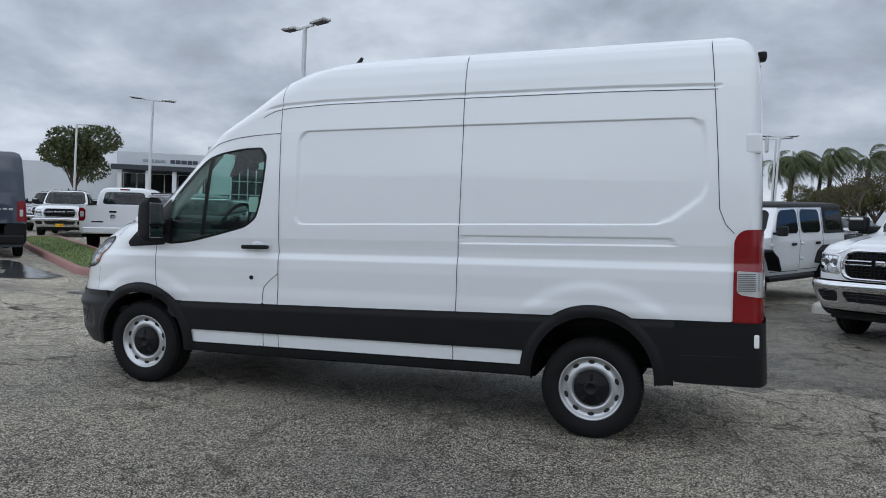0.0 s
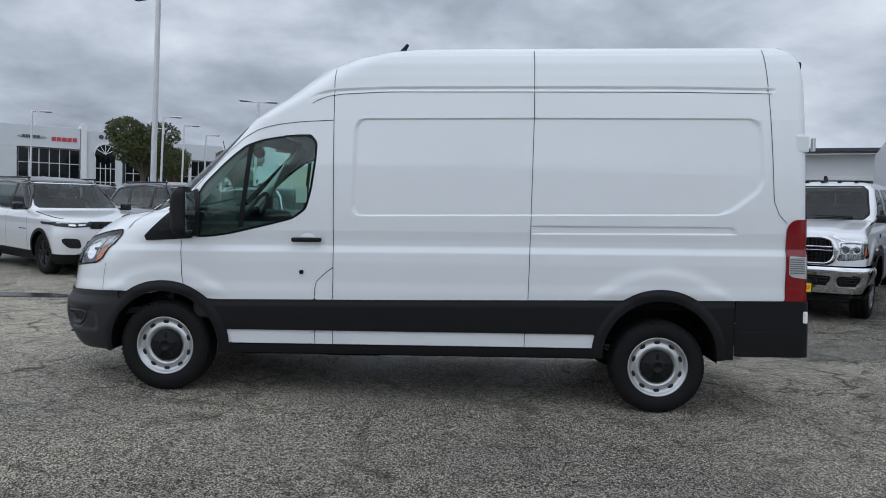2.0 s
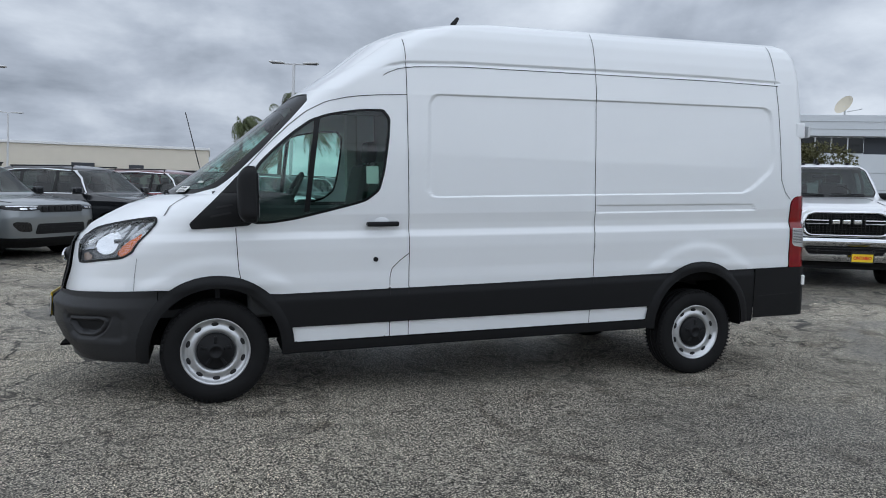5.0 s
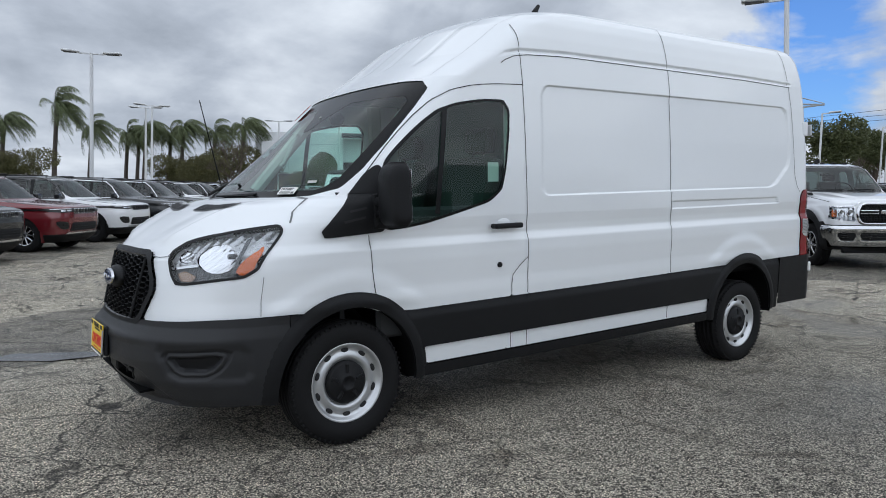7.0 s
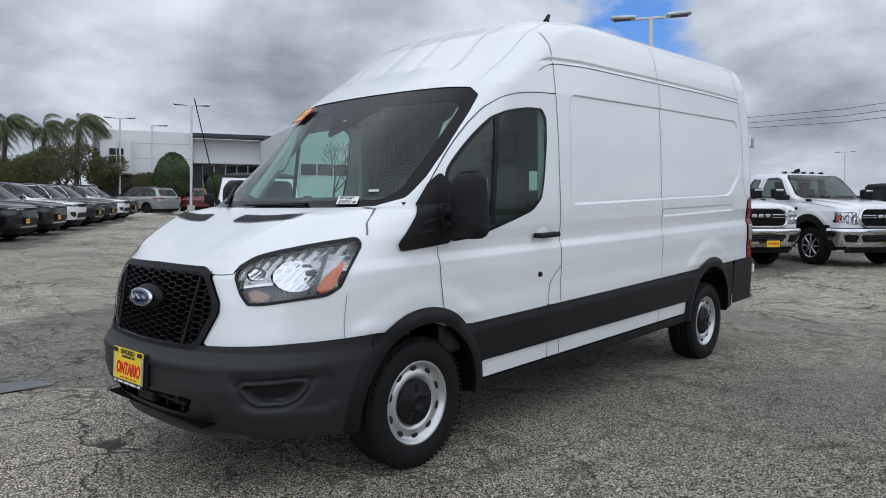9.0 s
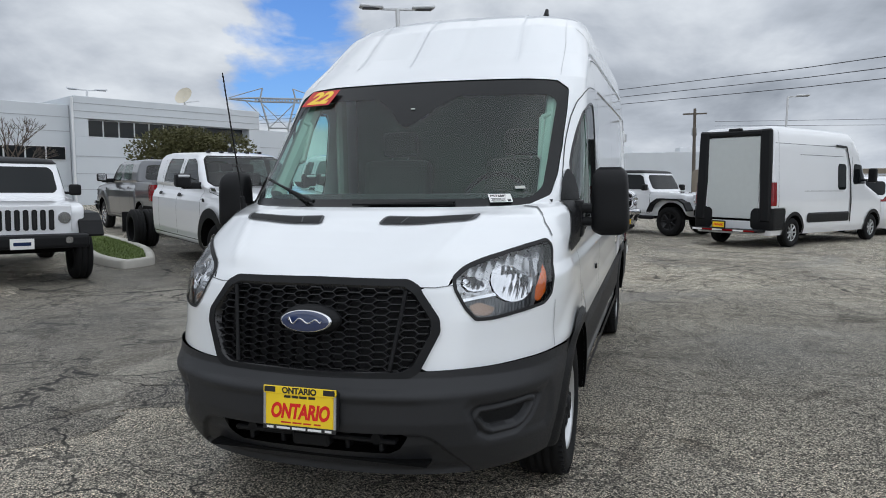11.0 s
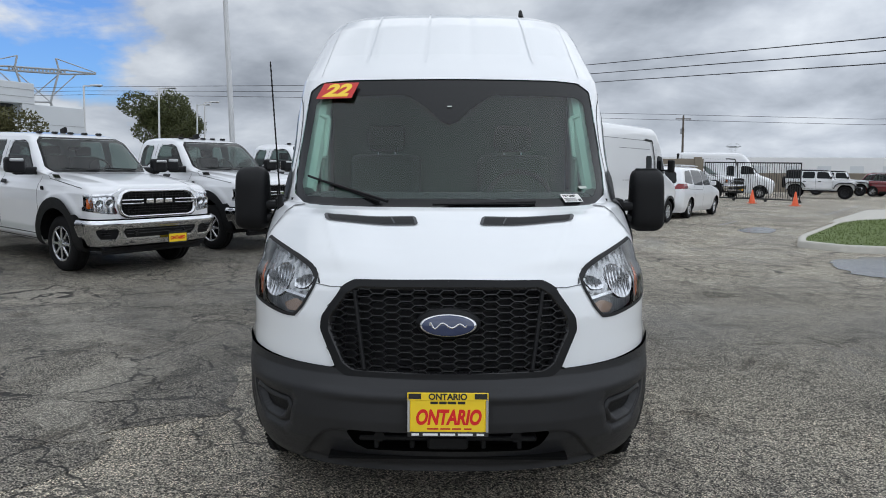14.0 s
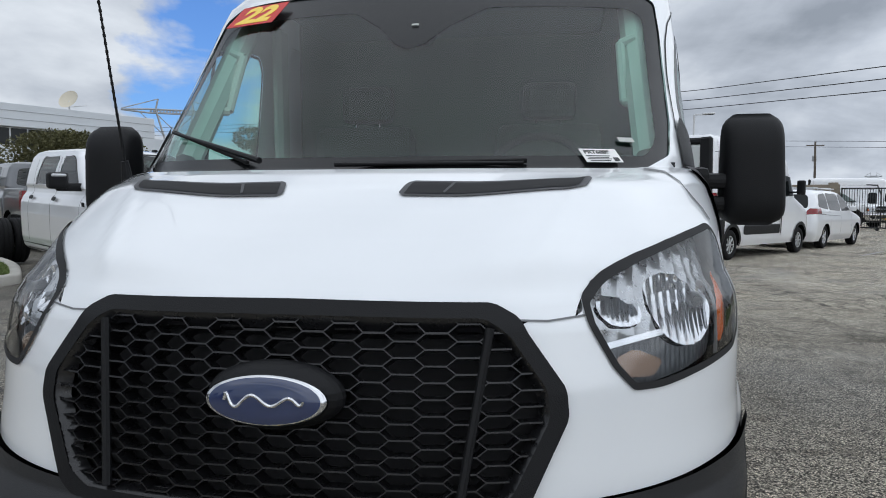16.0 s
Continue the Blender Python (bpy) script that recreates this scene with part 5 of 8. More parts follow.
SUV = Hull([(.22, -.70), (.36, -.86), (.55, -.905), (.76, -.925), (.95, -.91), (1.01, -.87), (1.05, -.72), (1.09, -.38), (1.125, .05), (1.15, .40), (1.17, .48), (1.3, .68), (1.5, .95), (1.64, 1.15), (1.71, 1.3), (1.76, 1.6), (1.785, 1.9), (1.80, 2.3)],
           [(.22, .52), (.9, .50), (1.06, .62), (1.16, .50), (1.65, .30), (1.8, .4)],
           [(.22, .86), (.35, .935), (.60, .968), (.74, .972), (.90, .955), (1.00, .962), (1.10, .92), (1.16, .885), (1.4, .82), (1.62, .74), (1.71, .68), (1.76, .58), (1.785, .42), (1.80, .02)],
           [(.22, 3.82), (.45, 3.97), (.9, 4.0), (1.1, 3.95), (1.3, 3.84), (1.6, 3.64), (1.71, 3.55), (1.77, 3.3), (1.80, 2.8)], ((0, .22),), n=3.2)
SUV_GRID = SUV.grid(fine_steps((.22, .86, .032), (.86, 1.16, .011), (1.16, 1.7, .027), (1.7, 1.77, .012), (1.77, 1.80, .006)), 44, 84, 9)


def build_suv(paint, name_colour, alloy, chrome=False, group="parked cars"):
    c = thing("suv", f"{name_colour} mid-size suv parked in a row on asphalt", "suv", group)
    A = ((0, .385), (2.964, .385))
    sides = [rounded(p, 1, r=.03) for p in ([(.78, 1.185), (1.02, 1.45), (1.24, 1.615), (1.60, 1.655), (1.60, 1.17)], [(1.69, 1.17), (1.69, 1.66), (2.45, 1.665), (2.66, 1.655), (2.64, 1.185)], [(2.74, 1.19), (2.76, 1.645), (3.20, 1.62), (3.42, 1.53), (3.60, 1.24)])]
    edge = rounded([(.70, 1.16), (1.02, 1.49), (1.24, 1.65), (2.2, 1.70), (3.0, 1.68), (3.45, 1.59), (3.70, 1.23), (3.58, 1.195), (1.8, 1.145)], 1)
    screen = rounded([(-.79, 1.19), (.79, 1.19), (.66, 1.655), (-.66, 1.655)], 1, r=.05)
    back = rounded([(-.70, 1.20), (.70, 1.20), (.60, 1.62), (-.60, 1.62)], 1)
    side_d = lambda x, y, z: np.where(y > .55, np.minimum.reduce([sd_poly(x, z, q) for q in sides]), 1)
    nose_d = lambda x, y, z: np.where((x < 1.6) & (z > 1.165) & (SUV.nose(y, z) > x - .03), sd_poly(y, z, screen), 1)
    tail_d = lambda x, y, z: np.where(x > 3.3, sd_poly(y, z, back), 1)
    dark_roof = name_colour != "dark red"
    split = lambda x, y, z: np.where(z > 1.69, -1.0, 1.0) if dark_roof else np.ones(np.shape(z))
    keep = lambda x, y, z: np.minimum.reduce([arch_keep(x, z, A, .405), z - .40, side_d(x, y, z), nose_d(x, y, z), tail_d(x, y, z), split(x, y, z)])
    part("body", mesh("suv_body", *SUV.skin(SUV_GRID, keep)), paint, c)
    if dark_roof:
        part("roof", mesh("suv_roof", *SUV.skin(SUV_GRID, lambda x, y, z: np.minimum(z - 1.683, side_d(x, y, z)), .002)), BLACKCAR, c)
    part("lower_trim", mesh("suv_low", *SUV.skin(SUV_GRID, lambda x, y, z: np.minimum.reduce([arch_keep(x, z, A, .405), .405 - z]), .006)), BLACK_PLASTIC, c)
    for a in A:
        arch_ring(SUV, SUV_GRID, c, a, .40, .462, .014, paint if chrome else BLACK_PLASTIC)
    for half in (-1, 1):
        pane_of(SUV, SUV_GRID, "side_glass", lambda x, y, z: -side_d(x, y, z), c, CAR_GLASS, (half,))
        trim = lambda x, y, z: np.where(y > .55, np.minimum.reduce([-sd_poly(x, z, edge), side_d(x, y, z)]), -1)
        part("window_trim", mesh("window_trim", *SUV.skin(SUV_GRID, trim, .003, (half,))), FRIT, c)
        loop = [(.74, 1.165), (1.04, 1.49), (1.26, 1.652), (2.2, 1.698), (3.0, 1.678), (3.42, 1.59)]
        part("glass_trim", mesh("glass_trim", *SUV.ribbon(loop, .020, .007, half=half)), CHROME if chrome else BLACKCAR, c)
        part("belt_trim", mesh("belt_trim", *SUV.ribbon([(.74, 1.158), (1.8, 1.145), (3.58, 1.195)], .016, .007, half=half)), CHROME if chrome else BLACKCAR, c)
        part("hood_gap", mesh("hood_gap", *SUV.ribbon([(-.62, 1.035), (-.20, 1.075), (.40, 1.13)], .007, .002, half=half)), GAP, c)
    pane_of(SUV, SUV_GRID, "windscreen", lambda x, y, z: -nose_d(x, y, z), c, CAR_GLASS)
    pane_of(SUV, SUV_GRID, "rear_glass", lambda x, y, z: -tail_d(x, y, z), c, CAR_GLASS)
    cabin(c, (1.55, 2.55), .62, 1.17, 1.66, .62, .82)
    side_lines(SUV, "door_gap", [[(.62, 1.13), (.60, .50), (.66, .42)], [(1.64, 1.13), (1.62, .42)], [(2.55, 1.15), (2.58, .84)]], .008, .002, GAP, c)
    side_lines(SUV, "side_badge", [[(.66, .80), (.98, .80)]], .016, .004, BLACKCAR if not chrome else STEEL, c)
    for half in (-1, 1):
        lamp = nose_patch(SUV, SUV_GRID, "headlight", rounded([(.46, .905), (.72, .885), (.955, .905), (.965, .985), (.72, .975), (.46, .985)], 1, r=.02), .006, GRILLE_BLACK, c, .0, "slim dark headlight with bright strips", halves=(half,))
        for p in ([(.53, .922), (.66, .912), (.66, .945), (.53, .95)], [(.69, .908), (.80, .912), (.80, .945), (.69, .942)]):
            nose_patch(SUV, SUV_GRID, "lamp_cell", rounded(p, 1, r=.01), .009, REFLECTOR, lamp, .2, halves=(half,))
        nose_patch(SUV, SUV_GRID, "lamp_strip", [(.50, .962), (.93, .958), (.93, .970), (.50, .974)], .009, REFLECTOR, lamp, .2, halves=(half,))
        tail_patch(SUV, SUV_GRID, "tail_light", [(.45, 1.00), (1.0, 1.0), (1.0, 1.09), (.45, 1.08)], .008, RED_LENS, c, 3.5, halves=(half,))
        pocket = nose_patch(SUV, SUV_GRID, "fog_pocket", rounded([(.60, .515), (.80, .52), (.90, .64), (.88, .70), (.64, .685)], 1, r=.03), .006, GRILLE_BLACK, c, .2, halves=(half,))
        nose_patch(SUV, SUV_GRID, "fog_strip", [(.66, .665), (.88, .682), (.88, .697), (.66, .682)], .010, CHROME if chrome else REFLECTOR, pocket, .2, halves=(half,))
        for x0 in (1.42, 2.42):
            side_patch(SUV, SUV_GRID, "door_handle", [(x0, 1.0), (x0 + .17, 1.007), (x0 + .17, 1.035), (x0, 1.028)], .028, paint, c, (half,))
    g = nose_patch(SUV, SUV_GRID, "grille", rounded([(-.47, .86), (.47, .86), (.50, .99), (-.50, .99)], 1, r=.02), .008, GRILLE_BLACK, c, -.3)
    for k in range(7):
        y = -.396 + .132 * k
        part("grille_slot", boxed((.022, .098, .112), (float(SUV.nose(y, .92)) - .010, y, .926), .014), CHROME if chrome else BLACK_PLASTIC, g)
        part("slot_dark", boxed((.022, .070, .088), (float(SUV.nose(y, .92)) - .0155, y, .926), .010), GAP, g)
    low = nose_patch(SUV, SUV_GRID, "lower_intake", rounded([(-.56, .47), (.56, .47), (.52, .66), (-.52, .66)], 1, r=.03), .008, GAP, c, -.3)
    for z in (.52, .57, .62):
        part("intake_bar", boxed((.02, 1.0, .012), (float(SUV.nose(0, z)) - .008, 0, z), .003), BLACK_PLASTIC, low)
    nose_patch(SUV, SUV_GRID, "skid_strip", [(-.70, .405), (.70, .405), (.62, .445), (-.62, .445)], .014, CHROME if chrome else SILVER, c, -.2)
    if name_colour == "black":
        dealer_plate(c, face_front(-.955, .42, .60), False)
    small_mirror(c, .82, 1.22, 1.04, BLACKCAR)
    rails = bmesh.new()
    for half in (-1, 1):
        tube(rails, (1.3, half * .64, 1.765), (3.2, half * .64, 1.765), .016, sides=8)
        for x in (1.35, 3.15):
            tube(rails, (x, half * .64, 1.70), (x, half * .64, 1.765), .014, sides=8)
    part("roof_rail", rails, BLACK_PLASTIC, c)
    liner_box(c, -.62, 3.8, .72, .24, .60)
    part("engine_bay", boxed((1.1, 1.5, .25), (-.10, 0, .86), .05), LINER, c)
    for x in (0, 2.964):
        for y in (-.80, .80):
            road_wheel(c, x, y, .385, .385, .25, alloy, 5 if not chrome else 10)
    return c


def truck_tables(cab_end):
    front = [(.40, -.90), (.46, -.97), (.60, -1.0), (.84, -1.0), (1.10, -.985), (1.24, -.955), (1.29, -.90), (1.335, -.70), (1.38, -.25), (1.42, .28), (1.45, .50), (1.48, .56), (1.7, .80), (1.9, 1.02), (1.98, 1.16), (2.03, 1.38), (2.055, 1.65), (2.07, 1.95)]
    rear = [(.40, cab_end), (1.4, cab_end), (1.9, cab_end - .06), (2.0, cab_end - .10), (2.05, cab_end - .25), (2.07, cab_end - .6)]
    width = [(.40, .90), (.46, .955), (.62, .985), (1.0, 1.0), (1.18, .99), (1.27, .955), (1.34, .90), (1.41, .885), (1.46, .905), (1.7, .86), (1.92, .79), (2.0, .715), (2.04, .61), (2.06, .42), (2.07, .02)]

    def press(x, y, z):
        # raised middle of the hood, fuller wheel arches
        d = -.028 * ease(.66, .52, y) * ease(1.22, 1.30, z) * ease(1.46, 1.40, z) * ease(.5, .3, x)
        return d - .020 * ease(.76, .66, np.hypot(x, (z - .47))) * ease(.8, .9, y)

    return Hull(front, [(.40, .30), (1.2, .34), (1.38, .45), (1.46, .40), (2.0, .28), (2.07, .35)], width, rear, ((0, .10),), n=3.6, press=press)


def build_truck(paint, colour, crew, bed=False, chassis=True, group="row of trucks"):
    end = 3.44 if crew else 2.55
    base = 4.75 if crew else 4.30
    hull = truck_tables(end)
    grid = hull.grid(fine_steps((.40, .84, .024), (.84, 1.30, .0125), (1.30, 1.46, .012), (1.46, 1.98, .027), (1.98, 2.05, .012), (2.05, 2.07, .004)), 64, 80, 8)
    gx, gy, gh = grid[..., 0], grid[..., 1], grid[..., 2]
    what = "crew cab" if crew else "regular cab"
    c = thing("pickup_truck" if bed else "chassis_truck", f"{colour} heavy-duty {what} {'pickup with a cargo bed' if bed else 'chassis truck with bare frame rails'} on asphalt", "truck", group)
    A = ((0, .48),)
    sides = [rounded([(.90, 1.475), (1.10, 1.72), (1.27, 1.885), (1.42, 1.915), (1.74, 1.925), (1.80, 1.47)], 1, r=.05)]
    lines = [[(.66, 1.38), (.60, .60)], [(1.86, 1.92), (1.90, .55)]]
    if crew:
        sides.append(rounded([(2.02, 1.475), (1.97, 1.925), (2.70, 1.915), (2.86, 1.49)], 1, r=.05))
        lines += [[(2.93, 1.90), (2.96, .55)]]
    else:
        sides.append(rounded([(2.02, 1.50), (1.98, 1.90), (2.28, 1.88), (2.34, 1.50)], 1, r=.05))
    screen = rounded([(-.80, 1.475), (.80, 1.475), (.69, 1.955), (-.69, 1.955)], 1, r=.06)
    back = rounded([(-.70, 1.48), (.70, 1.48), (.62, 1.90), (-.62, 1.90)], 1)
    side_d = lambda x, y, z: np.where(y > .6, np.minimum.reduce([sd_poly(x, z, q) for q in sides]), 1)
    nose_d = lambda x, y, z: np.where((x < 1.4) & (z > 1.455) & (hull.nose(y, z) > x - .03), sd_poly(y, z, screen), 1)
    tail_d = lambda x, y, z: np.where(x > end - .3, sd_poly(y, z, back), 1)
    grille_o = rounded([(-.60, .85), (.60, .85), (.665, 1.00), (.64, 1.16), (.55, 1.245), (-.55, 1.245), (-.64, 1.16), (-.665, 1.00)], 2, r=.05)
    grille_i = [(a * .915, 1.05 + (b - 1.05) * .86) for a, b in grille_o]
    lamp_p = rounded([(.655, .915), (.90, .935), (1.02, .965), (1.02, 1.165), (.80, 1.178), (.665, 1.165), (.70, 1.02)], 1, r=.02)
    on_nose = lambda x, p, y, z: np.where(x < -.66, sd_poly(y, z, p), 1)
    keep = lambda x, y, z: np.minimum.reduce([arch_keep(x, z, A, .475), side_d(x, y, z), nose_d(x, y, z), tail_d(x, y, z), on_nose(x, grille_i, y, z), on_nose(x, lamp_p, y, z), np.where((x < -.42) & (z < .835), -1.0, 1.0)])
    part("cab_body", mesh("cab", *hull.skin(grid, keep)), paint, c)
    arch_ring(hull, grid, c, A[0], .47, .625 if chassis else .56, .05 if chassis else .015, BLACK_PLASTIC if chassis else paint)
    if chassis:
        side_patch(hull, grid, "flare_nose", [(-.46, .40), (-.42, .88), (-.60, .90), (-.70, .80), (-.70, .40)], .052, BLACK_PLASTIC, c)
    for half in (-1, 1):
        pane_of(hull, grid, "side_glass", lambda x, y, z: -side_d(x, y, z), c, CAR_GLASS, (half,))
        for q in sides:
            rim = lambda x, y, z: np.where(y > .6, np.minimum(.020 - sd_poly(x, z, q), sd_poly(x, z, q)), -1)
            part("window_seal", mesh("seal", *hull.skin(grid, rim, .003, (half,))), FRIT, c)
        for x in ([1.62, 2.70] if crew else [1.62]):
            side_patch(hull, grid, "door_handle", rounded([(x, 1.225), (x + .20, 1.23), (x + .20, 1.285), (x, 1.28)], 1, r=.02), .030, BLACK_PLASTIC, c, (half,))
    pane_of(hull, grid, "windscreen", lambda x, y, z: -nose_d(x, y, z), c, CAR_GLASS)
    rim = lambda x, y, z: np.where((x < 1.5) & (z > 1.44) & (hull.nose(y, z) > x - .03), np.minimum(.030 - sd_poly(y, z, screen), sd_poly(y, z, screen)), -1)
    part("screen_border", mesh("screen_border", *hull.skin(grid, rim, .002)), FRIT, c)
    pane_of(hull, grid, "rear_glass", lambda x, y, z: -tail_d(x, y, z), c, CAR_GLASS)
    cabin(c, (1.70, 2.75) if crew else (1.80,), .70, 1.46, 1.95, .80, .86)
    for y0, y1 in ((.05, .62), (-.60, -.05)):
        p, q = Vector(hull.on(y0, 1.475, "nose", .02)), Vector(hull.on(y1, 1.495, "nose", .02))
        part("wiper", tube(bmesh.new(), p, q, .010, .008, 6), BLACK_PLASTIC, c)
    side_lines(hull, "door_gap", lines, .009, .002, GAP, c)
    side_lines(hull, "hood_gap", [[(-.60, 1.262), (-.2, 1.30), (.40, 1.36), (.50, 1.43)]], .008, .003, GAP, c)
    side_lines(hull, "sill_trim", [[(.55, .47), (end - .1, .47)]], .10, .004, BLACK_PLASTIC, c)
    # grille: a chrome ring round a dark mesh, two bars and a mark
    limit = lambda x: x < -.5
    well = lambda x, y, z: np.where(limit(x), .03 - sd_poly(y, z, grille_i), -1)
    g = part("grille", mesh("grille", *hull.skin(grid, well, -.055)), GAP, c, "black grille in a chrome surround")
    ring_d = lambda x, y, z: np.where(limit(x), np.minimum(-sd_poly(y, z, grille_o), sd_poly(y, z, grille_i)), -1)
    crown = .012 + .026 * ease(0.0, .025, -sd_poly(gy, gh, grille_o)) * ease(-.004, .012, sd_poly(gy, gh, grille_i))
    part("grille_surround", mesh("surround", *hull.skin(grid, ring_d, crown)), CHROME, g)
    bm = bmesh.new()
    for k in range(9):
        z = .885 + .038 * k
        wide = .585 * (1 - .18 * abs(k - 4) / 4)
        box(bm, (.03, wide * 2, .008), (-.985, 0, z))
    for k in range(21):
        box(bm, (.03, .007, .32), (-.982, -.55 + .055 * k, 1.045))
    tagged(part("grille_mesh", bm, GRILLE_BLACK, g), kind="stuff")
    for z in (1.055, 1.105):
        for half in (-1, 1):
            part("grille_bar", boxed((.03, .34, .020), (-1.005, half * .425, z), .008), CHROME, g)
    for k in range(3):
        mk = boxed((.03, .125, .074), (-1.012, -.155 + .155 * k, 1.08), .014)
        box(mk, (.034, .05, .024), (-1.012, -.155 + .155 * k, 1.072), .006)
        part("grille_mark", mk, CHROME, g)
    lip = [(-.985, 1.172), (-.72, 1.190), (-.64, 1.225), (-.56, 1.262), (-.40, 1.270), (.40, 1.270), (.56, 1.262), (.64, 1.225), (.72, 1.190), (.985, 1.172)]
    part("hood_lip", mesh("hood_lip", *hull.ribbon(lip, .020, .012, "nose")), CHROME, c)
    for half in (-1, 1):
        inside = lambda x, y, z: np.where(x < -.66, -sd_poly(y, z, lamp_p), -1)
        lamp = part("headlight", mesh("lamp_lens", *hull.skin(grid, inside, .004, (half,))), LENS, c, "clear headlight with chrome bowls and amber corner")
        lamp.visible_shadow = False
        deep = -.030 - .018 * np.sin(gy * 40) ** 2
        part("lamp_housing", mesh("housing", *hull.skin(grid, lambda x, y, z: inside(x, y, z) + .006, deep, (half,))), REFLECTOR, lamp)
        part("lamp_rim", mesh("lamp_rim", *hull.skin(grid, lambda x, y, z: np.minimum(inside(x, y, z) + .010, .010 - inside(x, y, z)), .003, (half,))), CHROME, lamp)
        for yy, r in ((.755, .058), (.895, .050)):
            p = Vector(hull.on(half * yy, 1.065, "nose", -.028))
            bowl = mesh("bowl", *turned([(.0, 0), (-.004, r * .45), (-.02, r * .8), (-.034, r), (-.030, r * 1.12), (0, r * 1.15)], 24, "x"))
            bo = part("lamp_bowl", bowl, REFLECTOR, lamp)
            bo.location = p
            eye = bmesh.new()
            bmesh.ops.create_uvsphere(eye, u_segments=14, v_segments=8, radius=r * .42, matrix=Matrix.Translation(p + Vector((-.008, 0, 0))))
            part("projector", eye, LAMP_DARK, lamp)
        nose_patch(hull, grid, "marker_lens", [(.975, .985), (1.02, .99), (1.02, 1.13), (.985, 1.13)], -.012, AMBER, lamp, -.74, halves=(half,))
    # chrome bumper with a centre opening and two side pockets
    mid_p = rounded([(-.56, .585), (.56, .585), (.60, .70), (-.60, .70)], 1, r=.03)
    side_p = rounded([(.66, .575), (.90, .575), (.93, .66), (.92, .70), (.66, .70)], 1, r=.03)
    hole = lambda x, y, z: np.where(x < -.60, np.minimum.reduce([z - .43, .825 - z, sd_poly(y, z, mid_p), sd_poly(y, z, side_p)]), -1)
    swell = .065 + .035 * ease(.0, .05, sd_poly(gy, gh, mid_p)) * ease(.0, .04, sd_poly(gy, gh, side_p)) - .085 * ease(.78, .43, gh) - .03 * ease(.79, .83, gh)
    b = part("front_bumper", mesh("chrome_bumper", *hull.skin(grid, hole, swell)), CHROME, c, "polished chrome front bumper")
    part("bumper_dark", mesh("bumper_dark", *hull.skin(grid, lambda x, y, z: np.where(x < -.55, np.minimum(z - .50, .80 - z), -1), .02)), BLACK_PLASTIC, b)
    part("air_dam", mesh("air_dam", *hull.skin(grid, lambda x, y, z: np.where(x < -.45, np.minimum(.445 - z, z - .40), -1), .03)), BLACK_PLASTIC, b)
    dam = bmesh.new()
    for k, (dx, dz) in enumerate(((0, .40), (.03, .35))):
        box(dam, (.10, 1.7 - .08 * k, .07), (-.86 + dx, 0, dz), .02)
    part("air_dam", dam, BLACK_PLASTIC, b)
    bm = bmesh.new()
    for z in (.62, .665):
        box(bm, (.02, 1.1, .012), (-1.022, 0, z), .003)
    for half in (-1, 1):
        for z in (.61, .645, .68):
            box(bm, (.05, .24, .010), (-.955, half * .78, z), .003, Matrix.Rotation(half * .22, 3, "Z"))
        tube(bm, (-1.06, half * .40, .62), (-1.0, half * .40, .62), .028, sides=12)
    part("bumper_bar", bm, GRILLE_BLACK, b)
    dealer_plate(c, face_front(-1.125, -.22 if chassis else 0, .53), False)
    for half in (-1, 1):
        m = boxed((.17, .27, .235), (.84, half * 1.205, 1.55), .06, segments=3)
        box(m, (.11, .40, .12), (.87, half * 1.02, 1.46), .04, segments=2)
        mi = part("mirror", m, BLACK_PLASTIC, c)
        part("mirror_cap", boxed((.03, .20, .045), (.752, half * 1.21, 1.625), .014), STEEL, mi)
        part("mirror_glass", boxed((.01, .21, .17), (.93, half * 1.21, 1.55), .003), CHROME, mi)
        part("hood_badge", boxed((.19, .014, .060), (.18, half * .918, 1.405), .006, Matrix.Rotation(-half * .45, 3, "X")), GRILLE_BLACK, c)
        part("fender_mark", boxed((.07, .006, .06), (.46, half * 1.002, 1.22), .01), BLACK_PLASTIC, c)
    for y in (-.50, -.25, 0, .25, .50):
        m = boxed((.13, .06, .040), (1.52 if y else 1.50, y, 2.058), .014)
        part("roof_marker", m, BLACK_PLASTIC, c)
    part("roof_fin", boxed((.17, .05, .10), (1.72, 0, 2.10), .022, Matrix.Rotation(.25, 3, "Y"), 2), BLACK_PLASTIC, c)
    part("engine_bay", boxed((1.0, 1.6, .30), (-.25, 0, .92), .05), LINER, c)
    liner_box(c, -.8, end - .1, .75, .42, .75)
    R, tw = (.415, .25)
    for y in (-.86, .86):
        road_wheel(c, 0, y, R, R, tw, ALLOY, 8, -.02)
    if chassis:
        fr = bmesh.new()
        for half in (-1, 1):
            box(fr, (base + 1.2 - end, .09, .20), ((end + base + 1.2) / 2, half * .42, .74), .012)
        for x in np.arange(end + .4, base + 1.2, .7):
            box(fr, (.08, .80, .12), (x, 0, .74), .01)
        tube(fr, (base, -.80, .43), (base, .80, .43), .07, sides=12)
        box(fr, (.9, .35, .35), (end + .8, -.62, .66), .05)
        part("frame_rail", fr, LINER, c)
        for y in (-.95, -.68, .68, .95):
            road_wheel(c, base, y, R, R, .24, ALLOY, 8, .10 if abs(y) > .8 else .05)
        for half in (-1, 1):
            part("mud_guard", boxed((.02, .52, .45), (base + .62, half * .82, .52), .004), RUBBER, c)
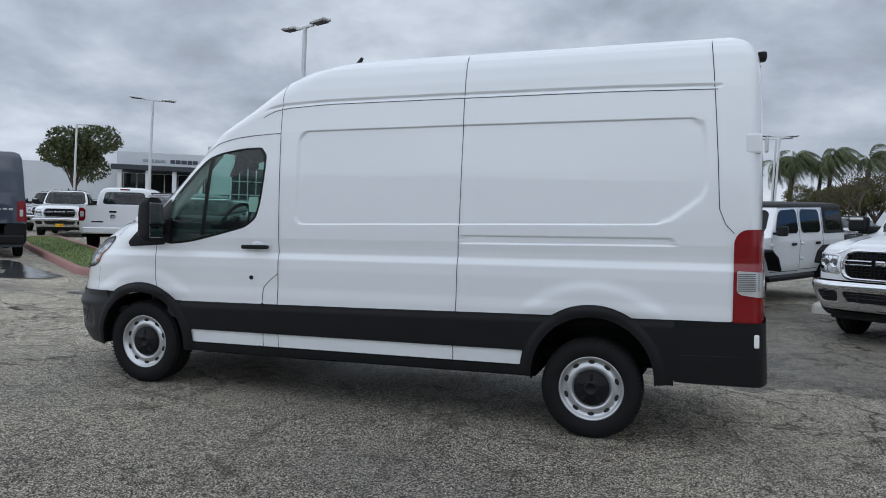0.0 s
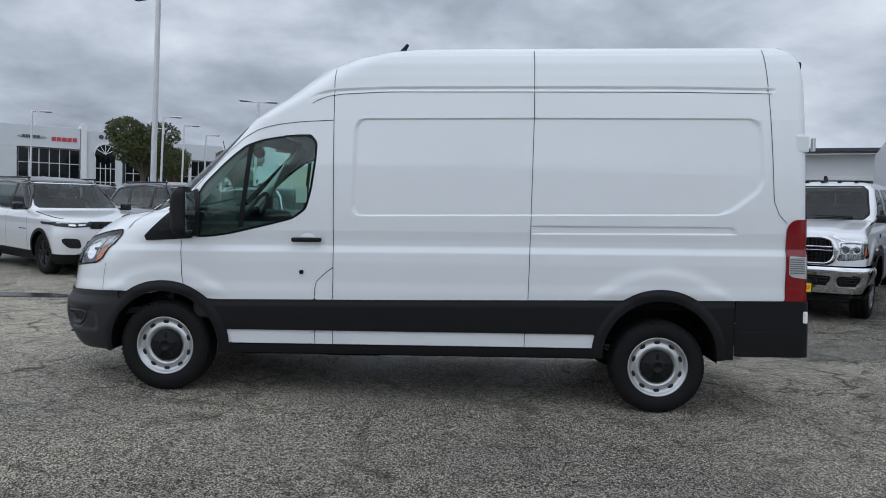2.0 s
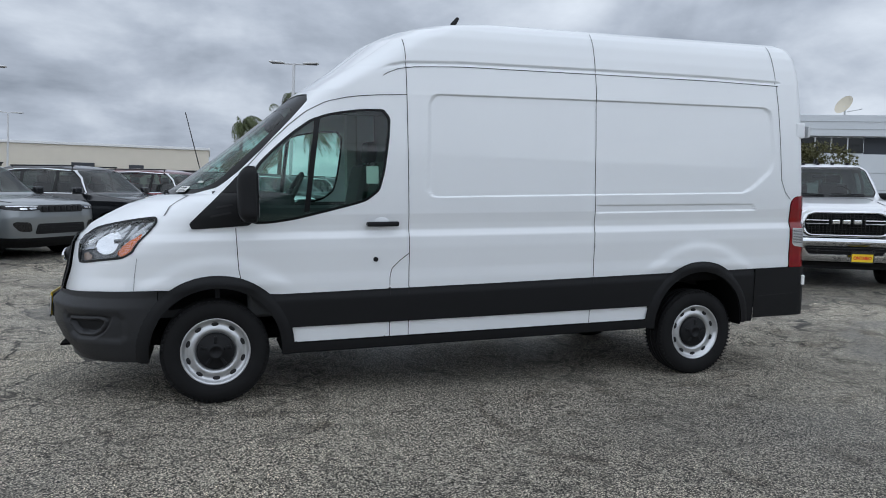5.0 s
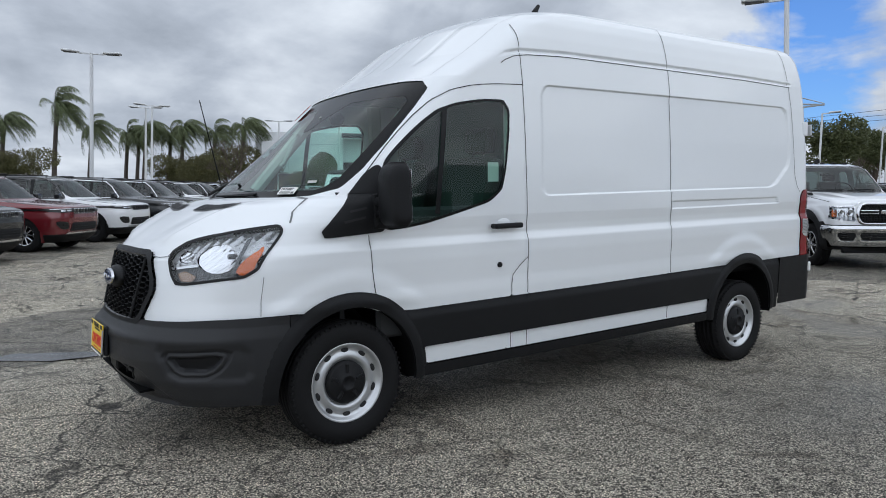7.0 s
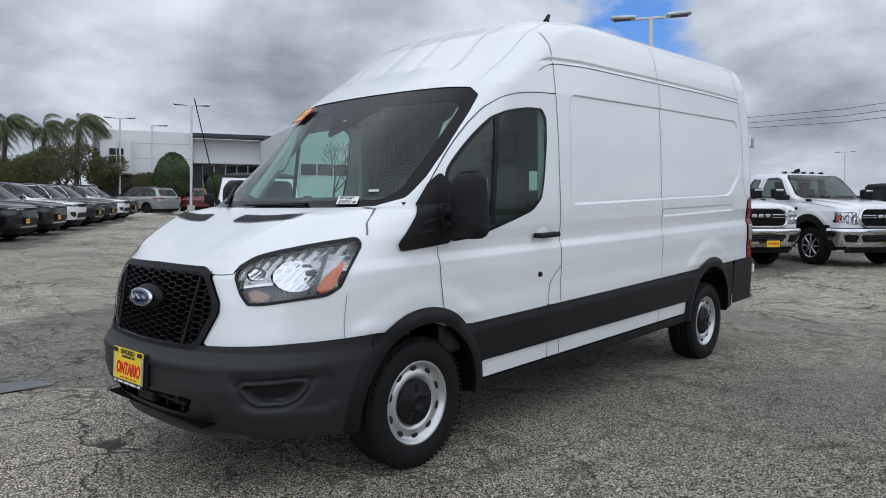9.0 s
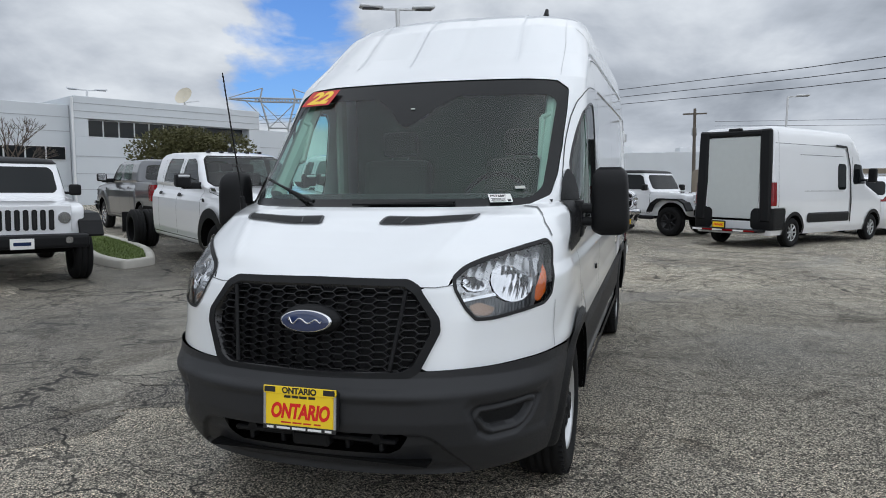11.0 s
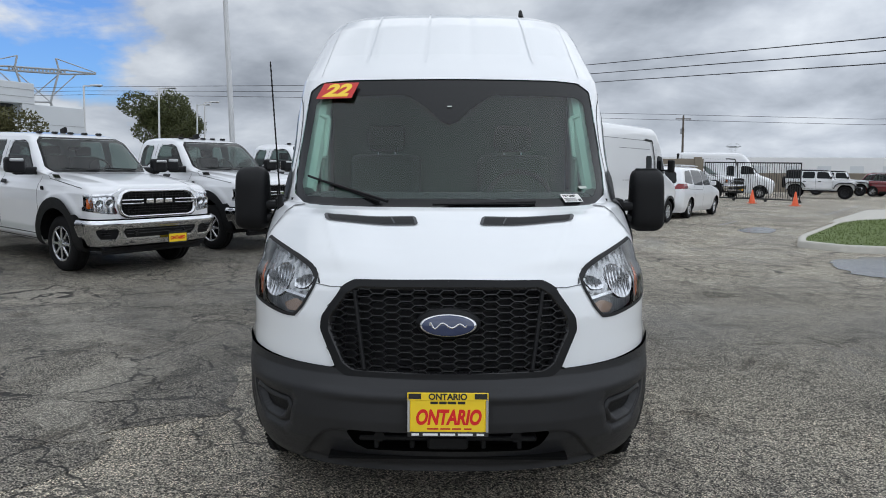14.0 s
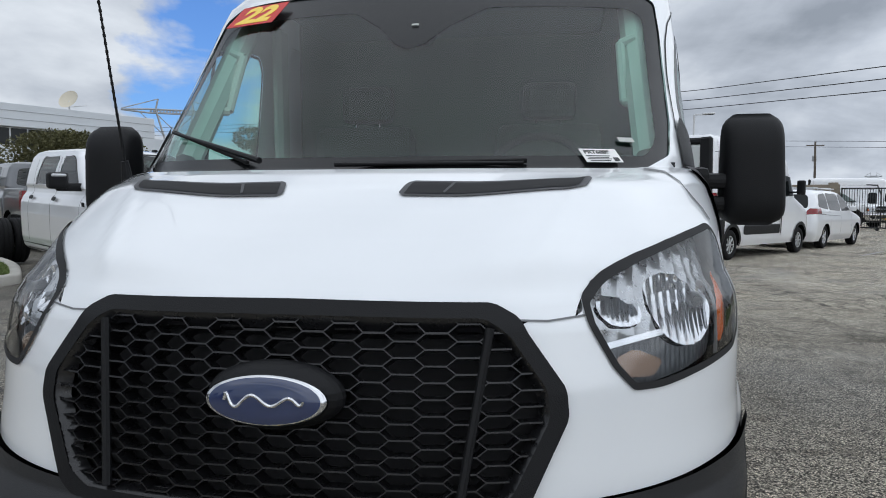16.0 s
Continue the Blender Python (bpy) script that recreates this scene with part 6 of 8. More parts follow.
    if bed:
        tail = 5.05 if crew else 4.7
        bh = Hull([(.55, end + .03), (1.42, end + .03)], [(.5, .05)], [(.55, .95), (.7, 1.0), (1.2, 1.0), (1.38, .985), (1.42, .97)], [(.55, tail), (.75, tail + .03), (1.42, tail)], ((0, .06),), n=6, m=4)
        bgrid = bh.grid(fine_steps((.55, 1.42, .058)), 8, 40, 8)
        B = ((base - .85, .46),)
        part("bed", mesh("bed", *bh.skin(bgrid, lambda x, y, z: arch_keep(x, z, B, .46))), paint, c)
        arch_ring(bh, bgrid, c, B[0], .455, .50, .012, paint)
        part("bed_floor", boxed((tail - end - .1, 1.9, .05), ((tail + end) / 2, 0, 1.36), .01), BED_DARK, c)
        tg = tail_patch(bh, bgrid, "tailgate", [(-.80, .82), (.80, .82), (.80, 1.415), (-.80, 1.415)], .012, paint, c, tail - .2)
        part("tailgate_handle", boxed((.03, .22, .06), (tail + .03, 0, 1.25), .01), BLACK_PLASTIC, tg)
        part("tailgate_badge", boxed((.02, .16, .12), (tail + .04, 0, 1.10), .03), CHROME, tg)
        part("tailgate_mark", boxed((.015, .35, .04), (tail + .045, -.45, .93), .006), BLACK_PLASTIC, tg)
        for half in (-1, 1):
            t = tail_patch(bh, bgrid, "tail_light", [(.80, .95), (1.05, .95), (1.05, 1.36), (.80, 1.36)], .018, RED_LENS, c, tail - .25, (half,))
            part("lamp_core", boxed((.03, .10, .16), (tail + .03, half * .90, 1.16), .01), CLEAR_LENS, t)
        part("stop_lamp", boxed((.04, .30, .045), (end - .09, 0, 1.985), .01), RED_LENS, c)
        rb = boxed((.16, 1.7, .20), (tail + .10, 0, .66), .03)
        part("rear_bumper", rb, CHROME if colour != "white" else paint, c)
        liner_box(c, end - .1, tail - .1, .75, .45, .9)
        for y in (-.86, .86):
            road_wheel(c, base - .85, y, R, R, tw, ALLOY, 8, -.02)
    return c


JEEP = Hull([(.55, -.42), (.70, -.50), (1.10, -.49), (1.16, -.45), (1.20, -.20), (1.235, .55), (1.25, .72), (1.30, .76), (1.72, .99), (1.80, 1.03), (1.84, 1.15), (1.86, 1.4), (1.87, 1.8)],
            [(.55, .18), (1.2, .20), (1.3, .16), (1.87, .2)], [(.55, .76), (.70, .80), (1.15, .80), (1.24, .785), (1.5, .745), (1.78, .70), (1.83, .66), (1.86, .50), (1.87, .02)],
            [(.55, 3.62), (1.2, 3.66), (1.75, 3.60), (1.83, 3.55), (1.86, 3.3), (1.87, 2.6)], ((0, .10),), n=4.5)
JEEP_GRID = JEEP.grid(fine_steps((.55, 1.14, .05), (1.14, 1.32, .012), (1.32, 1.78, .04), (1.78, 1.86, .012), (1.86, 1.87, .004)), 18, 56, 8)


def build_jeep(paint, colour, group="off-roaders"):
    c = thing("off_road_car", f"boxy {colour} four-door off-road car with black flares and hard top", "car", group)
    A = ((0.05, .48), (3.0, .48))
    keep = lambda x, y, z: np.minimum.reduce([arch_keep(x, z, A, .47), np.minimum(1.77 - z, 1)])
    part("body", mesh("jeep", *JEEP.skin(JEEP_GRID, keep)), paint, c)
    part("hard_top", mesh("top", *JEEP.skin(JEEP_GRID, lambda x, y, z: np.maximum(np.minimum(z - 1.77, x - .9), np.minimum.reduce([z - 1.27, x - 2.72, z - 1.2])), .008)), BLACK_PLASTIC, c)
    for poly in ([(.92, 1.30), (1.10, 1.72), (1.72, 1.74), (1.74, 1.30)], [(1.86, 1.30), (1.85, 1.74), (2.56, 1.73), (2.60, 1.30)], [(2.82, 1.33), (2.80, 1.70), (3.48, 1.69), (3.52, 1.33)]):
        side_patch(JEEP, JEEP_GRID, "side_glass", rounded(poly, 1), .012, DARK_GLASS, c)
    side_lines(JEEP, "door_gap", [[(.78, 1.25), (.78, .62), (1.78, .60), (1.80, 1.75)], [(1.84, .62), (2.50, .62), (2.68, 1.0), (2.68, 1.74)]], .012, .002, GAP, c)
    nose_patch(JEEP, JEEP_GRID, "windscreen", rounded([(-.66, 1.31), (.66, 1.31), (.61, 1.72), (-.61, 1.72)], 1), .004, DARK_GLASS, c, 1.2)
    g = part("grille_panel", boxed((.03, 1.20, .46), (-.51, 0, .96), .02), paint, c)
    for k in range(7):
        part("grille_slot", boxed((.02, .07, .30), (-.525, -.33 + .11 * k, .97), .02), GAP, g)
    for half in (-1, 1):
        lamp = bmesh.new()
        tube(lamp, (-.50, half * .50, 1.0), (-.545, half * .50, 1.0), .095, .085, 20)
        part("headlight", lamp, REFLECTOR, c)
        for x in (.05, 3.0):
            fl = bmesh.new()
            pts = [(-.62, -.14), (-.52, .05), (-.34, .15), (.34, .15), (.55, .02), (.66, -.2)]
            for (a, b), (a2, b2) in zip(pts[:-1], pts[1:]):
                dx, dz = a2 - a, b2 - b
                box(fl, (math.hypot(dx, dz) + .04, .34, .05), (x + (a + a2) / 2, half * .86, .88 + (b + b2) / 2), .015, Matrix.Rotation(-math.atan2(dz, dx), 3, "Y"))
            part("fender_flare", fl, BLACK_PLASTIC, c)
        part("side_step", boxed((1.7, .10, .10), (1.45, half * .82, .50), .03), BLACK_PLASTIC, c)
        for x, z in ((.80, .82), (.80, 1.10), (1.86, .82), (1.86, 1.10)):
            part("hinge", boxed((.10, .03, .05), (x, half * .815, z), .01), paint, c)
        for x in (1.55, 2.45):
            part("door_handle", boxed((.16, .03, .05), (x, half * .82, 1.10), .012), BLACK_PLASTIC, c)
        fog = bmesh.new()
        tube(fog, (-.80, half * .50, .70), (-.86, half * .50, .70), .05, sides=14)
        part("fog_lamp", fog, REFLECTOR, c)
    b = boxed((.22, 1.55, .20), (-.74, 0, .68), .05, segments=2)
    part("front_bumper", b, BLACK_PLASTIC, c)
    tag = part("number_plate", boxed((.01, .30, .15), (-.86, .10, .66), .003), PAPER, c)
    part("plate_print", boxed((.004, .22, .05), (-.866, .10, .66), 0), NAVY, tag)
    small_mirror(c, .88, 1.36, .93, BLACK_PLASTIC, (.12, .18, .18))
    liner_box(c, -.3, 3.5, .66, .46, .9)
    for x in (.05, 3.0):
        for y in (-.80, .80):
            road_wheel(c, x, y, .41, .41, .27, DARK_ALLOY, 7)
    spare = bmesh.new()
    tube(spare, (3.66, 0, 1.02), (3.86, 0, 1.02), .38, sides=28)
    part("spare_wheel", spare, RUBBER, c)
    return c


PANELVAN = Hull([(.30, -.80), (.5, -.90), (.9, -.93), (1.1, -.86), (1.25, -.62), (1.38, -.25), (1.46, -.02), (1.6, .10), (2.1, .47), (2.35, .64), (2.6, .84), (2.72, 1.0), (2.80, 1.22), (2.835, 1.5), (2.85, 2.0)],
                [(.3, .6), (1.3, .75), (1.5, .7), (2.2, .4), (2.85, .4)],
                [(.30, .95), (.45, 1.0), (1.1, 1.02), (1.5, 1.0), (2.3, .96), (2.65, .93), (2.76, .88), (2.82, .76), (2.84, .55), (2.85, .02)],
                [(.30, 4.98), (.6, 5.02), (2.3, 4.98), (2.7, 4.93), (2.8, 4.86), (2.84, 4.6), (2.85, 4.2)], ((0, .08),), n=3, m=4)
PANELVAN_GRID = PANELVAN.grid(fine_steps((.30, 1.1, .05), (1.1, 1.5, .02), (1.5, 2.7, .06), (2.7, 2.85, .012)), 24, 70, 10)


def build_panel_van(paint, colour, delivery=True, group="delivery vans"):
    c = thing("panel_van", f"{colour} high-roof panel van {'with a roll-up rear door' if delivery else 'with closed rear doors'}", "van", group)
    A = ((0, .36), (4.04, .36))
    part("body", mesh("pv_body", *PANELVAN.skin(PANELVAN_GRID, lambda x, y, z: np.minimum(arch_keep(x, z, A, .40), np.where((z < .9) & (z > .62) & (x > 4.45), -1.0, 1.0)))), paint, c)
    for a in A:
        arch_ring(PANELVAN, PANELVAN_GRID, c, a, .395, .48, .02, BLACK_PLASTIC)
    side_patch(PANELVAN, PANELVAN_GRID, "side_trim", [(1.35, .56), (3.45, .56), (3.45, .80), (1.35, .80)], .01, BLACK_PLASTIC, c)
    side_patch(PANELVAN, PANELVAN_GRID, "rear_trim", [(4.45, .42), (5.1, .42), (5.1, .92), (4.45, .92)], .015, BLACK_PLASTIC, c)
    side_patch(PANELVAN, PANELVAN_GRID, "cab_glass", rounded([(.30, 1.52), (.62, 1.98), (1.15, 2.02), (1.18, 1.48)], 1), .005, DARK_GLASS, c)
    nose_patch(PANELVAN, PANELVAN_GRID, "windscreen", rounded([(-.84, 1.55), (.84, 1.55), (.78, 2.22), (-.78, 2.22)], 1), .005, DARK_GLASS, c, 1.1)
    side_lines(PANELVAN, "panel_gap", [[(1.22, 2.2), (1.25, .5)], [(1.6, 2.42), (4.9, 2.42)], [(1.7, 2.18), (3.8, 2.18)], [(1.7, 1.32), (3.6, 1.32)], [(4.75, 2.7), (4.75, .95)]], .012, .002, LAMP_DARK, c)
    if delivery:
        side_patch(PANELVAN, PANELVAN_GRID, "door_window", rounded([(1.55, 1.35), (1.55, 2.0), (1.98, 2.0), (1.98, 1.35)], 1), .006, DARK_GLASS, c, (1,))
        side_lines(PANELVAN, "slide_door_frame", [[(1.30, .55), (1.36, 1.9), (1.55, 2.42), (2.1, 2.44)]], .06, .02, BLACK_PLASTIC, c)
        door = part("roll_door", boxed((.03, 1.34, 1.90), (5.005, 0, 1.62), .01), SILVER_DOOR, c, "pale grey roll-up rear door")
        for half in (-1, 1):
            part("door_post", boxed((.14, .27, 2.14), (4.985, half * .815, 1.67), .04, Matrix.Rotation(half * .03, 3, "X")), BLACK_PLASTIC, c)
        part("door_head", boxed((.12, 1.6, .14), (4.975, 0, 2.66), .04), BLACK_PLASTIC, c)
        part("rear_step", boxed((.35, 1.75, .06), (5.18, 0, .40), .01), BLACK_PLASTIC, c)
        for k in range(6):
            part("step_reflector", boxed((.01, .26, .04), (5.36, -.68 + .27 * k, .40), .002), RED_LENS if k % 2 else PAPER, c)
        p = part("plate_holder", boxed((.02, .36, .18), (5.36, -.10, .52), .01), BLACK_PLASTIC, c)
        pl = dealer_plate(c, pose(5.375, -.10, .53, 0, 0, 90) @ pose(0, 0, 0, 90), False)
    else:
        tail_patch(PANELVAN, PANELVAN_GRID, "rear_door_gap", [(-.008, .7), (.008, .7), (.008, 2.6), (-.008, 2.6)], .004, GAP, c, 4.8)
        bm = bmesh.new()
        for k in range(3):
            box(bm, (.02, .10, .05), (5.02, .40 + .13 * k, 1.30), .01)
        part("door_mark", bm, STEEL, c)
        part("rear_bumper", boxed((.14, 1.95, .25), (5.02, 0, .50), .05), BLACK_PLASTIC, c)
    for half in (-1, 1):
        t = tail_patch(PANELVAN, PANELVAN_GRID, "tail_light", [(.80, .98), (1.1, .98), (1.1, 1.52), (.80, 1.52)], .012, RED_LENS, c, 4.85, (half,))
        part("lamp_core", boxed((.02, .08, .18), (5.03, half * .90, 1.20), .01), CLEAR_LENS, t)
        m = boxed((.14, .20, .38), (.55, half * 1.20, 1.72), .05, segments=2)
        box(m, (.06, .16, .05), (.55, half * 1.06, 1.60), .01)
        part("mirror", m, BLACK_PLASTIC, c)
    lamp = boxed((.06, .36, .07), (4.98, 0, 2.75), .02)
    part("roof_lamp", lamp, BLACK_PLASTIC, c)
    liner_box(c, -.7, 4.9, .75, .30, .7)
    for x in (0, 4.04):
        for y in (-.88, .88):
            road_wheel(c, x, y, .345, .345, .225, STEEL, 8)
    return c


GUNMETAL = material("gunmetal_paint", (0.10, 0.105, 0.115), 0.3, 0.5, coat=1.0, vary=0.05)
SILVER_DOOR = material("roll_door_grey", (0.55, 0.58, 0.57), 0.5, vary=0.05)
MINIVAN = Hull([(.22, -.82), (.4, -.95), (.7, -.97), (.88, -.90), (.98, -.60), (1.06, -.15), (1.11, .12), (1.3, .42), (1.55, .85), (1.66, 1.15), (1.72, 1.55), (1.75, 2.0), (1.76, 2.4)],
               [(.2, .65), (1.0, .8), (1.2, .6), (1.7, .4)], [(.22, .88), (.4, .96), (.8, .99), (1.08, .95), (1.4, .86), (1.62, .77), (1.70, .68), (1.745, .45), (1.76, .02)],
               [(.22, 4.08), (.5, 4.18), (1.0, 4.15), (1.3, 4.03), (1.6, 3.85), (1.7, 3.7), (1.75, 3.3), (1.76, 2.8)], ((0, .24),), n=2.8)
MINIVAN_GRID = MINIVAN.grid(fine_steps((.22, .88, .045), (.88, 1.12, .02), (1.12, 1.68, .04), (1.68, 1.76, .01)), 24, 56, 8)


def build_minivan(paint, colour):
    c = thing("minivan", f"{colour} minivan with dark glass and red tail lights", "minivan", "parked cars")
    A = ((0, .35), (3.09, .35))
    part("body", mesh("mini_body", *MINIVAN.skin(MINIVAN_GRID, lambda x, y, z: arch_keep(x, z, A, .385))), paint, c)
    for a in A:
        arch_ring(MINIVAN, MINIVAN_GRID, c, a, .38, .405, .006, paint)
    for poly in ([(.72, 1.12), (1.02, 1.48), (1.28, 1.60), (1.62, 1.62), (1.64, 1.10)], [(1.72, 1.10), (1.70, 1.62), (2.75, 1.63), (2.78, 1.13)], [(2.86, 1.14), (2.83, 1.63), (3.45, 1.58), (3.72, 1.22)]):
        side_patch(MINIVAN, MINIVAN_GRID, "side_glass", rounded(poly, 1), .004, DARK_GLASS, c)
    side_lines(MINIVAN, "door_gap", [[(.62, 1.05), (.58, .40)], [(1.68, 1.62), (1.70, .38)], [(2.80, 1.62), (2.72, .60), (2.60, .40)], [(1.75, .95), (3.9, 1.02)]], .010, .002, GAP, c)
    nose_patch(MINIVAN, MINIVAN_GRID, "windscreen", [(-.84, 1.16), (.84, 1.16), (.68, 1.62), (-.68, 1.62)], .004, DARK_GLASS, c, 1.3)
    tail_patch(MINIVAN, MINIVAN_GRID, "rear_glass", rounded([(-.74, 1.18), (.74, 1.18), (.64, 1.58), (-.64, 1.58)], 1), .004, DARK_GLASS, c, 3.4)
    for half in (-1, 1):
        tail_patch(MINIVAN, MINIVAN_GRID, "tail_light", [(.50, .98), (1.05, 1.02), (1.05, 1.17), (.76, 1.18), (.70, 1.06), (.50, 1.04)], .008, RED_LENS, c, 3.5, (half,))
    small_mirror(c, .80, 1.18, 1.05, paint)
    rails = bmesh.new()
    for half in (-1, 1):
        tube(rails, (1.4, half * .62, 1.77), (3.3, half * .62, 1.77), .02, sides=8)
    for x in (1.7, 2.9):
        box(rails, (.06, 1.24, .025), (x, 0, 1.80), .008)
        for half in (-1, 1):
            tube(rails, (x, half * .62, 1.68), (x, half * .62, 1.80), .016, sides=6)
    part("roof_rack", rails, STEEL, c)
    liner_box(c, -.7, 3.9, .74, .22, .55)
    for x in (0, 3.09):
        for y in (-.82, .82):
            road_wheel(c, x, y, .345, .345, .23, ALLOY, 5)
    return c


def park(ob, x, y, ahead, wheel_y, dz=0.0):
    """Stand a vehicle so that its front wheel on the side wheel_y is at (x, y), with its nose towards ahead."""
    ang = math.atan2(ahead[1], ahead[0])
    c, s = math.cos(ang), math.sin(ang)
    # vehicle coordinates have the nose towards -x
    px, py = x - wheel_y * s * 1.0, y + wheel_y * c * 1.0
    turn = ang + math.pi
    z = gz(px, py) + dz
    ct, st = math.cos(turn), math.sin(turn)
    gx = (gz(px + ct * 1.5, py + st * 1.5) - gz(px - ct * 1.5, py - st * 1.5)) / 3
    gy = (gz(px - st * 1.5, py + ct * 1.5) - gz(px + st * 1.5, py - ct * 1.5)) / 3
    return Matrix.Translation((px, py, z)) @ Matrix.Rotation(turn, 4, "Z") @ Matrix.Rotation(-math.atan(gx), 4, "Y") @ Matrix.Rotation(math.atan(gy), 4, "X")


ROW = (-.57, -.82)
t1 = build_truck(WHITE2, "white", True)
t1.matrix_world = park(t1, 6.68, 5.75, ROW, .95)
t2 = build_truck(WHITE2, "white", False)
t2.matrix_world = park(t2, 9.45, 4.45, ROW, .95)
for x, y in ((12.25, 2.90), (14.40, 1.10)):
    copy_thing(t2, park(t2, x, y, ROW, .95))
greyp = build_truck(GUNMETAL, "dark grey", True, True, False, "pickups")
greyp.matrix_world = park(greyp, 16.1, 14.05, (.57, .82), .95)
wp = build_truck(WHITE2, "white", True, True, False, "pickups")
wp.matrix_world = park(wp, -14.4, 17.3, (-.50, .866), .95)
copy_thing(wp, park(wp, -22.2, 18.4, (.62, -.78), .95))
greyp2 = copy_thing(greyp, park(greyp, -27.5, 22.6, (.62, -.78), .95))
jeep = build_jeep(WHITE2, "white")
jeep.matrix_world = park(jeep, 5.44, 7.40, ROW, -.80)
for x, y in ((42.8, -25.5), (50.5, -30.8)):
    copy_thing(jeep, park(jeep, x, y, (-.52, -.85), .80))
copy_thing(jeep, park(jeep, 17.6, -1.6, ROW, .80))
pv = build_panel_van(WHITE2, "white")
pv.matrix_world = park(pv, 18.28, -6.65, (.80, -.60), .92)
dv = build_panel_van(BLUEVAN, "dark blue", False)
dv.matrix_world = park(dv, -16.2, 11.7, (-.80, .60), .92)
mini = build_minivan(WHITE2, "white")
mini.matrix_world = park(mini, 23.2, -9.85, (.82, -.57), .86)
SIDE = (.80, -.60)
suvs = {}
kinds = {"white": (WHITE2, "white", DARK_ALLOY, False), "grey": (SILVER, "silver grey", DARK_ALLOY, False), "black": (BLACKCAR, "black", ALLOY, True), "red": (MAROON, "dark red", ALLOY, True)}
line = [("white", -5.52, 6.48), ("grey", -3.88, 9.0), ("black", -2.0, 11.3), ("red", -.2, 13.95), ("white", 1.62, 16.55), ("black", 3.5, 19.3), ("black", 5.3, 22.0), ("white", 7.0, 24.7),
        ("black", 8.8, 27.4), ("black", 10.5, 30.1), ("white", 12.3, 32.8), ("black", 14.0, 35.5)]
for colour, x, y in line:
    if colour not in suvs:
        suvs[colour] = build_suv(*kinds[colour], group="row of suvs")
        suvs[colour].matrix_world = park(suvs[colour], x, y, SIDE, .86)
    else:
        copy_thing(suvs[colour], park(suvs[colour], x, y, SIDE, .86))
for colour, x, y, ahead in (("red", 25.5, 46.5, (.45, .89)), ("grey", 19.0, 44.0, (-.3, .95)), ("white", 29.5, 42.5, (.45, .89)), ("black", -10.5, 17.0, SIDE), ("black", -8.3, 20.5, SIDE), ("white", -14.5, 24.5, SIDE), ("grey", -6.0, 24.0, SIDE), ("black", -12.5, 30.0, SIDE),
                             ("white", -20.0, 34.0, SIDE), ("grey", -3.5, 27.5, SIDE), ("black", 34.0, 12.0, ROW), ("white", 24.0, 6.0, ROW), ("grey", 21.0, 8.5, ROW)):
    copy_thing(suvs[colour], park(suvs[colour], x, y, ahead, .86))
copy_thing(pv, park(pv, 41.5, -19.4, (-.30, -.95), .92))
copy_thing(t2, park(t2, 41.2, -16.5, (-.80, -.60), .95))
copy_thing(suvs["red"], park(suvs["red"], 48.0, -33.5, (-.75, -.66), .86))
# the row that faces the van's near side and shows in its paint and glass
for i, (colour, x) in enumerate((("white", -13), ("black", -9.8), ("grey", -6.6), ("white", -3.4), ("white", 0), ("black", 3.2), ("red", 6.5), ("black", 9.8))):
    copy_thing(suvs[colour], park(suvs[colour], x, -19.5 - .1 * (i % 3), (.10, .99), .86))


# ---- lot furniture, planting and buildings ----
GALV = material("pale_lamp_post", (0.62, 0.63, 0.64), 0.5, 0.2, vary=0.06, scale=3)
POLE_WOOD = material("weathered_pole", (0.10, 0.085, 0.07), 0.9, vary=0.3, scale=6)
WIRE = material("black_cable", (0.02, 0.02, 0.022), 0.7)
PYLON = material("dull_steel_lattice", (0.36, 0.38, 0.40), 0.6, 0.3)
KERB = material("concrete_kerb", (0.52, 0.50, 0.45), 0.85, vary=0.18, scale=5, bump=0.4, bump_scale=90)
RED_KERB = material("faded_red_kerb", (0.30, 0.16, 0.14), 0.85, vary=0.25, scale=4, bump=0.4, bump_scale=90)
TURF = material("turf_soil", (0.11, 0.15, 0.04), 0.95, vary=0.35, scale=9, bump=0.8, bump_scale=120)
GRASS = material("grass_blade", (0.125, 0.17, 0.045), 0.8, vary=0.3, scale=3)
BARK = material("tree_bark", (0.09, 0.07, 0.055), 0.95, vary=0.3, scale=12, bump=0.8, bump_scale=40)
LEAF = material("dark_leaf", (0.070, 0.082, 0.028), 0.7, vary=0.45, scale=1.2)
LEAF_OLIVE = material("olive_leaf", (0.085, 0.082, 0.028), 0.75, vary=0.4, scale=1.2)
HEDGE_LEAF = material("hedge_leaf", (0.035, 0.055, 0.018), 0.8, vary=0.4, scale=2)
FROND = material("palm_frond", (0.085, 0.105, 0.04), 0.65, vary=0.4, scale=1.0)
PALM_BARK = material("palm_bark", (0.06, 0.05, 0.042), 0.95, vary=0.3, scale=8, bump=0.8, bump_scale=25)
STUCCO = material("white_stucco", (0.70, 0.71, 0.72), 0.8, vary=0.05, scale=.6, bump=0.15, bump_scale=40)
PANEL_GREY = material("grey_panel", (0.56, 0.59, 0.62), 0.6, 0.0, vary=0.06, scale=.5)
PANEL_JOINT = material("panel_joint_grey", (0.34, 0.36, 0.38), 0.7)
CREAM = material("cream_stucco", (0.62, 0.58, 0.50), 0.85, vary=0.06, scale=.6, bump=0.15, bump_scale=40)
FASCIA = material("dark_fascia", (0.03, 0.035, 0.045), 0.5)
BLOCKWALL = material("tan_block_wall", (0.22, 0.19, 0.15), 0.9, vary=0.15, scale=2, bump=0.3, bump_scale=20)
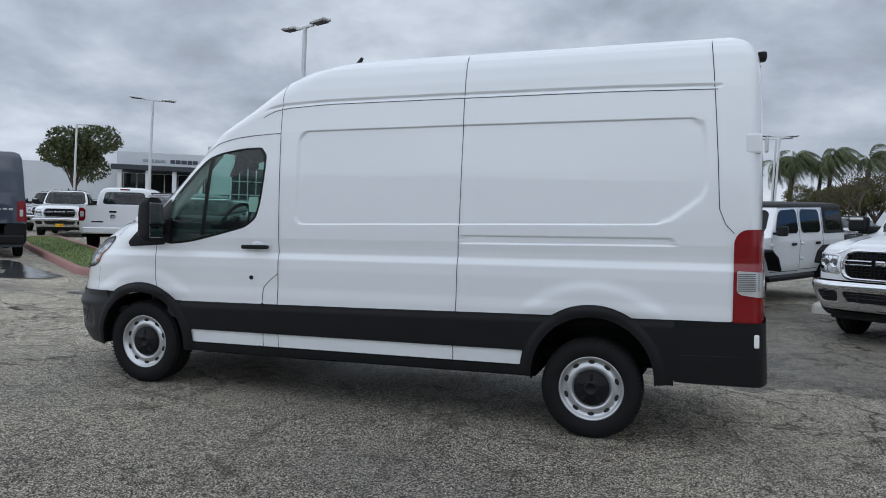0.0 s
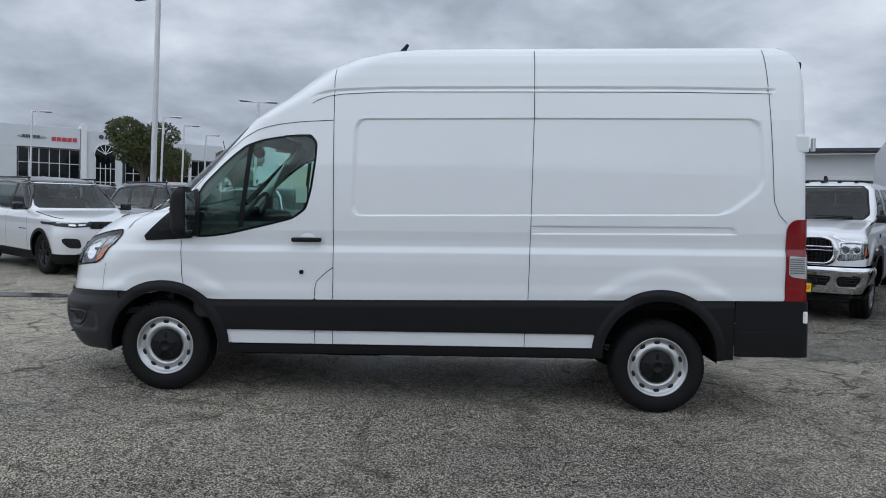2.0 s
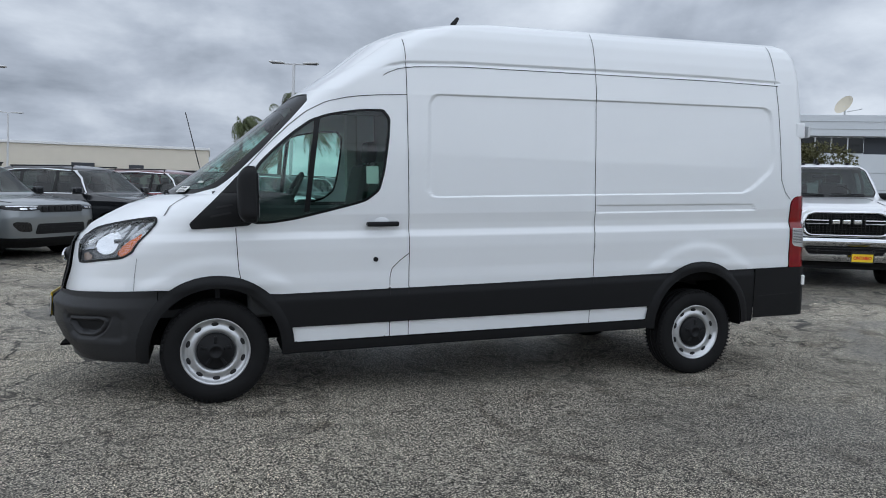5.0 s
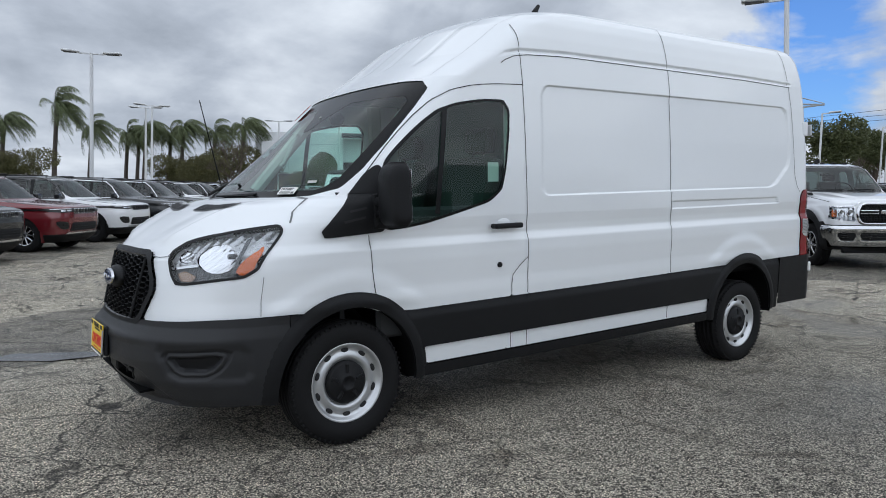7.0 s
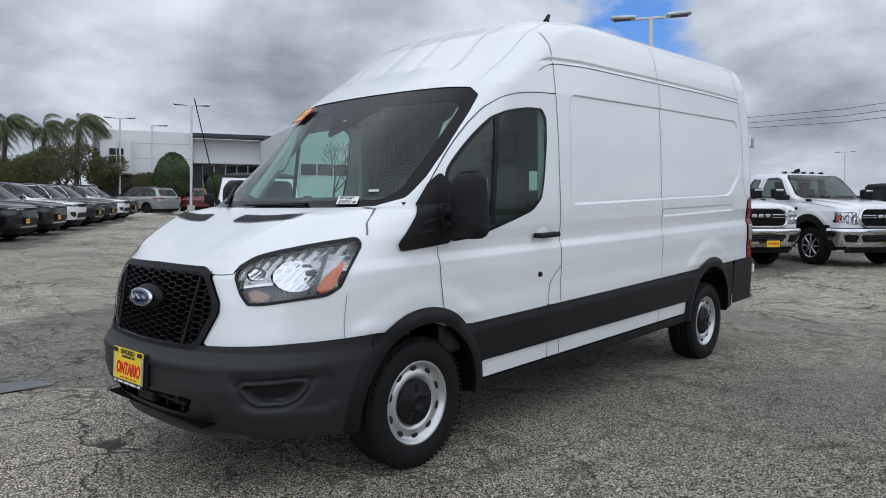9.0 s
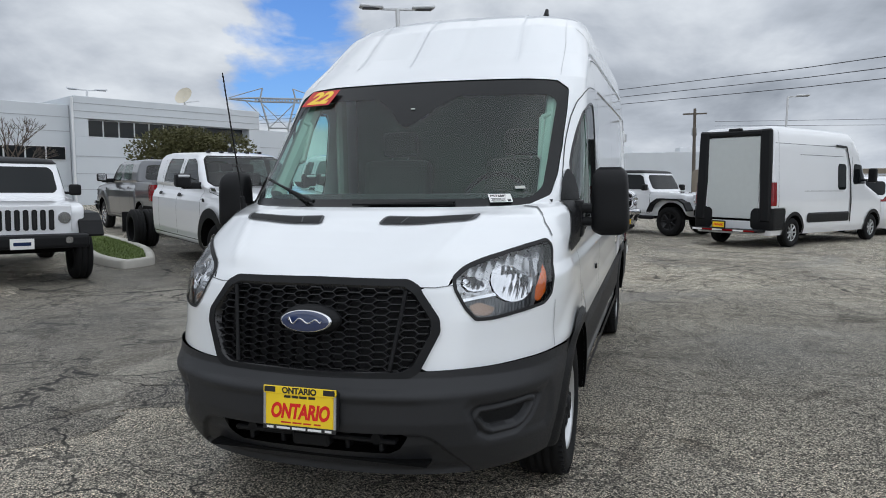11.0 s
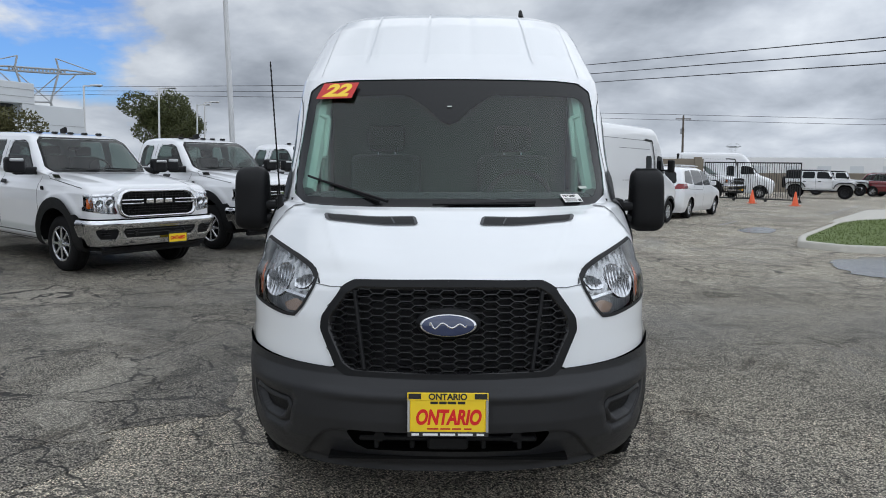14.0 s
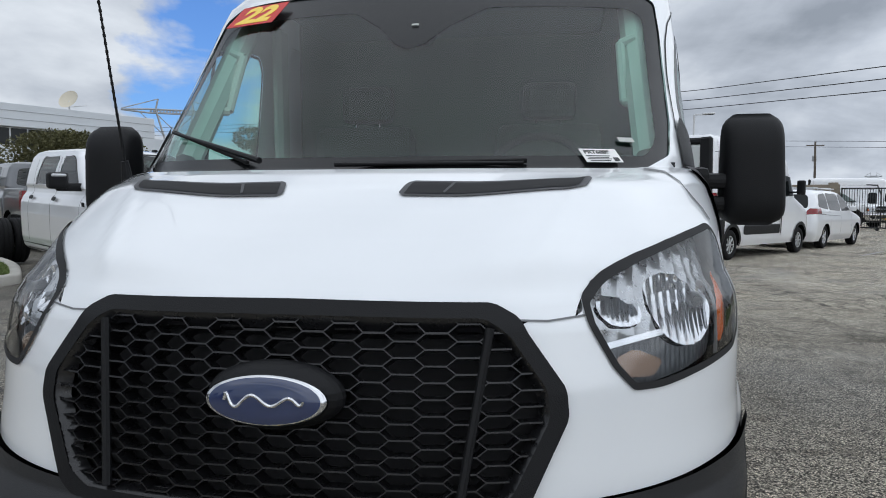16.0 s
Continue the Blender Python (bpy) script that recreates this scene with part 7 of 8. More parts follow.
CONE = material("orange_cone", (0.75, 0.11, 0.03), 0.5, vary=0.1)
IRON = material("black_iron", (0.012, 0.012, 0.013), 0.5, vary=0.2)
SIGN_RED = material("sign_red", (0.45, 0.04, 0.05), 0.5)
SIGN_GREY = material("sign_grey", (0.30, 0.33, 0.38), 0.4, 0.3)
SIGN_DARK = material("sign_dark", (0.05, 0.055, 0.07), 0.5)
DISH = material("dish_cream", (0.60, 0.55, 0.44), 0.6, vary=0.05)
ROAD_LINE = material("worn_line_paint", (0.36, 0.36, 0.35), 0.8, vary=0.3, scale=14)


def lamp_post(height, single=False, pole=.085):
    c = thing("street_lamp", f"{'single-headed' if single else 'twin-headed'} pale grey car-park lamp on a square post", "lamp", "lot lamps")
    bm = bmesh.new()
    tube(bm, (0, 0, .5), (0, 0, height - .05), pole, pole * .8, 10)
    part("post", bm, GALV, c)
    base = bmesh.new()
    tube(base, (0, 0, -.3), (0, 0, .62), .26, .24, 16)
    part("footing", base, KERB, c)
    for s in ((1,) if single else (-1, 1)):
        arm = boxed((.45, .07, .07), (s * .25, 0, height - .06), .01)
        head = part("lamp_arm", arm, GALV, c)
        part("lamp_head", boxed((.72, .34, .09), (s * .80, 0, height), .03, Matrix.Rotation(-s * .05, 3, "Y")), GALV, head)
        part("lamp_lens", boxed((.50, .26, .02), (s * .82, 0, height - .055), .005), SIGN_DARK, head)
    return c


def stand(ob, x, y, turn=0.0):
    return pose(x, y, gz(x, y), 0, 1.4, turn)


lampA = lamp_post(7.1)
lampA.matrix_world = stand(lampA, -7.0, 13.9, -28)
for x, y, turn in ((3.6, 28.9, -20), (10.3, 48.7, -35), (-11.1, 36.1, 5), (-16.6, 65.2, 5), (10.3, 47.0, -8), (20.9, 40.2, -38), (21.5, 52.2, -40), (17.6, 6.4, 120), (33.4, 33.5, -55), (-22.7, 25.7, 40), (95.0, 19.4, 95)):
    copy_thing(lampA, Matrix.Translation((0, 0, -.3 if x == 17.6 else 0)) @ stand(lampA, x, y, turn))
lampS = lamp_post(6.6, True, .075)
lampS.matrix_world = stand(lampS, -18.8, 40.5, 15)
for x, y, turn in ((-21.3, 54.4, 15), (23.3, 50.7, -35), (45.4, 19.9, -85), (58.8, 22.0, -85), (44.6, 24.6, -80), (43.0, -8.0, -95), (-33.0, 30.9, 40), (-26.4, 38.4, 35), (-19.7, 46.0, 30), (56.0, 20.4, -80), (28.0, 62.0, -40)):
    copy_thing(lampS, stand(lampS, x, y, turn))


def clumps(count, size, shape, seed, squash=1.0):
    """Many small bent leaf tufts; shape(random) gives a place and an outward way."""
    rnd = random.Random(seed)
    verts, faces = [], []
    for _ in range(count):
        p, out = shape(rnd)
        ax = Vector((rnd.gauss(0, 1), rnd.gauss(0, 1), rnd.gauss(0, 1))).normalized()
        bx = (out + ax * .9).normalized()
        cx = bx.cross(Vector((rnd.gauss(0, 1), rnd.gauss(0, 1), rnd.gauss(0, 1)))).normalized()
        s = size * rnd.uniform(.5, 1.3)
        b = len(verts)
        verts += [p - cx * s * .32, p + bx * s * .55 + cx * s * .12, p + cx * s * .32, p + bx * s * 1.05 * squash, p - bx * s * .1 + cx.cross(bx) * s * .25]
        faces += [(b, b + 1, b + 4), (b + 1, b + 2, b + 4), (b + 1, b + 3, b + 2)]
    return verts, faces


def build_tree(height, spread, mat, seed, label="leafy evergreen tree at the edge of the lot", trunk_share=.38, count=8000):
    rnd = random.Random(seed)
    c = thing("tree", label, "tree", "trees")
    bm = bmesh.new()
    th = height * trunk_share
    tube(bm, (0, 0, -.2), (.05, .03, th), .17, .12, 9)
    blobs = []
    for k in range(9):
        a, r = rnd.uniform(0, 6.28), spread * rnd.uniform(.15, .62)
        tip = Vector((math.cos(a) * r, math.sin(a) * r, height * rnd.uniform(.55, .88)))
        tube(bm, (0, 0, th * rnd.uniform(.7, 1)), tip, .07, .025, 6)
        blobs.append((tip, spread * rnd.uniform(.34, .52)))
    blobs.append((Vector((0, 0, height * .78)), spread * .5))
    part("trunk", bm, BARK, c)

    def place(r):
        tip, rad = r.choice(blobs)
        w = Vector((r.gauss(0, 1), r.gauss(0, 1), r.gauss(0, 1))).normalized()
        q = tip + Vector((w.x, w.y, w.z * .72)) * rad * r.uniform(.35, 1.0) ** .5
        q.z = min(q.z, height * 1.02)
        return q, w

    crown = part("crown", mesh("crown", *clumps(count, height * .040, place, seed), smooth=False), mat, c)
    return c


def build_palm(height, seed, wind=(.80, -.52)):
    """A palm whose fronds stream away from the wind, with a skirt of hanging ones."""
    rnd = random.Random(seed)
    c = thing("palm_tree", "tall palm with wind-blown drooping fronds on a slim trunk", "palm", "palms")
    bm = bmesh.new()
    lean = Vector((wind[0], wind[1], 0)) * rnd.uniform(.1, .4)
    pts = [Vector((0, 0, -.2)), lean * .2 + Vector((0, 0, height * .35)), lean * .6 + Vector((0, 0, height * .62)), lean + Vector((0, 0, height * .80))]
    for a, b, r0, r1 in zip(pts[:-1], pts[1:], (.24, .17, .15), (.17, .15, .19)):
        tube(bm, a, b, r0, r1, 9)
    part("trunk", bm, PALM_BARK, c)
    top = pts[-1]
    blow = Vector((wind[0], wind[1], 0))
    verts, faces = [], []
    for k in range(58):
        a = rnd.uniform(0, 6.283)
        up = rnd.uniform(-.5, 1.35)
        d = (Vector((math.cos(a) * math.cos(up), math.sin(a) * math.cos(up), math.sin(up))) + blow * .45).normalized()
        length = height * rnd.uniform(.22, .36)
        p, way = top.copy(), d.copy()
        n = 16
        for i in range(n):
            nxt = p + way * length / n
            way = (way + blow * .10 + Vector((0, 0, -.155 - .05 * i / n))).normalized()
            side = way.cross(Vector((0, 0, 1)))
            side = side.normalized() if side.length > 1e-3 else Vector((1, 0, 0))
            ll = length * .26 * math.sin(math.pi * (i + .8) / (n + .6)) ** .6
            for s in (-1, 1):
                for h in (0, .5):
                    b = len(verts)
                    q = p.lerp(nxt, h)
                    tip = q + side * s * ll * rnd.uniform(.35, .65) + way * ll * rnd.uniform(.3, .7) + (blow * .25 + Vector((0, 0, -rnd.uniform(.4, .8)))) * ll
                    verts += [q, q.lerp(nxt, .45), tip]
                    faces.append((b, b + 1, b + 2))
            b = len(verts)
            verts += [p - side * .018, p + side * .018, nxt + side * .013, nxt - side * .013]
            faces.append((b, b + 1, b + 2, b + 3))
            p = nxt
    part("crown", mesh("crown", verts, faces, False), FROND, c)
    return c


trees = [build_tree(7.0, 3.1, LEAF, 11), build_tree(6.3, 3.6, LEAF_OLIVE, 23, "broad olive-green tree by the building"), build_tree(5.4, 3.7, LEAF_OLIVE, 31, "low spreading evergreen tree", .5, 15000)]
trees[0].matrix_world = stand(0, -36.9, 34.8)
trees[1].matrix_world = stand(0, 17.8, 53.4, 40) @ Matrix.Scale(.80, 4)
trees[2].matrix_world = stand(0, 20.5, 16.3, 70) @ Matrix.Diagonal((.72, .72, .64, 1))
for i, x, y, turn in ((0, -22.8, 46.4, 60), (0, -24.2, 45.9 + 6, 100), (0, -22.4, 65.4, 0), (1, 2.9, 51.0, 30), (0, 55.0, 23.8, 140), (1, 14.9, 50.6, 80), (0, 67.0, 25.8, 20), (1, 14.0, 55.5, 250), (2, 22.5, 49.0, 170), (0, -27.0, 62.0, 90),
                      (1, 20.6, 52.6, 300)):
    copy_thing(trees[i], stand(0, x, y, turn) @ Matrix.Scale(.82 if x > 0 and y > 40 and x < 30 else .86 if y > 50 else 1.0, 4))
palms = [build_palm(9.4, 5), build_palm(8.2, 17), build_palm(7.9, 29)]
for ob, (x, y) in zip(palms, ((5.6, 56.9), (2.5, 61.2), (8.6, 60.5))):
    ob.matrix_world = stand(0, x, y)
for i, x, y in ((1, 13.1, 61.7), (2, 12.1, 64.0), (1, 15.5, 59.0), (2, 15.3, 62.2), (1, 18.9, 53.8), (2, 18.0, 58.3), (1, 13.6, 66.5)):
    copy_thing(palms[i], stand(0, x, y, (i * 7 + x * 3) % 24 - 12))


def build_bare_tree(height, seed):
    rnd = random.Random(seed)
    c = thing("bare_tree", "leafless winter tree with fine grey twigs", "tree", "trees")
    bm = bmesh.new()

    def grow(p, d, length, r, depth):
        q = p + d * length
        tube(bm, p, q, r, r * .7, 5, False)
        if depth:
            for _ in range(3):
                nd = (d + Vector((rnd.gauss(0, .45), rnd.gauss(0, .45), rnd.uniform(0, .35)))).normalized()
                grow(q, nd, length * rnd.uniform(.6, .8), r * .62, depth - 1)

    grow(Vector((0, 0, -.1)), Vector((0, 0, 1)), height * .28, .09, 5)
    part("branch_work", bm, BARK, c)
    return c


bare = build_bare_tree(5.5, 3)
bare.matrix_world = stand(0, 34.0, 47.0)
for x, y, turn in ((14.0, 40.0, 60), (64.0, 26.0, 120), (24.5, 30.0, 200), (17.0, 62.0, 20)):
    copy_thing(bare, stand(0, x, y, turn))


def build_topiary(radius, height, label):
    c = thing("topiary", label, "shrub", "clipped shrubs")
    bm = bmesh.new()
    tube(bm, (0, 0, -.1), (0, 0, height * .5), .12, .10, 8)
    part("trunk", bm, BARK, c)

    def place(r):
        w = Vector((r.gauss(0, 1), r.gauss(0, 1), abs(r.gauss(0, 1)) * 1.2 - .25)).normalized()
        return Vector((w.x * radius, w.y * radius, height * .47 + w.z * height * .53)) * r.uniform(.97, 1.0), w

    core = bmesh.new()
    bmesh.ops.create_icosphere(core, subdivisions=3, radius=1, matrix=Matrix.Translation((0, 0, height * .60)) @ Matrix.Diagonal((radius * .93, radius * .93, height * .38, 1)))
    part("core", core, HEDGE_LEAF, c)
    part("crown", mesh("crown", *clumps(2600, .17, place, 7), smooth=False), HEDGE_LEAF, c)
    return c


top1 = build_topiary(1.30, 4.2, "clipped dome-shaped dark green tree")
top1.matrix_world = stand(0, 21.7, 44.2)
copy_thing(top1, stand(0, 27.0, 47.5) @ Matrix.Scale(.72, 4))


# buildings: local x runs along the front, local -y is the side that is seen
def glazing(parent, u0, u1, z0, z1, cols, rows, y=-.02):
    w = part("window", boxed((u1 - u0, .06, z1 - z0), ((u0 + u1) / 2, y + .06, (z0 + z1) / 2)), STUCCO, parent)
    for i in range(cols):
        for j in range(rows):
            a, b = (u1 - u0) / cols, (z1 - z0) / rows
            part("pane", boxed((a - .10, .04, b - .10), (u0 + a * (i + .5), y, z0 + b * (j + .5))), DARK_GLASS, w)
    return w


def block(parent, name, u0, u1, v0, v1, z0, z1, mat, bevel=.03):
    return part(name, boxed((u1 - u0, v1 - v0, z1 - z0), ((u0 + u1) / 2, (v0 + v1) / 2, (z0 + z1) / 2), bevel), mat, parent)


def frame_at(x, y, ax, ay):
    return Matrix.Translation((x, y, gz(x, y) - .1)) @ Matrix.Rotation(math.atan2(ay, ax), 4, "Z")


def bars(parent, name, u, z, widths, h, mat, y, gap=.18):
    for w in widths:
        part(name, boxed((w, .06, h), (u + w / 2, y, z), .02), mat, parent)
        u += w + gap


def build_dealership():
    b = thing("dealership", "white and grey car showroom with tall dark glass front", "building", m=frame_at(-45, 66, .84, .55) @ Matrix.Translation((0, 0, -.4)))
    # service wing with a porch
    block(b, "wall", -34, -12.6, 3.0, 16, 0, 6.3, PANEL_GREY)
    block(b, "wall", -12.5, -2.95, 0, 14, 6.0, 7.7, PANEL_GREY)
    block(b, "porch_beam", -12.9, -2.95, -1.4, -.02, 5.6, 6.15, FASCIA)
    block(b, "wall", -12.5, -2.95, 2.4, 14, 0, 6.0, FASCIA)
    glazing(b, -12.2, -3.3, .4, 5.4, 6, 2, 2.3)
    for u in (-12.3, -9.4, -6.6, -3.8):
        block(b, "column", u, u + .45, -1.0, -.5, 0, 5.6, STUCCO)
    bars(b, "sign", -9.8, 6.75, (.55, .5, .5, .5), .34, SIGN_GREY, -.04, .10)
    bars(b, "sign", -6.9, 6.75, (.5, .5, .6, .5, .5), .42, SIGN_DARK, -.04, .08)
    # showroom
    block(b, "wall", -2.9, 5.45, 0, 14, 6.5, 8.75, PANEL_GREY)
    block(b, "wall", -2.9, -.4, .0, 14, 0, 6.5, PANEL_GREY)
    block(b, "wall", -.38, 5.45, .6, 14, 0, 6.5, FASCIA)
    glazing(b, -.3, 5.4, .3, 6.45, 6, 4, .4)
    rib = bmesh.new()
    bmesh.ops.create_uvsphere(rib, u_segments=24, v_segments=8, radius=1, matrix=Matrix.Translation((.95, -.05, 7.55)) @ Matrix.Diagonal((1.35, .05, .20, 1)))
    part("sign", rib, SIGN_GREY, b)
    bars(b, "sign", .1, 7.58, (.22, .2, .2, .2, .2, .22), .26, SIGN_DARK, -.11, .06)
    bars(b, "sign", 2.75, 7.45, (.40, .40, .40, .40, .40), .42, SIGN_RED, -.05, .09)
    block(b, "pilaster", 5.48, 6.05, -.5, 14, 0, 9.25, STUCCO)
    # arched entrance
    block(b, "wall", 6.07, 9.6, -.1, 14, 0, 8.6, PANEL_GREY)
    ring = bmesh.new()
    tube(ring, (7.45, -.20, 8.0), (7.45, -.14, 8.0), .24, sides=20)
    part("sign", ring, SIGN_DARK, b)
    bars(b, "sign", 7.85, 7.95, (.22, .26, .22, .26, .2), .36, SIGN_DARK, -.14, .05)
    arch = bmesh.new()
    tube(arch, (7.9, -.16, 6.15), (7.9, -.10, 6.15), 1.05, sides=36)
    part("arch_window", arch, DARK_GLASS, b)
    glazing(b, 6.9, 8.9, .2, 6.1, 4, 4, -.14)
    trim = bmesh.new()
    for k in range(20):
        a0, a1 = math.pi * k / 20, math.pi * (k + 1) / 20
        tube(trim, (7.9 + 1.12 * math.cos(a0), -.2, 6.15 + 1.12 * math.sin(a0)), (7.9 + 1.12 * math.cos(a1), -.2, 6.15 + 1.12 * math.sin(a1)), .09, sides=6)
    for k in range(1, 6):
        a0 = math.pi * k / 6
        tube(trim, (7.9, -.2, 6.15), (7.9 + 1.05 * math.cos(a0), -.2, 6.15 + 1.05 * math.sin(a0)), .035, sides=5)
    part("arch_trim", trim, STUCCO, b)
    # long wing
    block(b, "wall", 9.62, 20.5, .4, 14, 6.15, 8.0, PANEL_GREY)
    block(b, "wall", 9.62, 20.5, .8, 14, 0, 6.15, FASCIA)
    for k in range(3):
        glazing(b, 10.0 + 3.5 * k, 13.2 + 3.5 * k, .6, 6.1, 4, 3, .65)
        block(b, "column", 13.22 + 3.5 * k, 13.48 + 3.5 * k, .3, .79, 0, 6.15, STUCCO)
    bars(b, "sign", 13.0, 7.0, (.3, .3, .3, .3), .4, SIGN_DARK, .34, .10)
    pole = bmesh.new()
    tube(pole, (1.3, 3, 8.7), (1.3, 3, 11.0), .05, sides=6)
    part("flag_pole", pole, GALV, b)


build_dealership()


def build_offices():
    b = thing("office_building", "low white stucco building with a dark roof fascia and glass band", "building", m=frame_at(20, 54.4, .9, -.42))
    block(b, "wall", .45, 7.75, 0, 16, 2.9, 6.4, STUCCO)
    block(b, "wall", 3.9, 7.75, .02, 16, 0, 2.9, STUCCO)
    block(b, "garage_opening", .7, 3.9, .8, 15, 0, 2.9, FASCIA, 0)
    block(b, "porch", 1.0, 3.15, -1.2, -.02, 2.95, 5.5, STUCCO)
    glazing(b, 1.6, 2.7, 3.7, 4.9, 2, 2, -1.24)
    for z in (4.2, 5.4):
        part("panel_joint", boxed((4.4, .02, .03), (5.5, -.012, z)), PANEL_JOINT, b)
    block(b, "wall", 7.77, 34, .8, 16, 3.95, 6.0, STUCCO)
    block(b, "wall", 7.77, 34, 1.4, 16, 0, 3.95, FASCIA)
    block(b, "fascia", 7.6, 34, -.8, .79, 6.02, 6.32, FASCIA)
    for k in range(5):
        glazing(b, 8.6 + 5 * k, 13.2 + 5 * k, .4, 3.9, 5, 2, 1.3)
        block(b, "column", 13.25 + 5 * k, 13.55 + 5 * k, .3, .78, 0, 6.0, STUCCO)
    block(b, "soffit_wall", 7.9, 33.6, .5, .78, 3.95, 4.25, STUCCO)
    block(b, "planter", 9.5, 30, -5.5, -4.5, 0, .5, RED_KERB)


def build_warehouse():
    b = thing("service_building", "grey panelled service building with a ribbon window and roof dish", "building", m=frame_at(30.2, 30.25, .9, -.42))
    block(b, "wall", -.8, 11.4, 0, 12, 0, 4.0, PANEL_GREY, .02)
    block(b, "wall", -.8, 11.4, 0, 12, 5.05, 6.3, PANEL_GREY, .02)
    block(b, "wall", 10.6, 11.4, .04, 12, 4.0, 5.05, PANEL_GREY, .02)
    block(b, "wall", -.8, 0, .04, 12, 4.0, 5.05, PANEL_GREY, .02)
    block(b, "recess", 0, 10.6, .9, 11.9, 4.0, 5.05, FASCIA, 0)
    glazing(b, 0, 7.4, 4.02, 5.03, 8, 1, .30)
    for z in (1.0, 1.9, 2.9, 5.45, 5.9):
        part("panel_joint", boxed((12.2, .02, .03), (5.3, -.012, z)), PANEL_JOINT, b)
    part("downpipe", boxed((.12, .12, 6.2), (-.9, -.06, 3.1), .03), STUCCO, b)
    block(b, "side_wing", -6.8, -.82, .6, 14, 0, 5.8, PANEL_GREY)
    glazing(b, -6.4, -1.1, 2.65, 3.45, 5, 1, .56)
    for z in (1.2, 4.3, 5.1):
        part("panel_joint", boxed((5.9, .02, .03), (-3.8, .59, z)), PANEL_JOINT, b)
    block(b, "rear_wing", 11.42, 15.2, .5, 12, 0, 5.1, PANEL_GREY)
    for z in (1.5, 2.7, 3.9):
        part("panel_joint", boxed((3.7, .02, .03), (13.3, .49, z)), PANEL_JOINT, b)
    dish = [(0, 0)] + [(.17 * r ** 2 / .36, r) for r in np.linspace(.06, .6, 9)]
    d = part("roof_dish", mesh("dish", *turned(dish, 32, "x")), DISH, b, "cream satellite dish")
    d.matrix_local = Matrix.Translation((6.5, 1.0, 6.95)) @ Matrix.Rotation(math.radians(205), 4, "Z") @ Matrix.Rotation(math.radians(-28), 4, "Y")
    post = bmesh.new()
    tube(post, (6.5, 1.05, 6.25), (6.5, 1.05, 6.95), .06, sides=8)
    tube(post, (6.6, 1.0, 6.6), (7.4, .8, 6.75), .03, sides=6)
    part("dish_post", post, GALV, b)
    for u in (1.2, 2.4):
        block(b, "roof_unit", u, u + .4, 4, 4.4, 6.3, 6.75, STUCCO)


build_offices()
build_warehouse()
far = thing("far_warehouse", "long pale warehouse beyond the boundary wall", "building", m=frame_at(175, -40, -.06, -1))
block(far, "wall", 0, 190, 0, 20, 0, 5.0, STUCCO)
for k in range(24):
    part("dock_door", boxed((3.2, .1, 2.8), (5 + 7.6 * k, -.04, 1.5)), PANEL_GREY, far)
far2 = thing("far_shed", "grey industrial shed far behind the lot", "building", m=frame_at(88, 10, .2, -1))
block(far2, "wall", 0, 26, 0, 14, 0, 5.2, PANEL_GREY)
block(far2, "roof_unit", 6, 8, 3, 5, 5.2, 6.2, STUCCO)
block(far2, "roof_unit", 14, 17, 3, 6, 5.2, 6.0, STUCCO)
far3 = thing("far_warehouse", "long white warehouse behind the lot lamps", "building", m=frame_at(-30, 108, 1, .0))
block(far3, "wall", 0, 30, 0, 20, 0, 6.4, CREAM)
block(far3, "roof_cap", -.2, 30.2, -.3, 20, 6.42, 6.8, STUCCO)
part("dock_door", boxed((3, .1, 2.0), (13, -.04, 3.0)), FASCIA, far3)
part("dock_door", boxed((2, .1, 1.4), (20, -.04, 3.2)), FASCIA, far3)


back_hall = thing("far_hall", "long grey hall across the road behind the lot", "building", m=frame_at(-55, -52, 1, .0))
block(back_hall, "wall", 0, 118, -14, 0, 0, 9.8, PANEL_GREY)
for k in range(16):
    part("window", boxed((4.6, .1, 2.2), (4 + 7.2 * k, .03, 3.2)), DARK_GLASS, back_hall)


def build_wall(length, height, m, piers):
    w = tagged(part("boundary_wall", boxed((.3, length, height), (0, -length / 2, height / 2), .02), BLOCKWALL), "tan concrete block boundary wall", "wall", kind="structure")
    w.matrix_world = m
    for k in range(piers):
        part("wall_pier", boxed((.42, .42, height + .1), (0, -.3 - (length - .6) * k / (piers - 1), height / 2 + .05), .02), BLOCKWALL, w)


build_wall(12.0, 2.25, Matrix.Translation((40.5, -2.9, gz(40, -9))) @ Matrix.Rotation(-.19, 4, "Z"), 4)
build_wall(90.0, 1.75, Matrix.Translation((60.0, -8.0, gz(58, -30) - .1)) @ Matrix.Rotation(-.10, 4, "Z"), 12)


def build_gate():
    a, b = Vector((38.1, -14.75, gz(38, -15))), Vector((34.9, -18.75, gz(35, -19)))
    g = thing("metal_gate", "black iron sliding gate with upright bars", "gate")
    n = 42
    for k in range(n + 1):
        p = a.lerp(b, k / n)
        wide = .05 if k in (0, n, n // 2 - 6) else .022
        part("gate_bar", boxed((wide, wide, 2.05), (p.x, p.y, p.z + 1.15)), IRON, g)
    for z in (.16, 2.15):
        bm = tube(bmesh.new(), a + Vector((0, 0, z)), b + Vector((0, 0, z)), .035, sides=6)
        part("gate_rail", bm, IRON, g)
    for k in (0, .33, .66, 1):
        p = a.lerp(b, k)
        bm = tube(bmesh.new(), p + Vector((-.04, 0, .08)), p + Vector((.04, 0, .08)), .08, sides=12)
        part("gate_roller", bm, IRON, g)


build_gate()


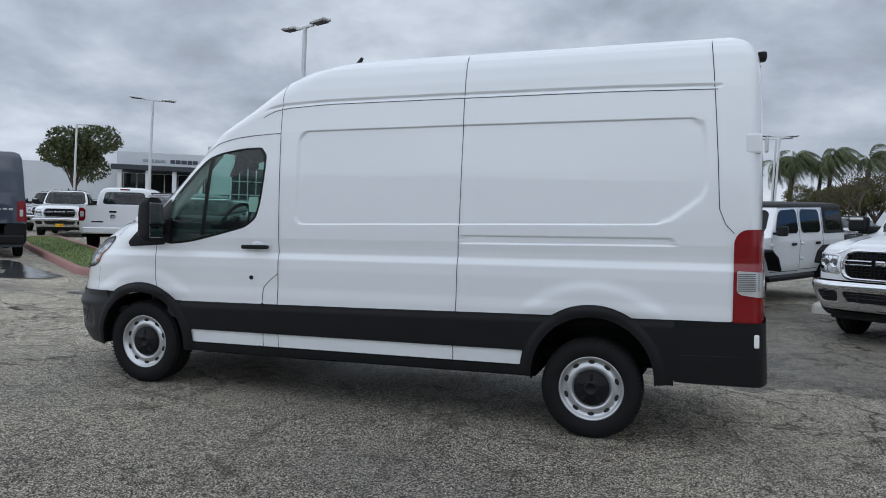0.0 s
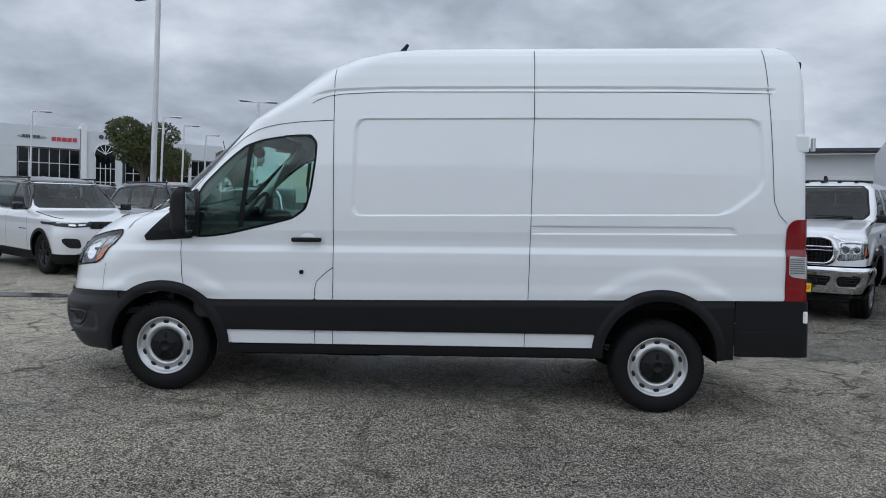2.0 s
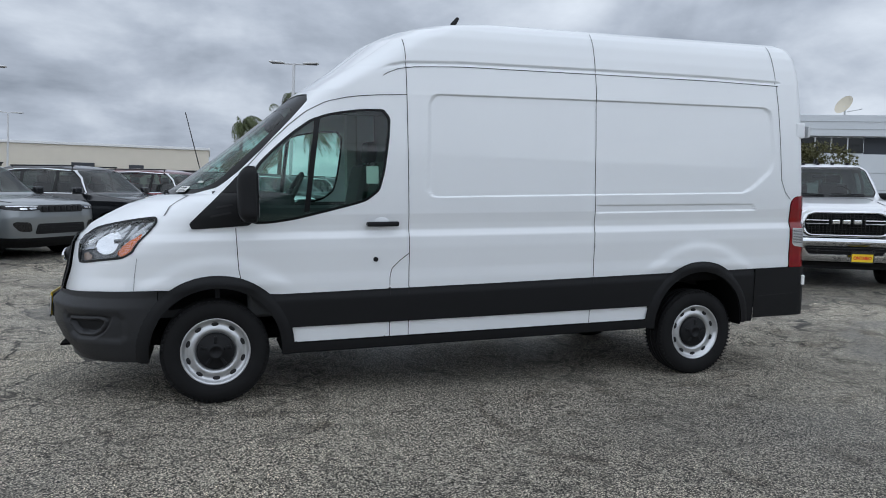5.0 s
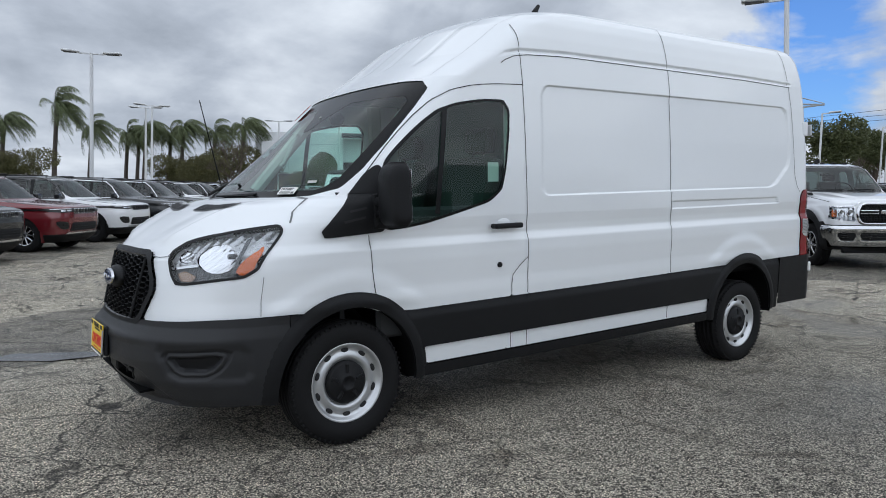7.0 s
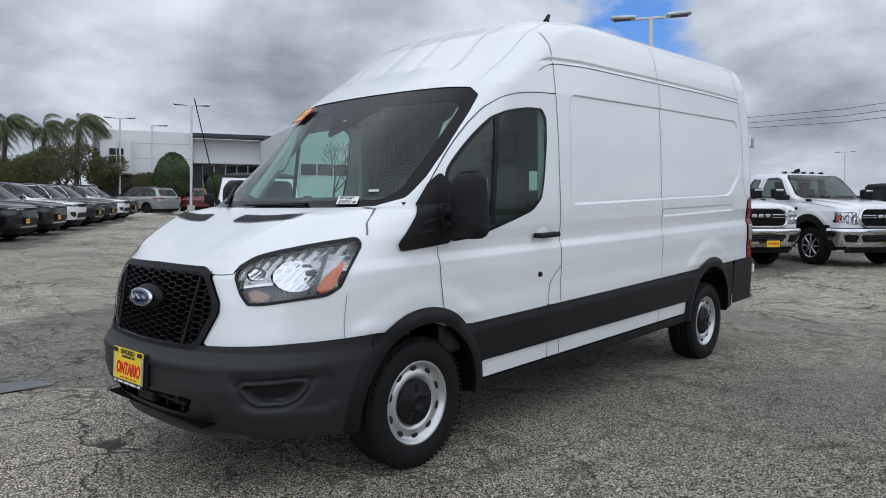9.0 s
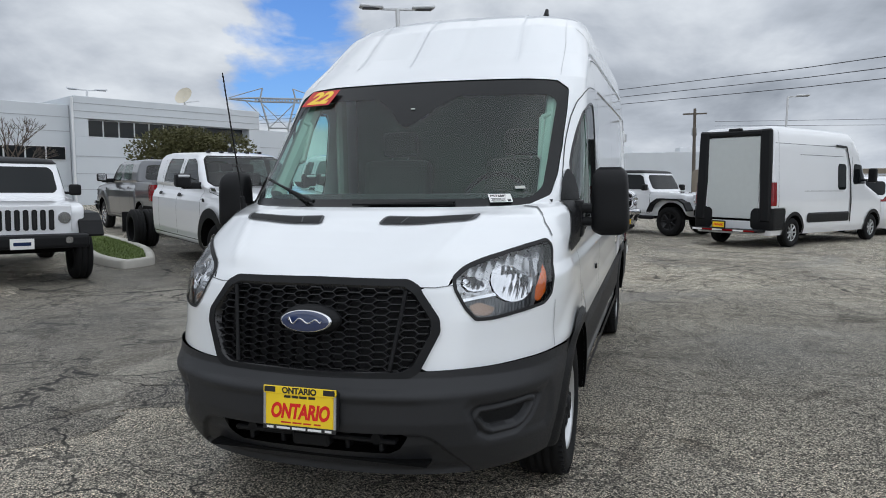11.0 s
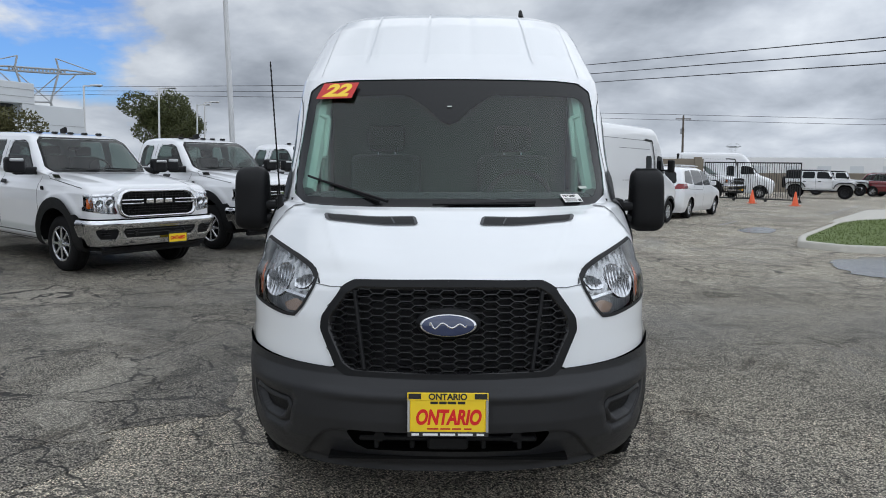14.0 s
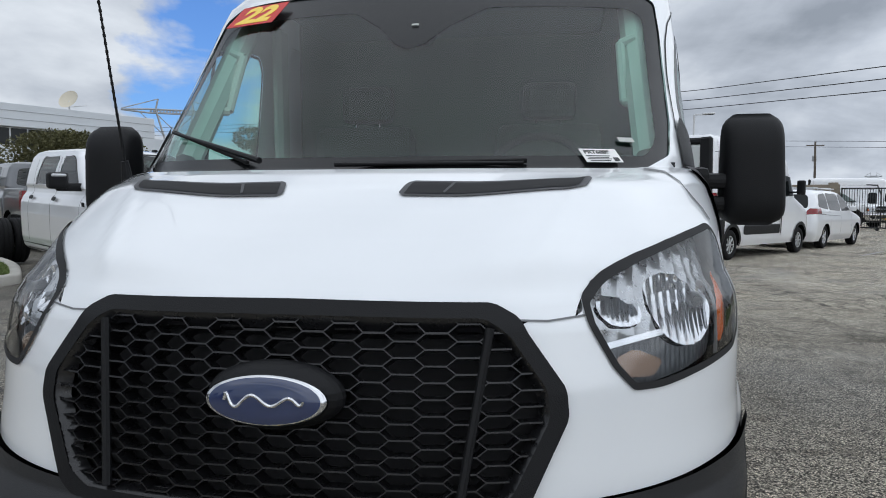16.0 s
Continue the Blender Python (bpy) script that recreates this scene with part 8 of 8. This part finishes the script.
def build_cone():
    c = thing("traffic_cone", "orange traffic cone standing by the gate", "cone", "traffic cones")
    part("cone_body", mesh("cone", *turned([(.02, .18), (.05, .16), (.70, .03), (.71, 0)], 20, "z")), CONE, c)
    part("cone_foot", boxed((.40, .40, .04), (0, 0, .02), .01), CONE, c)
    return c


cone = build_cone()
cone.matrix_world = Matrix.Translation((33.8, -15.75, gz(33.8, -15.75)))
copy_thing(cone, Matrix.Translation((31.5, -16.9, gz(31.5, -16.9))))


def island(outline, kerb_mat, label, seed, blades=5000, height=.15):
    """A planted island: a rounded kerb round turf."""
    pts = [Vector((x, y, 0)) for x, y in rounded(outline, 3, r=.9)]
    mid = sum(pts, Vector()) / len(pts)
    k = tagged(new("planting_island"), label, "island", kind="structure")
    n = len(pts)
    nrm = []
    for i in range(n):
        d = (pts[(i + 1) % n] - pts[i - 1]).normalized()
        nr = Vector((-d.y, d.x, 0))
        nrm.append(nr)
    area = sum(pts[i].x * pts[(i + 1) % n].y - pts[(i + 1) % n].x * pts[i].y for i in range(n))
    sgn = 1 if area > 0 else -1
    verts, faces = [], []
    prof = [(0, -.1), (0, height - .03), (.03, height), (.15, height), (.16, height - .04)]
    for p, nr in zip(pts, nrm):
        for off, z in prof:
            q = p + nr * sgn * off
            verts.append((q.x, q.y, gz(p.x, p.y) + z))
    m = len(prof)
    for i in range(n):
        j = (i + 1) % n
        for h in range(m - 1):
            faces.append((i * m + h, j * m + h, j * m + h + 1, i * m + h + 1))
    part("kerb", mesh("kerb", verts, faces), kerb_mat, k)
    inner = [p + nr * sgn * .15 for p, nr in zip(pts, nrm)]
    verts = [(q.x, q.y, gz(q.x, q.y) + height - .03) for q in inner]
    part("turf", mesh("turf", verts, [tuple(range(n))], False), TURF, k)
    rnd = random.Random(seed)
    xs, ys = [q.x for q in inner], [q.y for q in inner]
    cand = np.array([(rnd.uniform(min(xs), max(xs)), rnd.uniform(min(ys), max(ys))) for _ in range(blades * 3)])
    ins = sd_poly(cand[:, 0], cand[:, 1], [(q.x, q.y) for q in inner]) < -.02
    verts, faces = [], []
    for x, y in cand[ins][:blades]:
        a, h, w = rnd.uniform(0, 6.28), rnd.uniform(.02, .045), rnd.uniform(.006, .014)
        z = gz(x, y) + height - .03
        b = len(verts)
        verts += [(x - w * math.cos(a), y - w * math.sin(a), z), (x + w * math.cos(a), y + w * math.sin(a), z), (x + rnd.gauss(0, .02), y + rnd.gauss(0, .02), z + h)]
        faces.append((b, b + 1, b + 2))
    tagged(part("grass", mesh("grass", verts, faces, False), GRASS, k), kind="stuff")


island([(-7.0, 5.5), (-6.6, 6.6), (-8.4, 8.5), (-12.8, 11.9), (-20.0, 17.4), (-20.6, 16.0), (-16.5, 12.5)], RED_KERB, "long planting island with a faded red kerb and turf", 3, 9000)
island([(6.25, 7.75), (6.75, 7.2), (7.6, 7.6), (9.3, 9.5), (11.5, 12.6), (10.6, 13.2), (8.4, 10.4)], KERB, "narrow planting island with a pale kerb and turf", 4, 7000)
island([(11.0, -7.4), (12.1, -7.6), (19.0, -12.4), (21.0, -15.5), (20.5, -22.0), (10.5, -14.0), (10.3, -8.6)], KERB, "wide planting island with a pale kerb and bright turf", 5, 14000)
island([(16, 40.5), (23, 43.5), (30, 42.5), (29, 41), (22, 41.8), (17, 39.2)], KERB, "turf strip in front of the offices", 6, 3000)


def flat_patch(name, outline, mat, label, lift=.004, seed=1, rough=.10, kind="structure"):
    """A thin irregular patch that lies on the asphalt."""
    rnd = random.Random(seed)
    pts = rounded(outline, 3, r=.35)
    fine = []
    for a, b in zip(pts, pts[1:] + pts[:1]):
        steps = max(1, int(math.dist(a, b) / .08))
        fine += [(a[0] + (b[0] - a[0]) * k / steps, a[1] + (b[1] - a[1]) * k / steps) for k in range(steps)]
    verts = []
    for x, y in fine:
        nx = noise.noise(Vector((x * 3.1, y * 3.1, seed))) * rough + noise.noise(Vector((x * 11, y * 11, seed))) * rough * .4
        ny = noise.noise(Vector((x * 3.1, y * 3.1, seed + 9))) * rough + noise.noise(Vector((x * 11, y * 11, seed + 9))) * rough * .4
        verts.append((x + nx, y + ny, gz(x, y) + lift))
    ob = part(name, mesh(name, verts, [tuple(range(len(verts)))], False), mat)
    return tagged(ob, label, "patch" if name != "puddle" else "puddle", kind=kind)


WATER = material("rain_water", (0.05, 0.05, 0.05), 0.16, spec=0.4, vary=0.3, scale=3, bump=0.15, bump_scale=30)
flat_patch("driveway_apron", [(19.8, -12.4), (29.0, -19.0), (33.0, -27.0), (22.0, -25.0), (21.4, -16.0)], KERB, "pale concrete apron beside the planting island", .012, 9, .03)
PALE = asphalt_material((.15, .142, .125), (.50, .47, .41), "worn_concrete_patch", 110.0)
DAMP_SHADE = asphalt_material((.021, .020, .0172), (.53, .495, .43), "damp_shade_asphalt", 125.0, (.40, .76))


def ragged_sheet(outline, label, step, seed, box2, name="damp_shade_patch", mat=None, lift=.0035, ragged=1.0):
    """A wide stretch of the asphalt with a ragged edge: damp, painted shade, worn."""
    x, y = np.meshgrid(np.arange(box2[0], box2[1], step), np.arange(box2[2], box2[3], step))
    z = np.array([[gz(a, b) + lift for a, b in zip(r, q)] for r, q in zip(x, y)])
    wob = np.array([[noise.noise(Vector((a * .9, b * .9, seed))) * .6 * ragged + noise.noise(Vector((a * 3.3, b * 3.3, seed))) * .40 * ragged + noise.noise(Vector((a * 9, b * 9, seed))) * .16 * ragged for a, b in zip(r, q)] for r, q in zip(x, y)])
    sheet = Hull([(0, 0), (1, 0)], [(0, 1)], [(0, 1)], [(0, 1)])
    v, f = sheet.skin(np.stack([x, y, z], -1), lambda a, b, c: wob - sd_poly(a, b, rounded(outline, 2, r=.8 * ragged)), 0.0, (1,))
    tagged(part(name, mesh(name, v, f, False), mat or DAMP_SHADE), label, "patch", kind="structure")


ragged_sheet([(-2.6, 3.4), (-.6, 1.9), (1.5, 1.45), (5, 1.5), (9, 2.0), (20, -3), (26, 4), (16, 14), (8, 9.5), (4, 7.4), (1.2, 6.2), (-1.2, 5.2)], "dark damp asphalt between the van and the trucks", .16, 4, (-4, 27, .8, 15))
# damp ground, with the shade under the suvs put into the same dark colour
ragged_sheet([(-4.3, 6.0), (-1.6, 9.6), (.5, 12.6), (3.9, 17.0), (16, 37), (8, 39), (-8, 17), (-10, 10)], "damp asphalt with painted shade along the row of suvs", .22, 8, (-12, 18, 4.5, 40))

ragged_sheet([(5.22, 5.63), (5.09, 5.12), (4.22, 4.24), (3.3, 3.53), (2.92, 3.07), (2.6, 2.75), (1.9, 2.55), (1.53, 2.19), (1.09, 1.98), (1.0, 2.25), (.59, 2.32), (.18, 2.15), (-.02, 2.3), (.2, 2.5), (.9, 2.65), (1.55, 2.75), (1.95, 3.05), (2.6, 3.35), (3.6, 4.3), (4.5, 5.3)], "pale worn strip of patched asphalt", .05, 2, (-.6, 5.8, 1.5, 6.2), "worn_patch", PALE, .007, .95)
flat_patch("puddle", [(-1.5, 2.85), (-1.0, 2.72), (-.62, 2.45), (-.70, 2.22), (-1.2, 2.40), (-1.6, 2.6)], WATER, "shallow rain puddle on the asphalt", .011, 3)
flat_patch("puddle", [(-5.6, 3.75), (-4.7, 4.0), (-3.6, 4.1), (-3.4, 3.75), (-4.4, 3.6), (-5.4, 3.45)], WATER, "shallow rain puddle on the asphalt", .011, 4)
flat_patch("puddle", [(9.2, -6.95), (10.1, -8.3), (9.2, -8.6), (7.6, -8.0), (6.6, -6.5), (7.7, -6.3)], WATER, "shallow rain puddle beside the kerb", .011, 5, .2)
flat_patch("puddle", [(-8.3, 4.6), (-7.4, 5.3), (-7.6, 5.6), (-9.5, 6.6), (-12, 8.2), (-12, 7.6), (-9.6, 6.0)], WATER, "thin film of rain along the kerb", .011, 6, .15)
flat_patch("puddle", [(15.3, -7.6), (17.2, -8.8), (16.8, -9.4), (14.6, -8.3)], WATER, "shallow rain puddle on the asphalt", .011, 7, .15)
for a, b in (((9.5, 5.6), (15.6, 14.2)), ((12.2, 4.2), (18.0, 12.5)), ((24, -14.5), (34, -21.5)), ((17.5, -8.0), (19.5, -9.3))):
    w = Vector((b[0] - a[0], b[1] - a[1])).normalized()
    nn = Vector((-w.y, w.x)) * .045
    n = 12
    verts = []
    for i in range(n + 1):
        x, y = a[0] + (b[0] - a[0]) * i / n, a[1] + (b[1] - a[1]) * i / n
        verts += [(x + nn.x, y + nn.y, gz(x, y) + .009), (x - nn.x, y - nn.y, gz(x, y) + .009)]
    tagged(part("bay_line", mesh("bay_line", verts, [(2 * i, 2 * i + 1, 2 * i + 3, 2 * i + 2) for i in range(n)], False), ROAD_LINE), "worn white painted bay line", "line", kind="structure")


# cables, poles and the pylon
def cable(points, r):
    curve = bpy.data.curves.new("power_cable", "CURVE")
    curve.dimensions, curve.bevel_depth, curve.bevel_resolution = "3D", r, 1
    sp = curve.splines.new("POLY")
    sp.points.add(len(points) - 1)
    for q, p in zip(sp.points, points):
        q.co = (*p, 1)
    ob = new("power_cable", curve)
    curve.materials.append(WIRE)
    return tagged(ob, "black overhead power cable", "cable", "overhead cables")


for dz in (0, -.9, -1.75):
    cable([(150, 105, 19 + dz), (130.5, 66.6, 17.2 + dz * .8), (104, 22, 14.4 + dz), (70, -13.4, 12.4 + dz), (39.3, -25.2, 9.5 + dz * .85), (10, -34, 8.0 + dz * .85), (-30, -46, 9.5 + dz)], .035)
for dz in (0, .8):
    cable([(140, -10, 13 + dz), (105, -32, 9.6 + dz), (100, -60, 8.6 + dz), (96, -100, 9.5 + dz)], .03)


def build_pole(x, y, h):
    p = thing("utility_pole", "weathered wooden utility pole with a crossarm", "pole", "utility poles", m=stand(0, x, y))
    bm = tube(bmesh.new(), (0, 0, -.5), (0, 0, h), .19, .13, 10)
    part("pole", bm, POLE_WOOD, p)
    part("crossarm", boxed((.12, 2.2, .14), (0, 0, h - .5)), POLE_WOOD, p)
    part("transformer", boxed((.5, .5, .8), (.3, 0, h - 2.2), .15, segments=2), PYLON, p)


build_pole(100.3, -33.3, 9.6)
build_pole(70.0, -4.0, 8.6)
build_pole(112.0, 14.0, 10.5)


def build_pylon(x, y, h, turn):
    p = thing("power_pylon", "grey steel lattice power pylon on the horizon", "pylon", "pylons", m=Matrix.Translation((x, y, gz(60, 30))) @ Matrix.Rotation(turn, 4, "Z"))
    bm = bmesh.new()
    r = .28
    for s in (-1, 1):
        ftx = s * 8.5
        waist, tipx = (s * 3.2, h * .62), s * 6.0
        for d in (-2.2, 2.2):
            tube(bm, (ftx, d, 0), (waist[0], d * .6, waist[1]), r, sides=4, caps=False)
            tube(bm, (waist[0], d * .6, waist[1]), (tipx, d * .4, h * .90), r, sides=4, caps=False)
        n = 6
        for k in range(n):
            a, b = k / n, (k + 1) / n
            xa, xb, za, zb = ftx + (waist[0] - ftx) * a, ftx + (waist[0] - ftx) * b, waist[1] * a, waist[1] * b
            tube(bm, (xa, -2, za), (xb, 2, zb), r * .6, sides=4, caps=False)
            tube(bm, (xa, 2, za), (xb, -2, zb), r * .6, sides=4, caps=False)
        tube(bm, (tipx, 0, h * .90), (s * 5.2, 0, h), r, sides=4, caps=False)
        tube(bm, (s * 16.5, 0, h * .90), (s * 5.2, 0, h), r * .6, sides=4, caps=False)
        tube(bm, (s * 11, 0, h * .88), (s * 3.2, 0, h * .66), r * .6, sides=4, caps=False)
    for z in (h * .87, h * .905):
        tube(bm, (-16.5, 0, h * .89), (-8, 0, z), r, sides=4, caps=False)
        tube(bm, (16.5, 0, h * .89), (8, 0, z), r, sides=4, caps=False)
        tube(bm, (-8, 0, z), (8, 0, z), r, sides=4, caps=False)
    for k in range(16):
        a = -8 + k
        tube(bm, (a, 0, h * .87), (a + 1, 0, h * .905), r * .55, sides=4, caps=False)
        tube(bm, (a + 1, 0, h * .87), (a, 0, h * .905), r * .55, sides=4, caps=False)
    tube(bm, (-3.2, 0, h * .62), (3.2, 0, h * .62), r, sides=4, caps=False)
    for s in (-1, 1):
        tube(bm, (s * 3.2, 0, h * .62), (-s * 6.0, 0, h * .87), r * .6, sides=4, caps=False)
    part("lattice", bm, PYLON, p)
    return p


build_pylon(222, 128, 36, math.radians(-58))
small = build_pylon(369, -145, 36, math.radians(68))
small.matrix_world = small.matrix_world @ Matrix.Diagonal((.22, .4, .46, 1))


def far_tree_line(name, pts, h, seed, label):
    """A ragged belt of distant trees along pts."""
    rnd = random.Random(seed)
    verts, faces = [], []
    for (x0, y0), (x1, y1) in zip(pts[:-1], pts[1:]):
        n = int(math.hypot(x1 - x0, y1 - y0) / 2.2)
        for i in range(n):
            x, y = x0 + (x1 - x0) * (i + rnd.random()) / n, y0 + (y1 - y0) * (i + rnd.random()) / n
            if noise.noise(Vector((x * .03, y * .03, seed))) < -.12:
                continue
            hh = h * (.55 + .5 * rnd.random())

            def place(r):
                w = Vector((r.gauss(0, 1), r.gauss(0, 1), r.gauss(0, 1))).normalized()
                return Vector((x, y, gz(60 * x / math.hypot(x, y), 60 * y / math.hypot(x, y)) + hh * .55)) + Vector((w.x * 2.2, w.y * 2.2, w.z * hh * .45)), w

            v, f = clumps(70, 1.3, place, rnd.randint(0, 99999))
            b = len(verts)
            verts += v
            faces += [tuple(k + b for k in g) for g in f]
    tagged(part(name, mesh(name, verts, faces, False), LEAF), label, "trees", kind="stuff")


far_tree_line("far_trees", [(-80, 95), (-20, 120), (40, 118), (95, 80), (130, 40)], 5.0, 2, "ragged belt of distant trees")
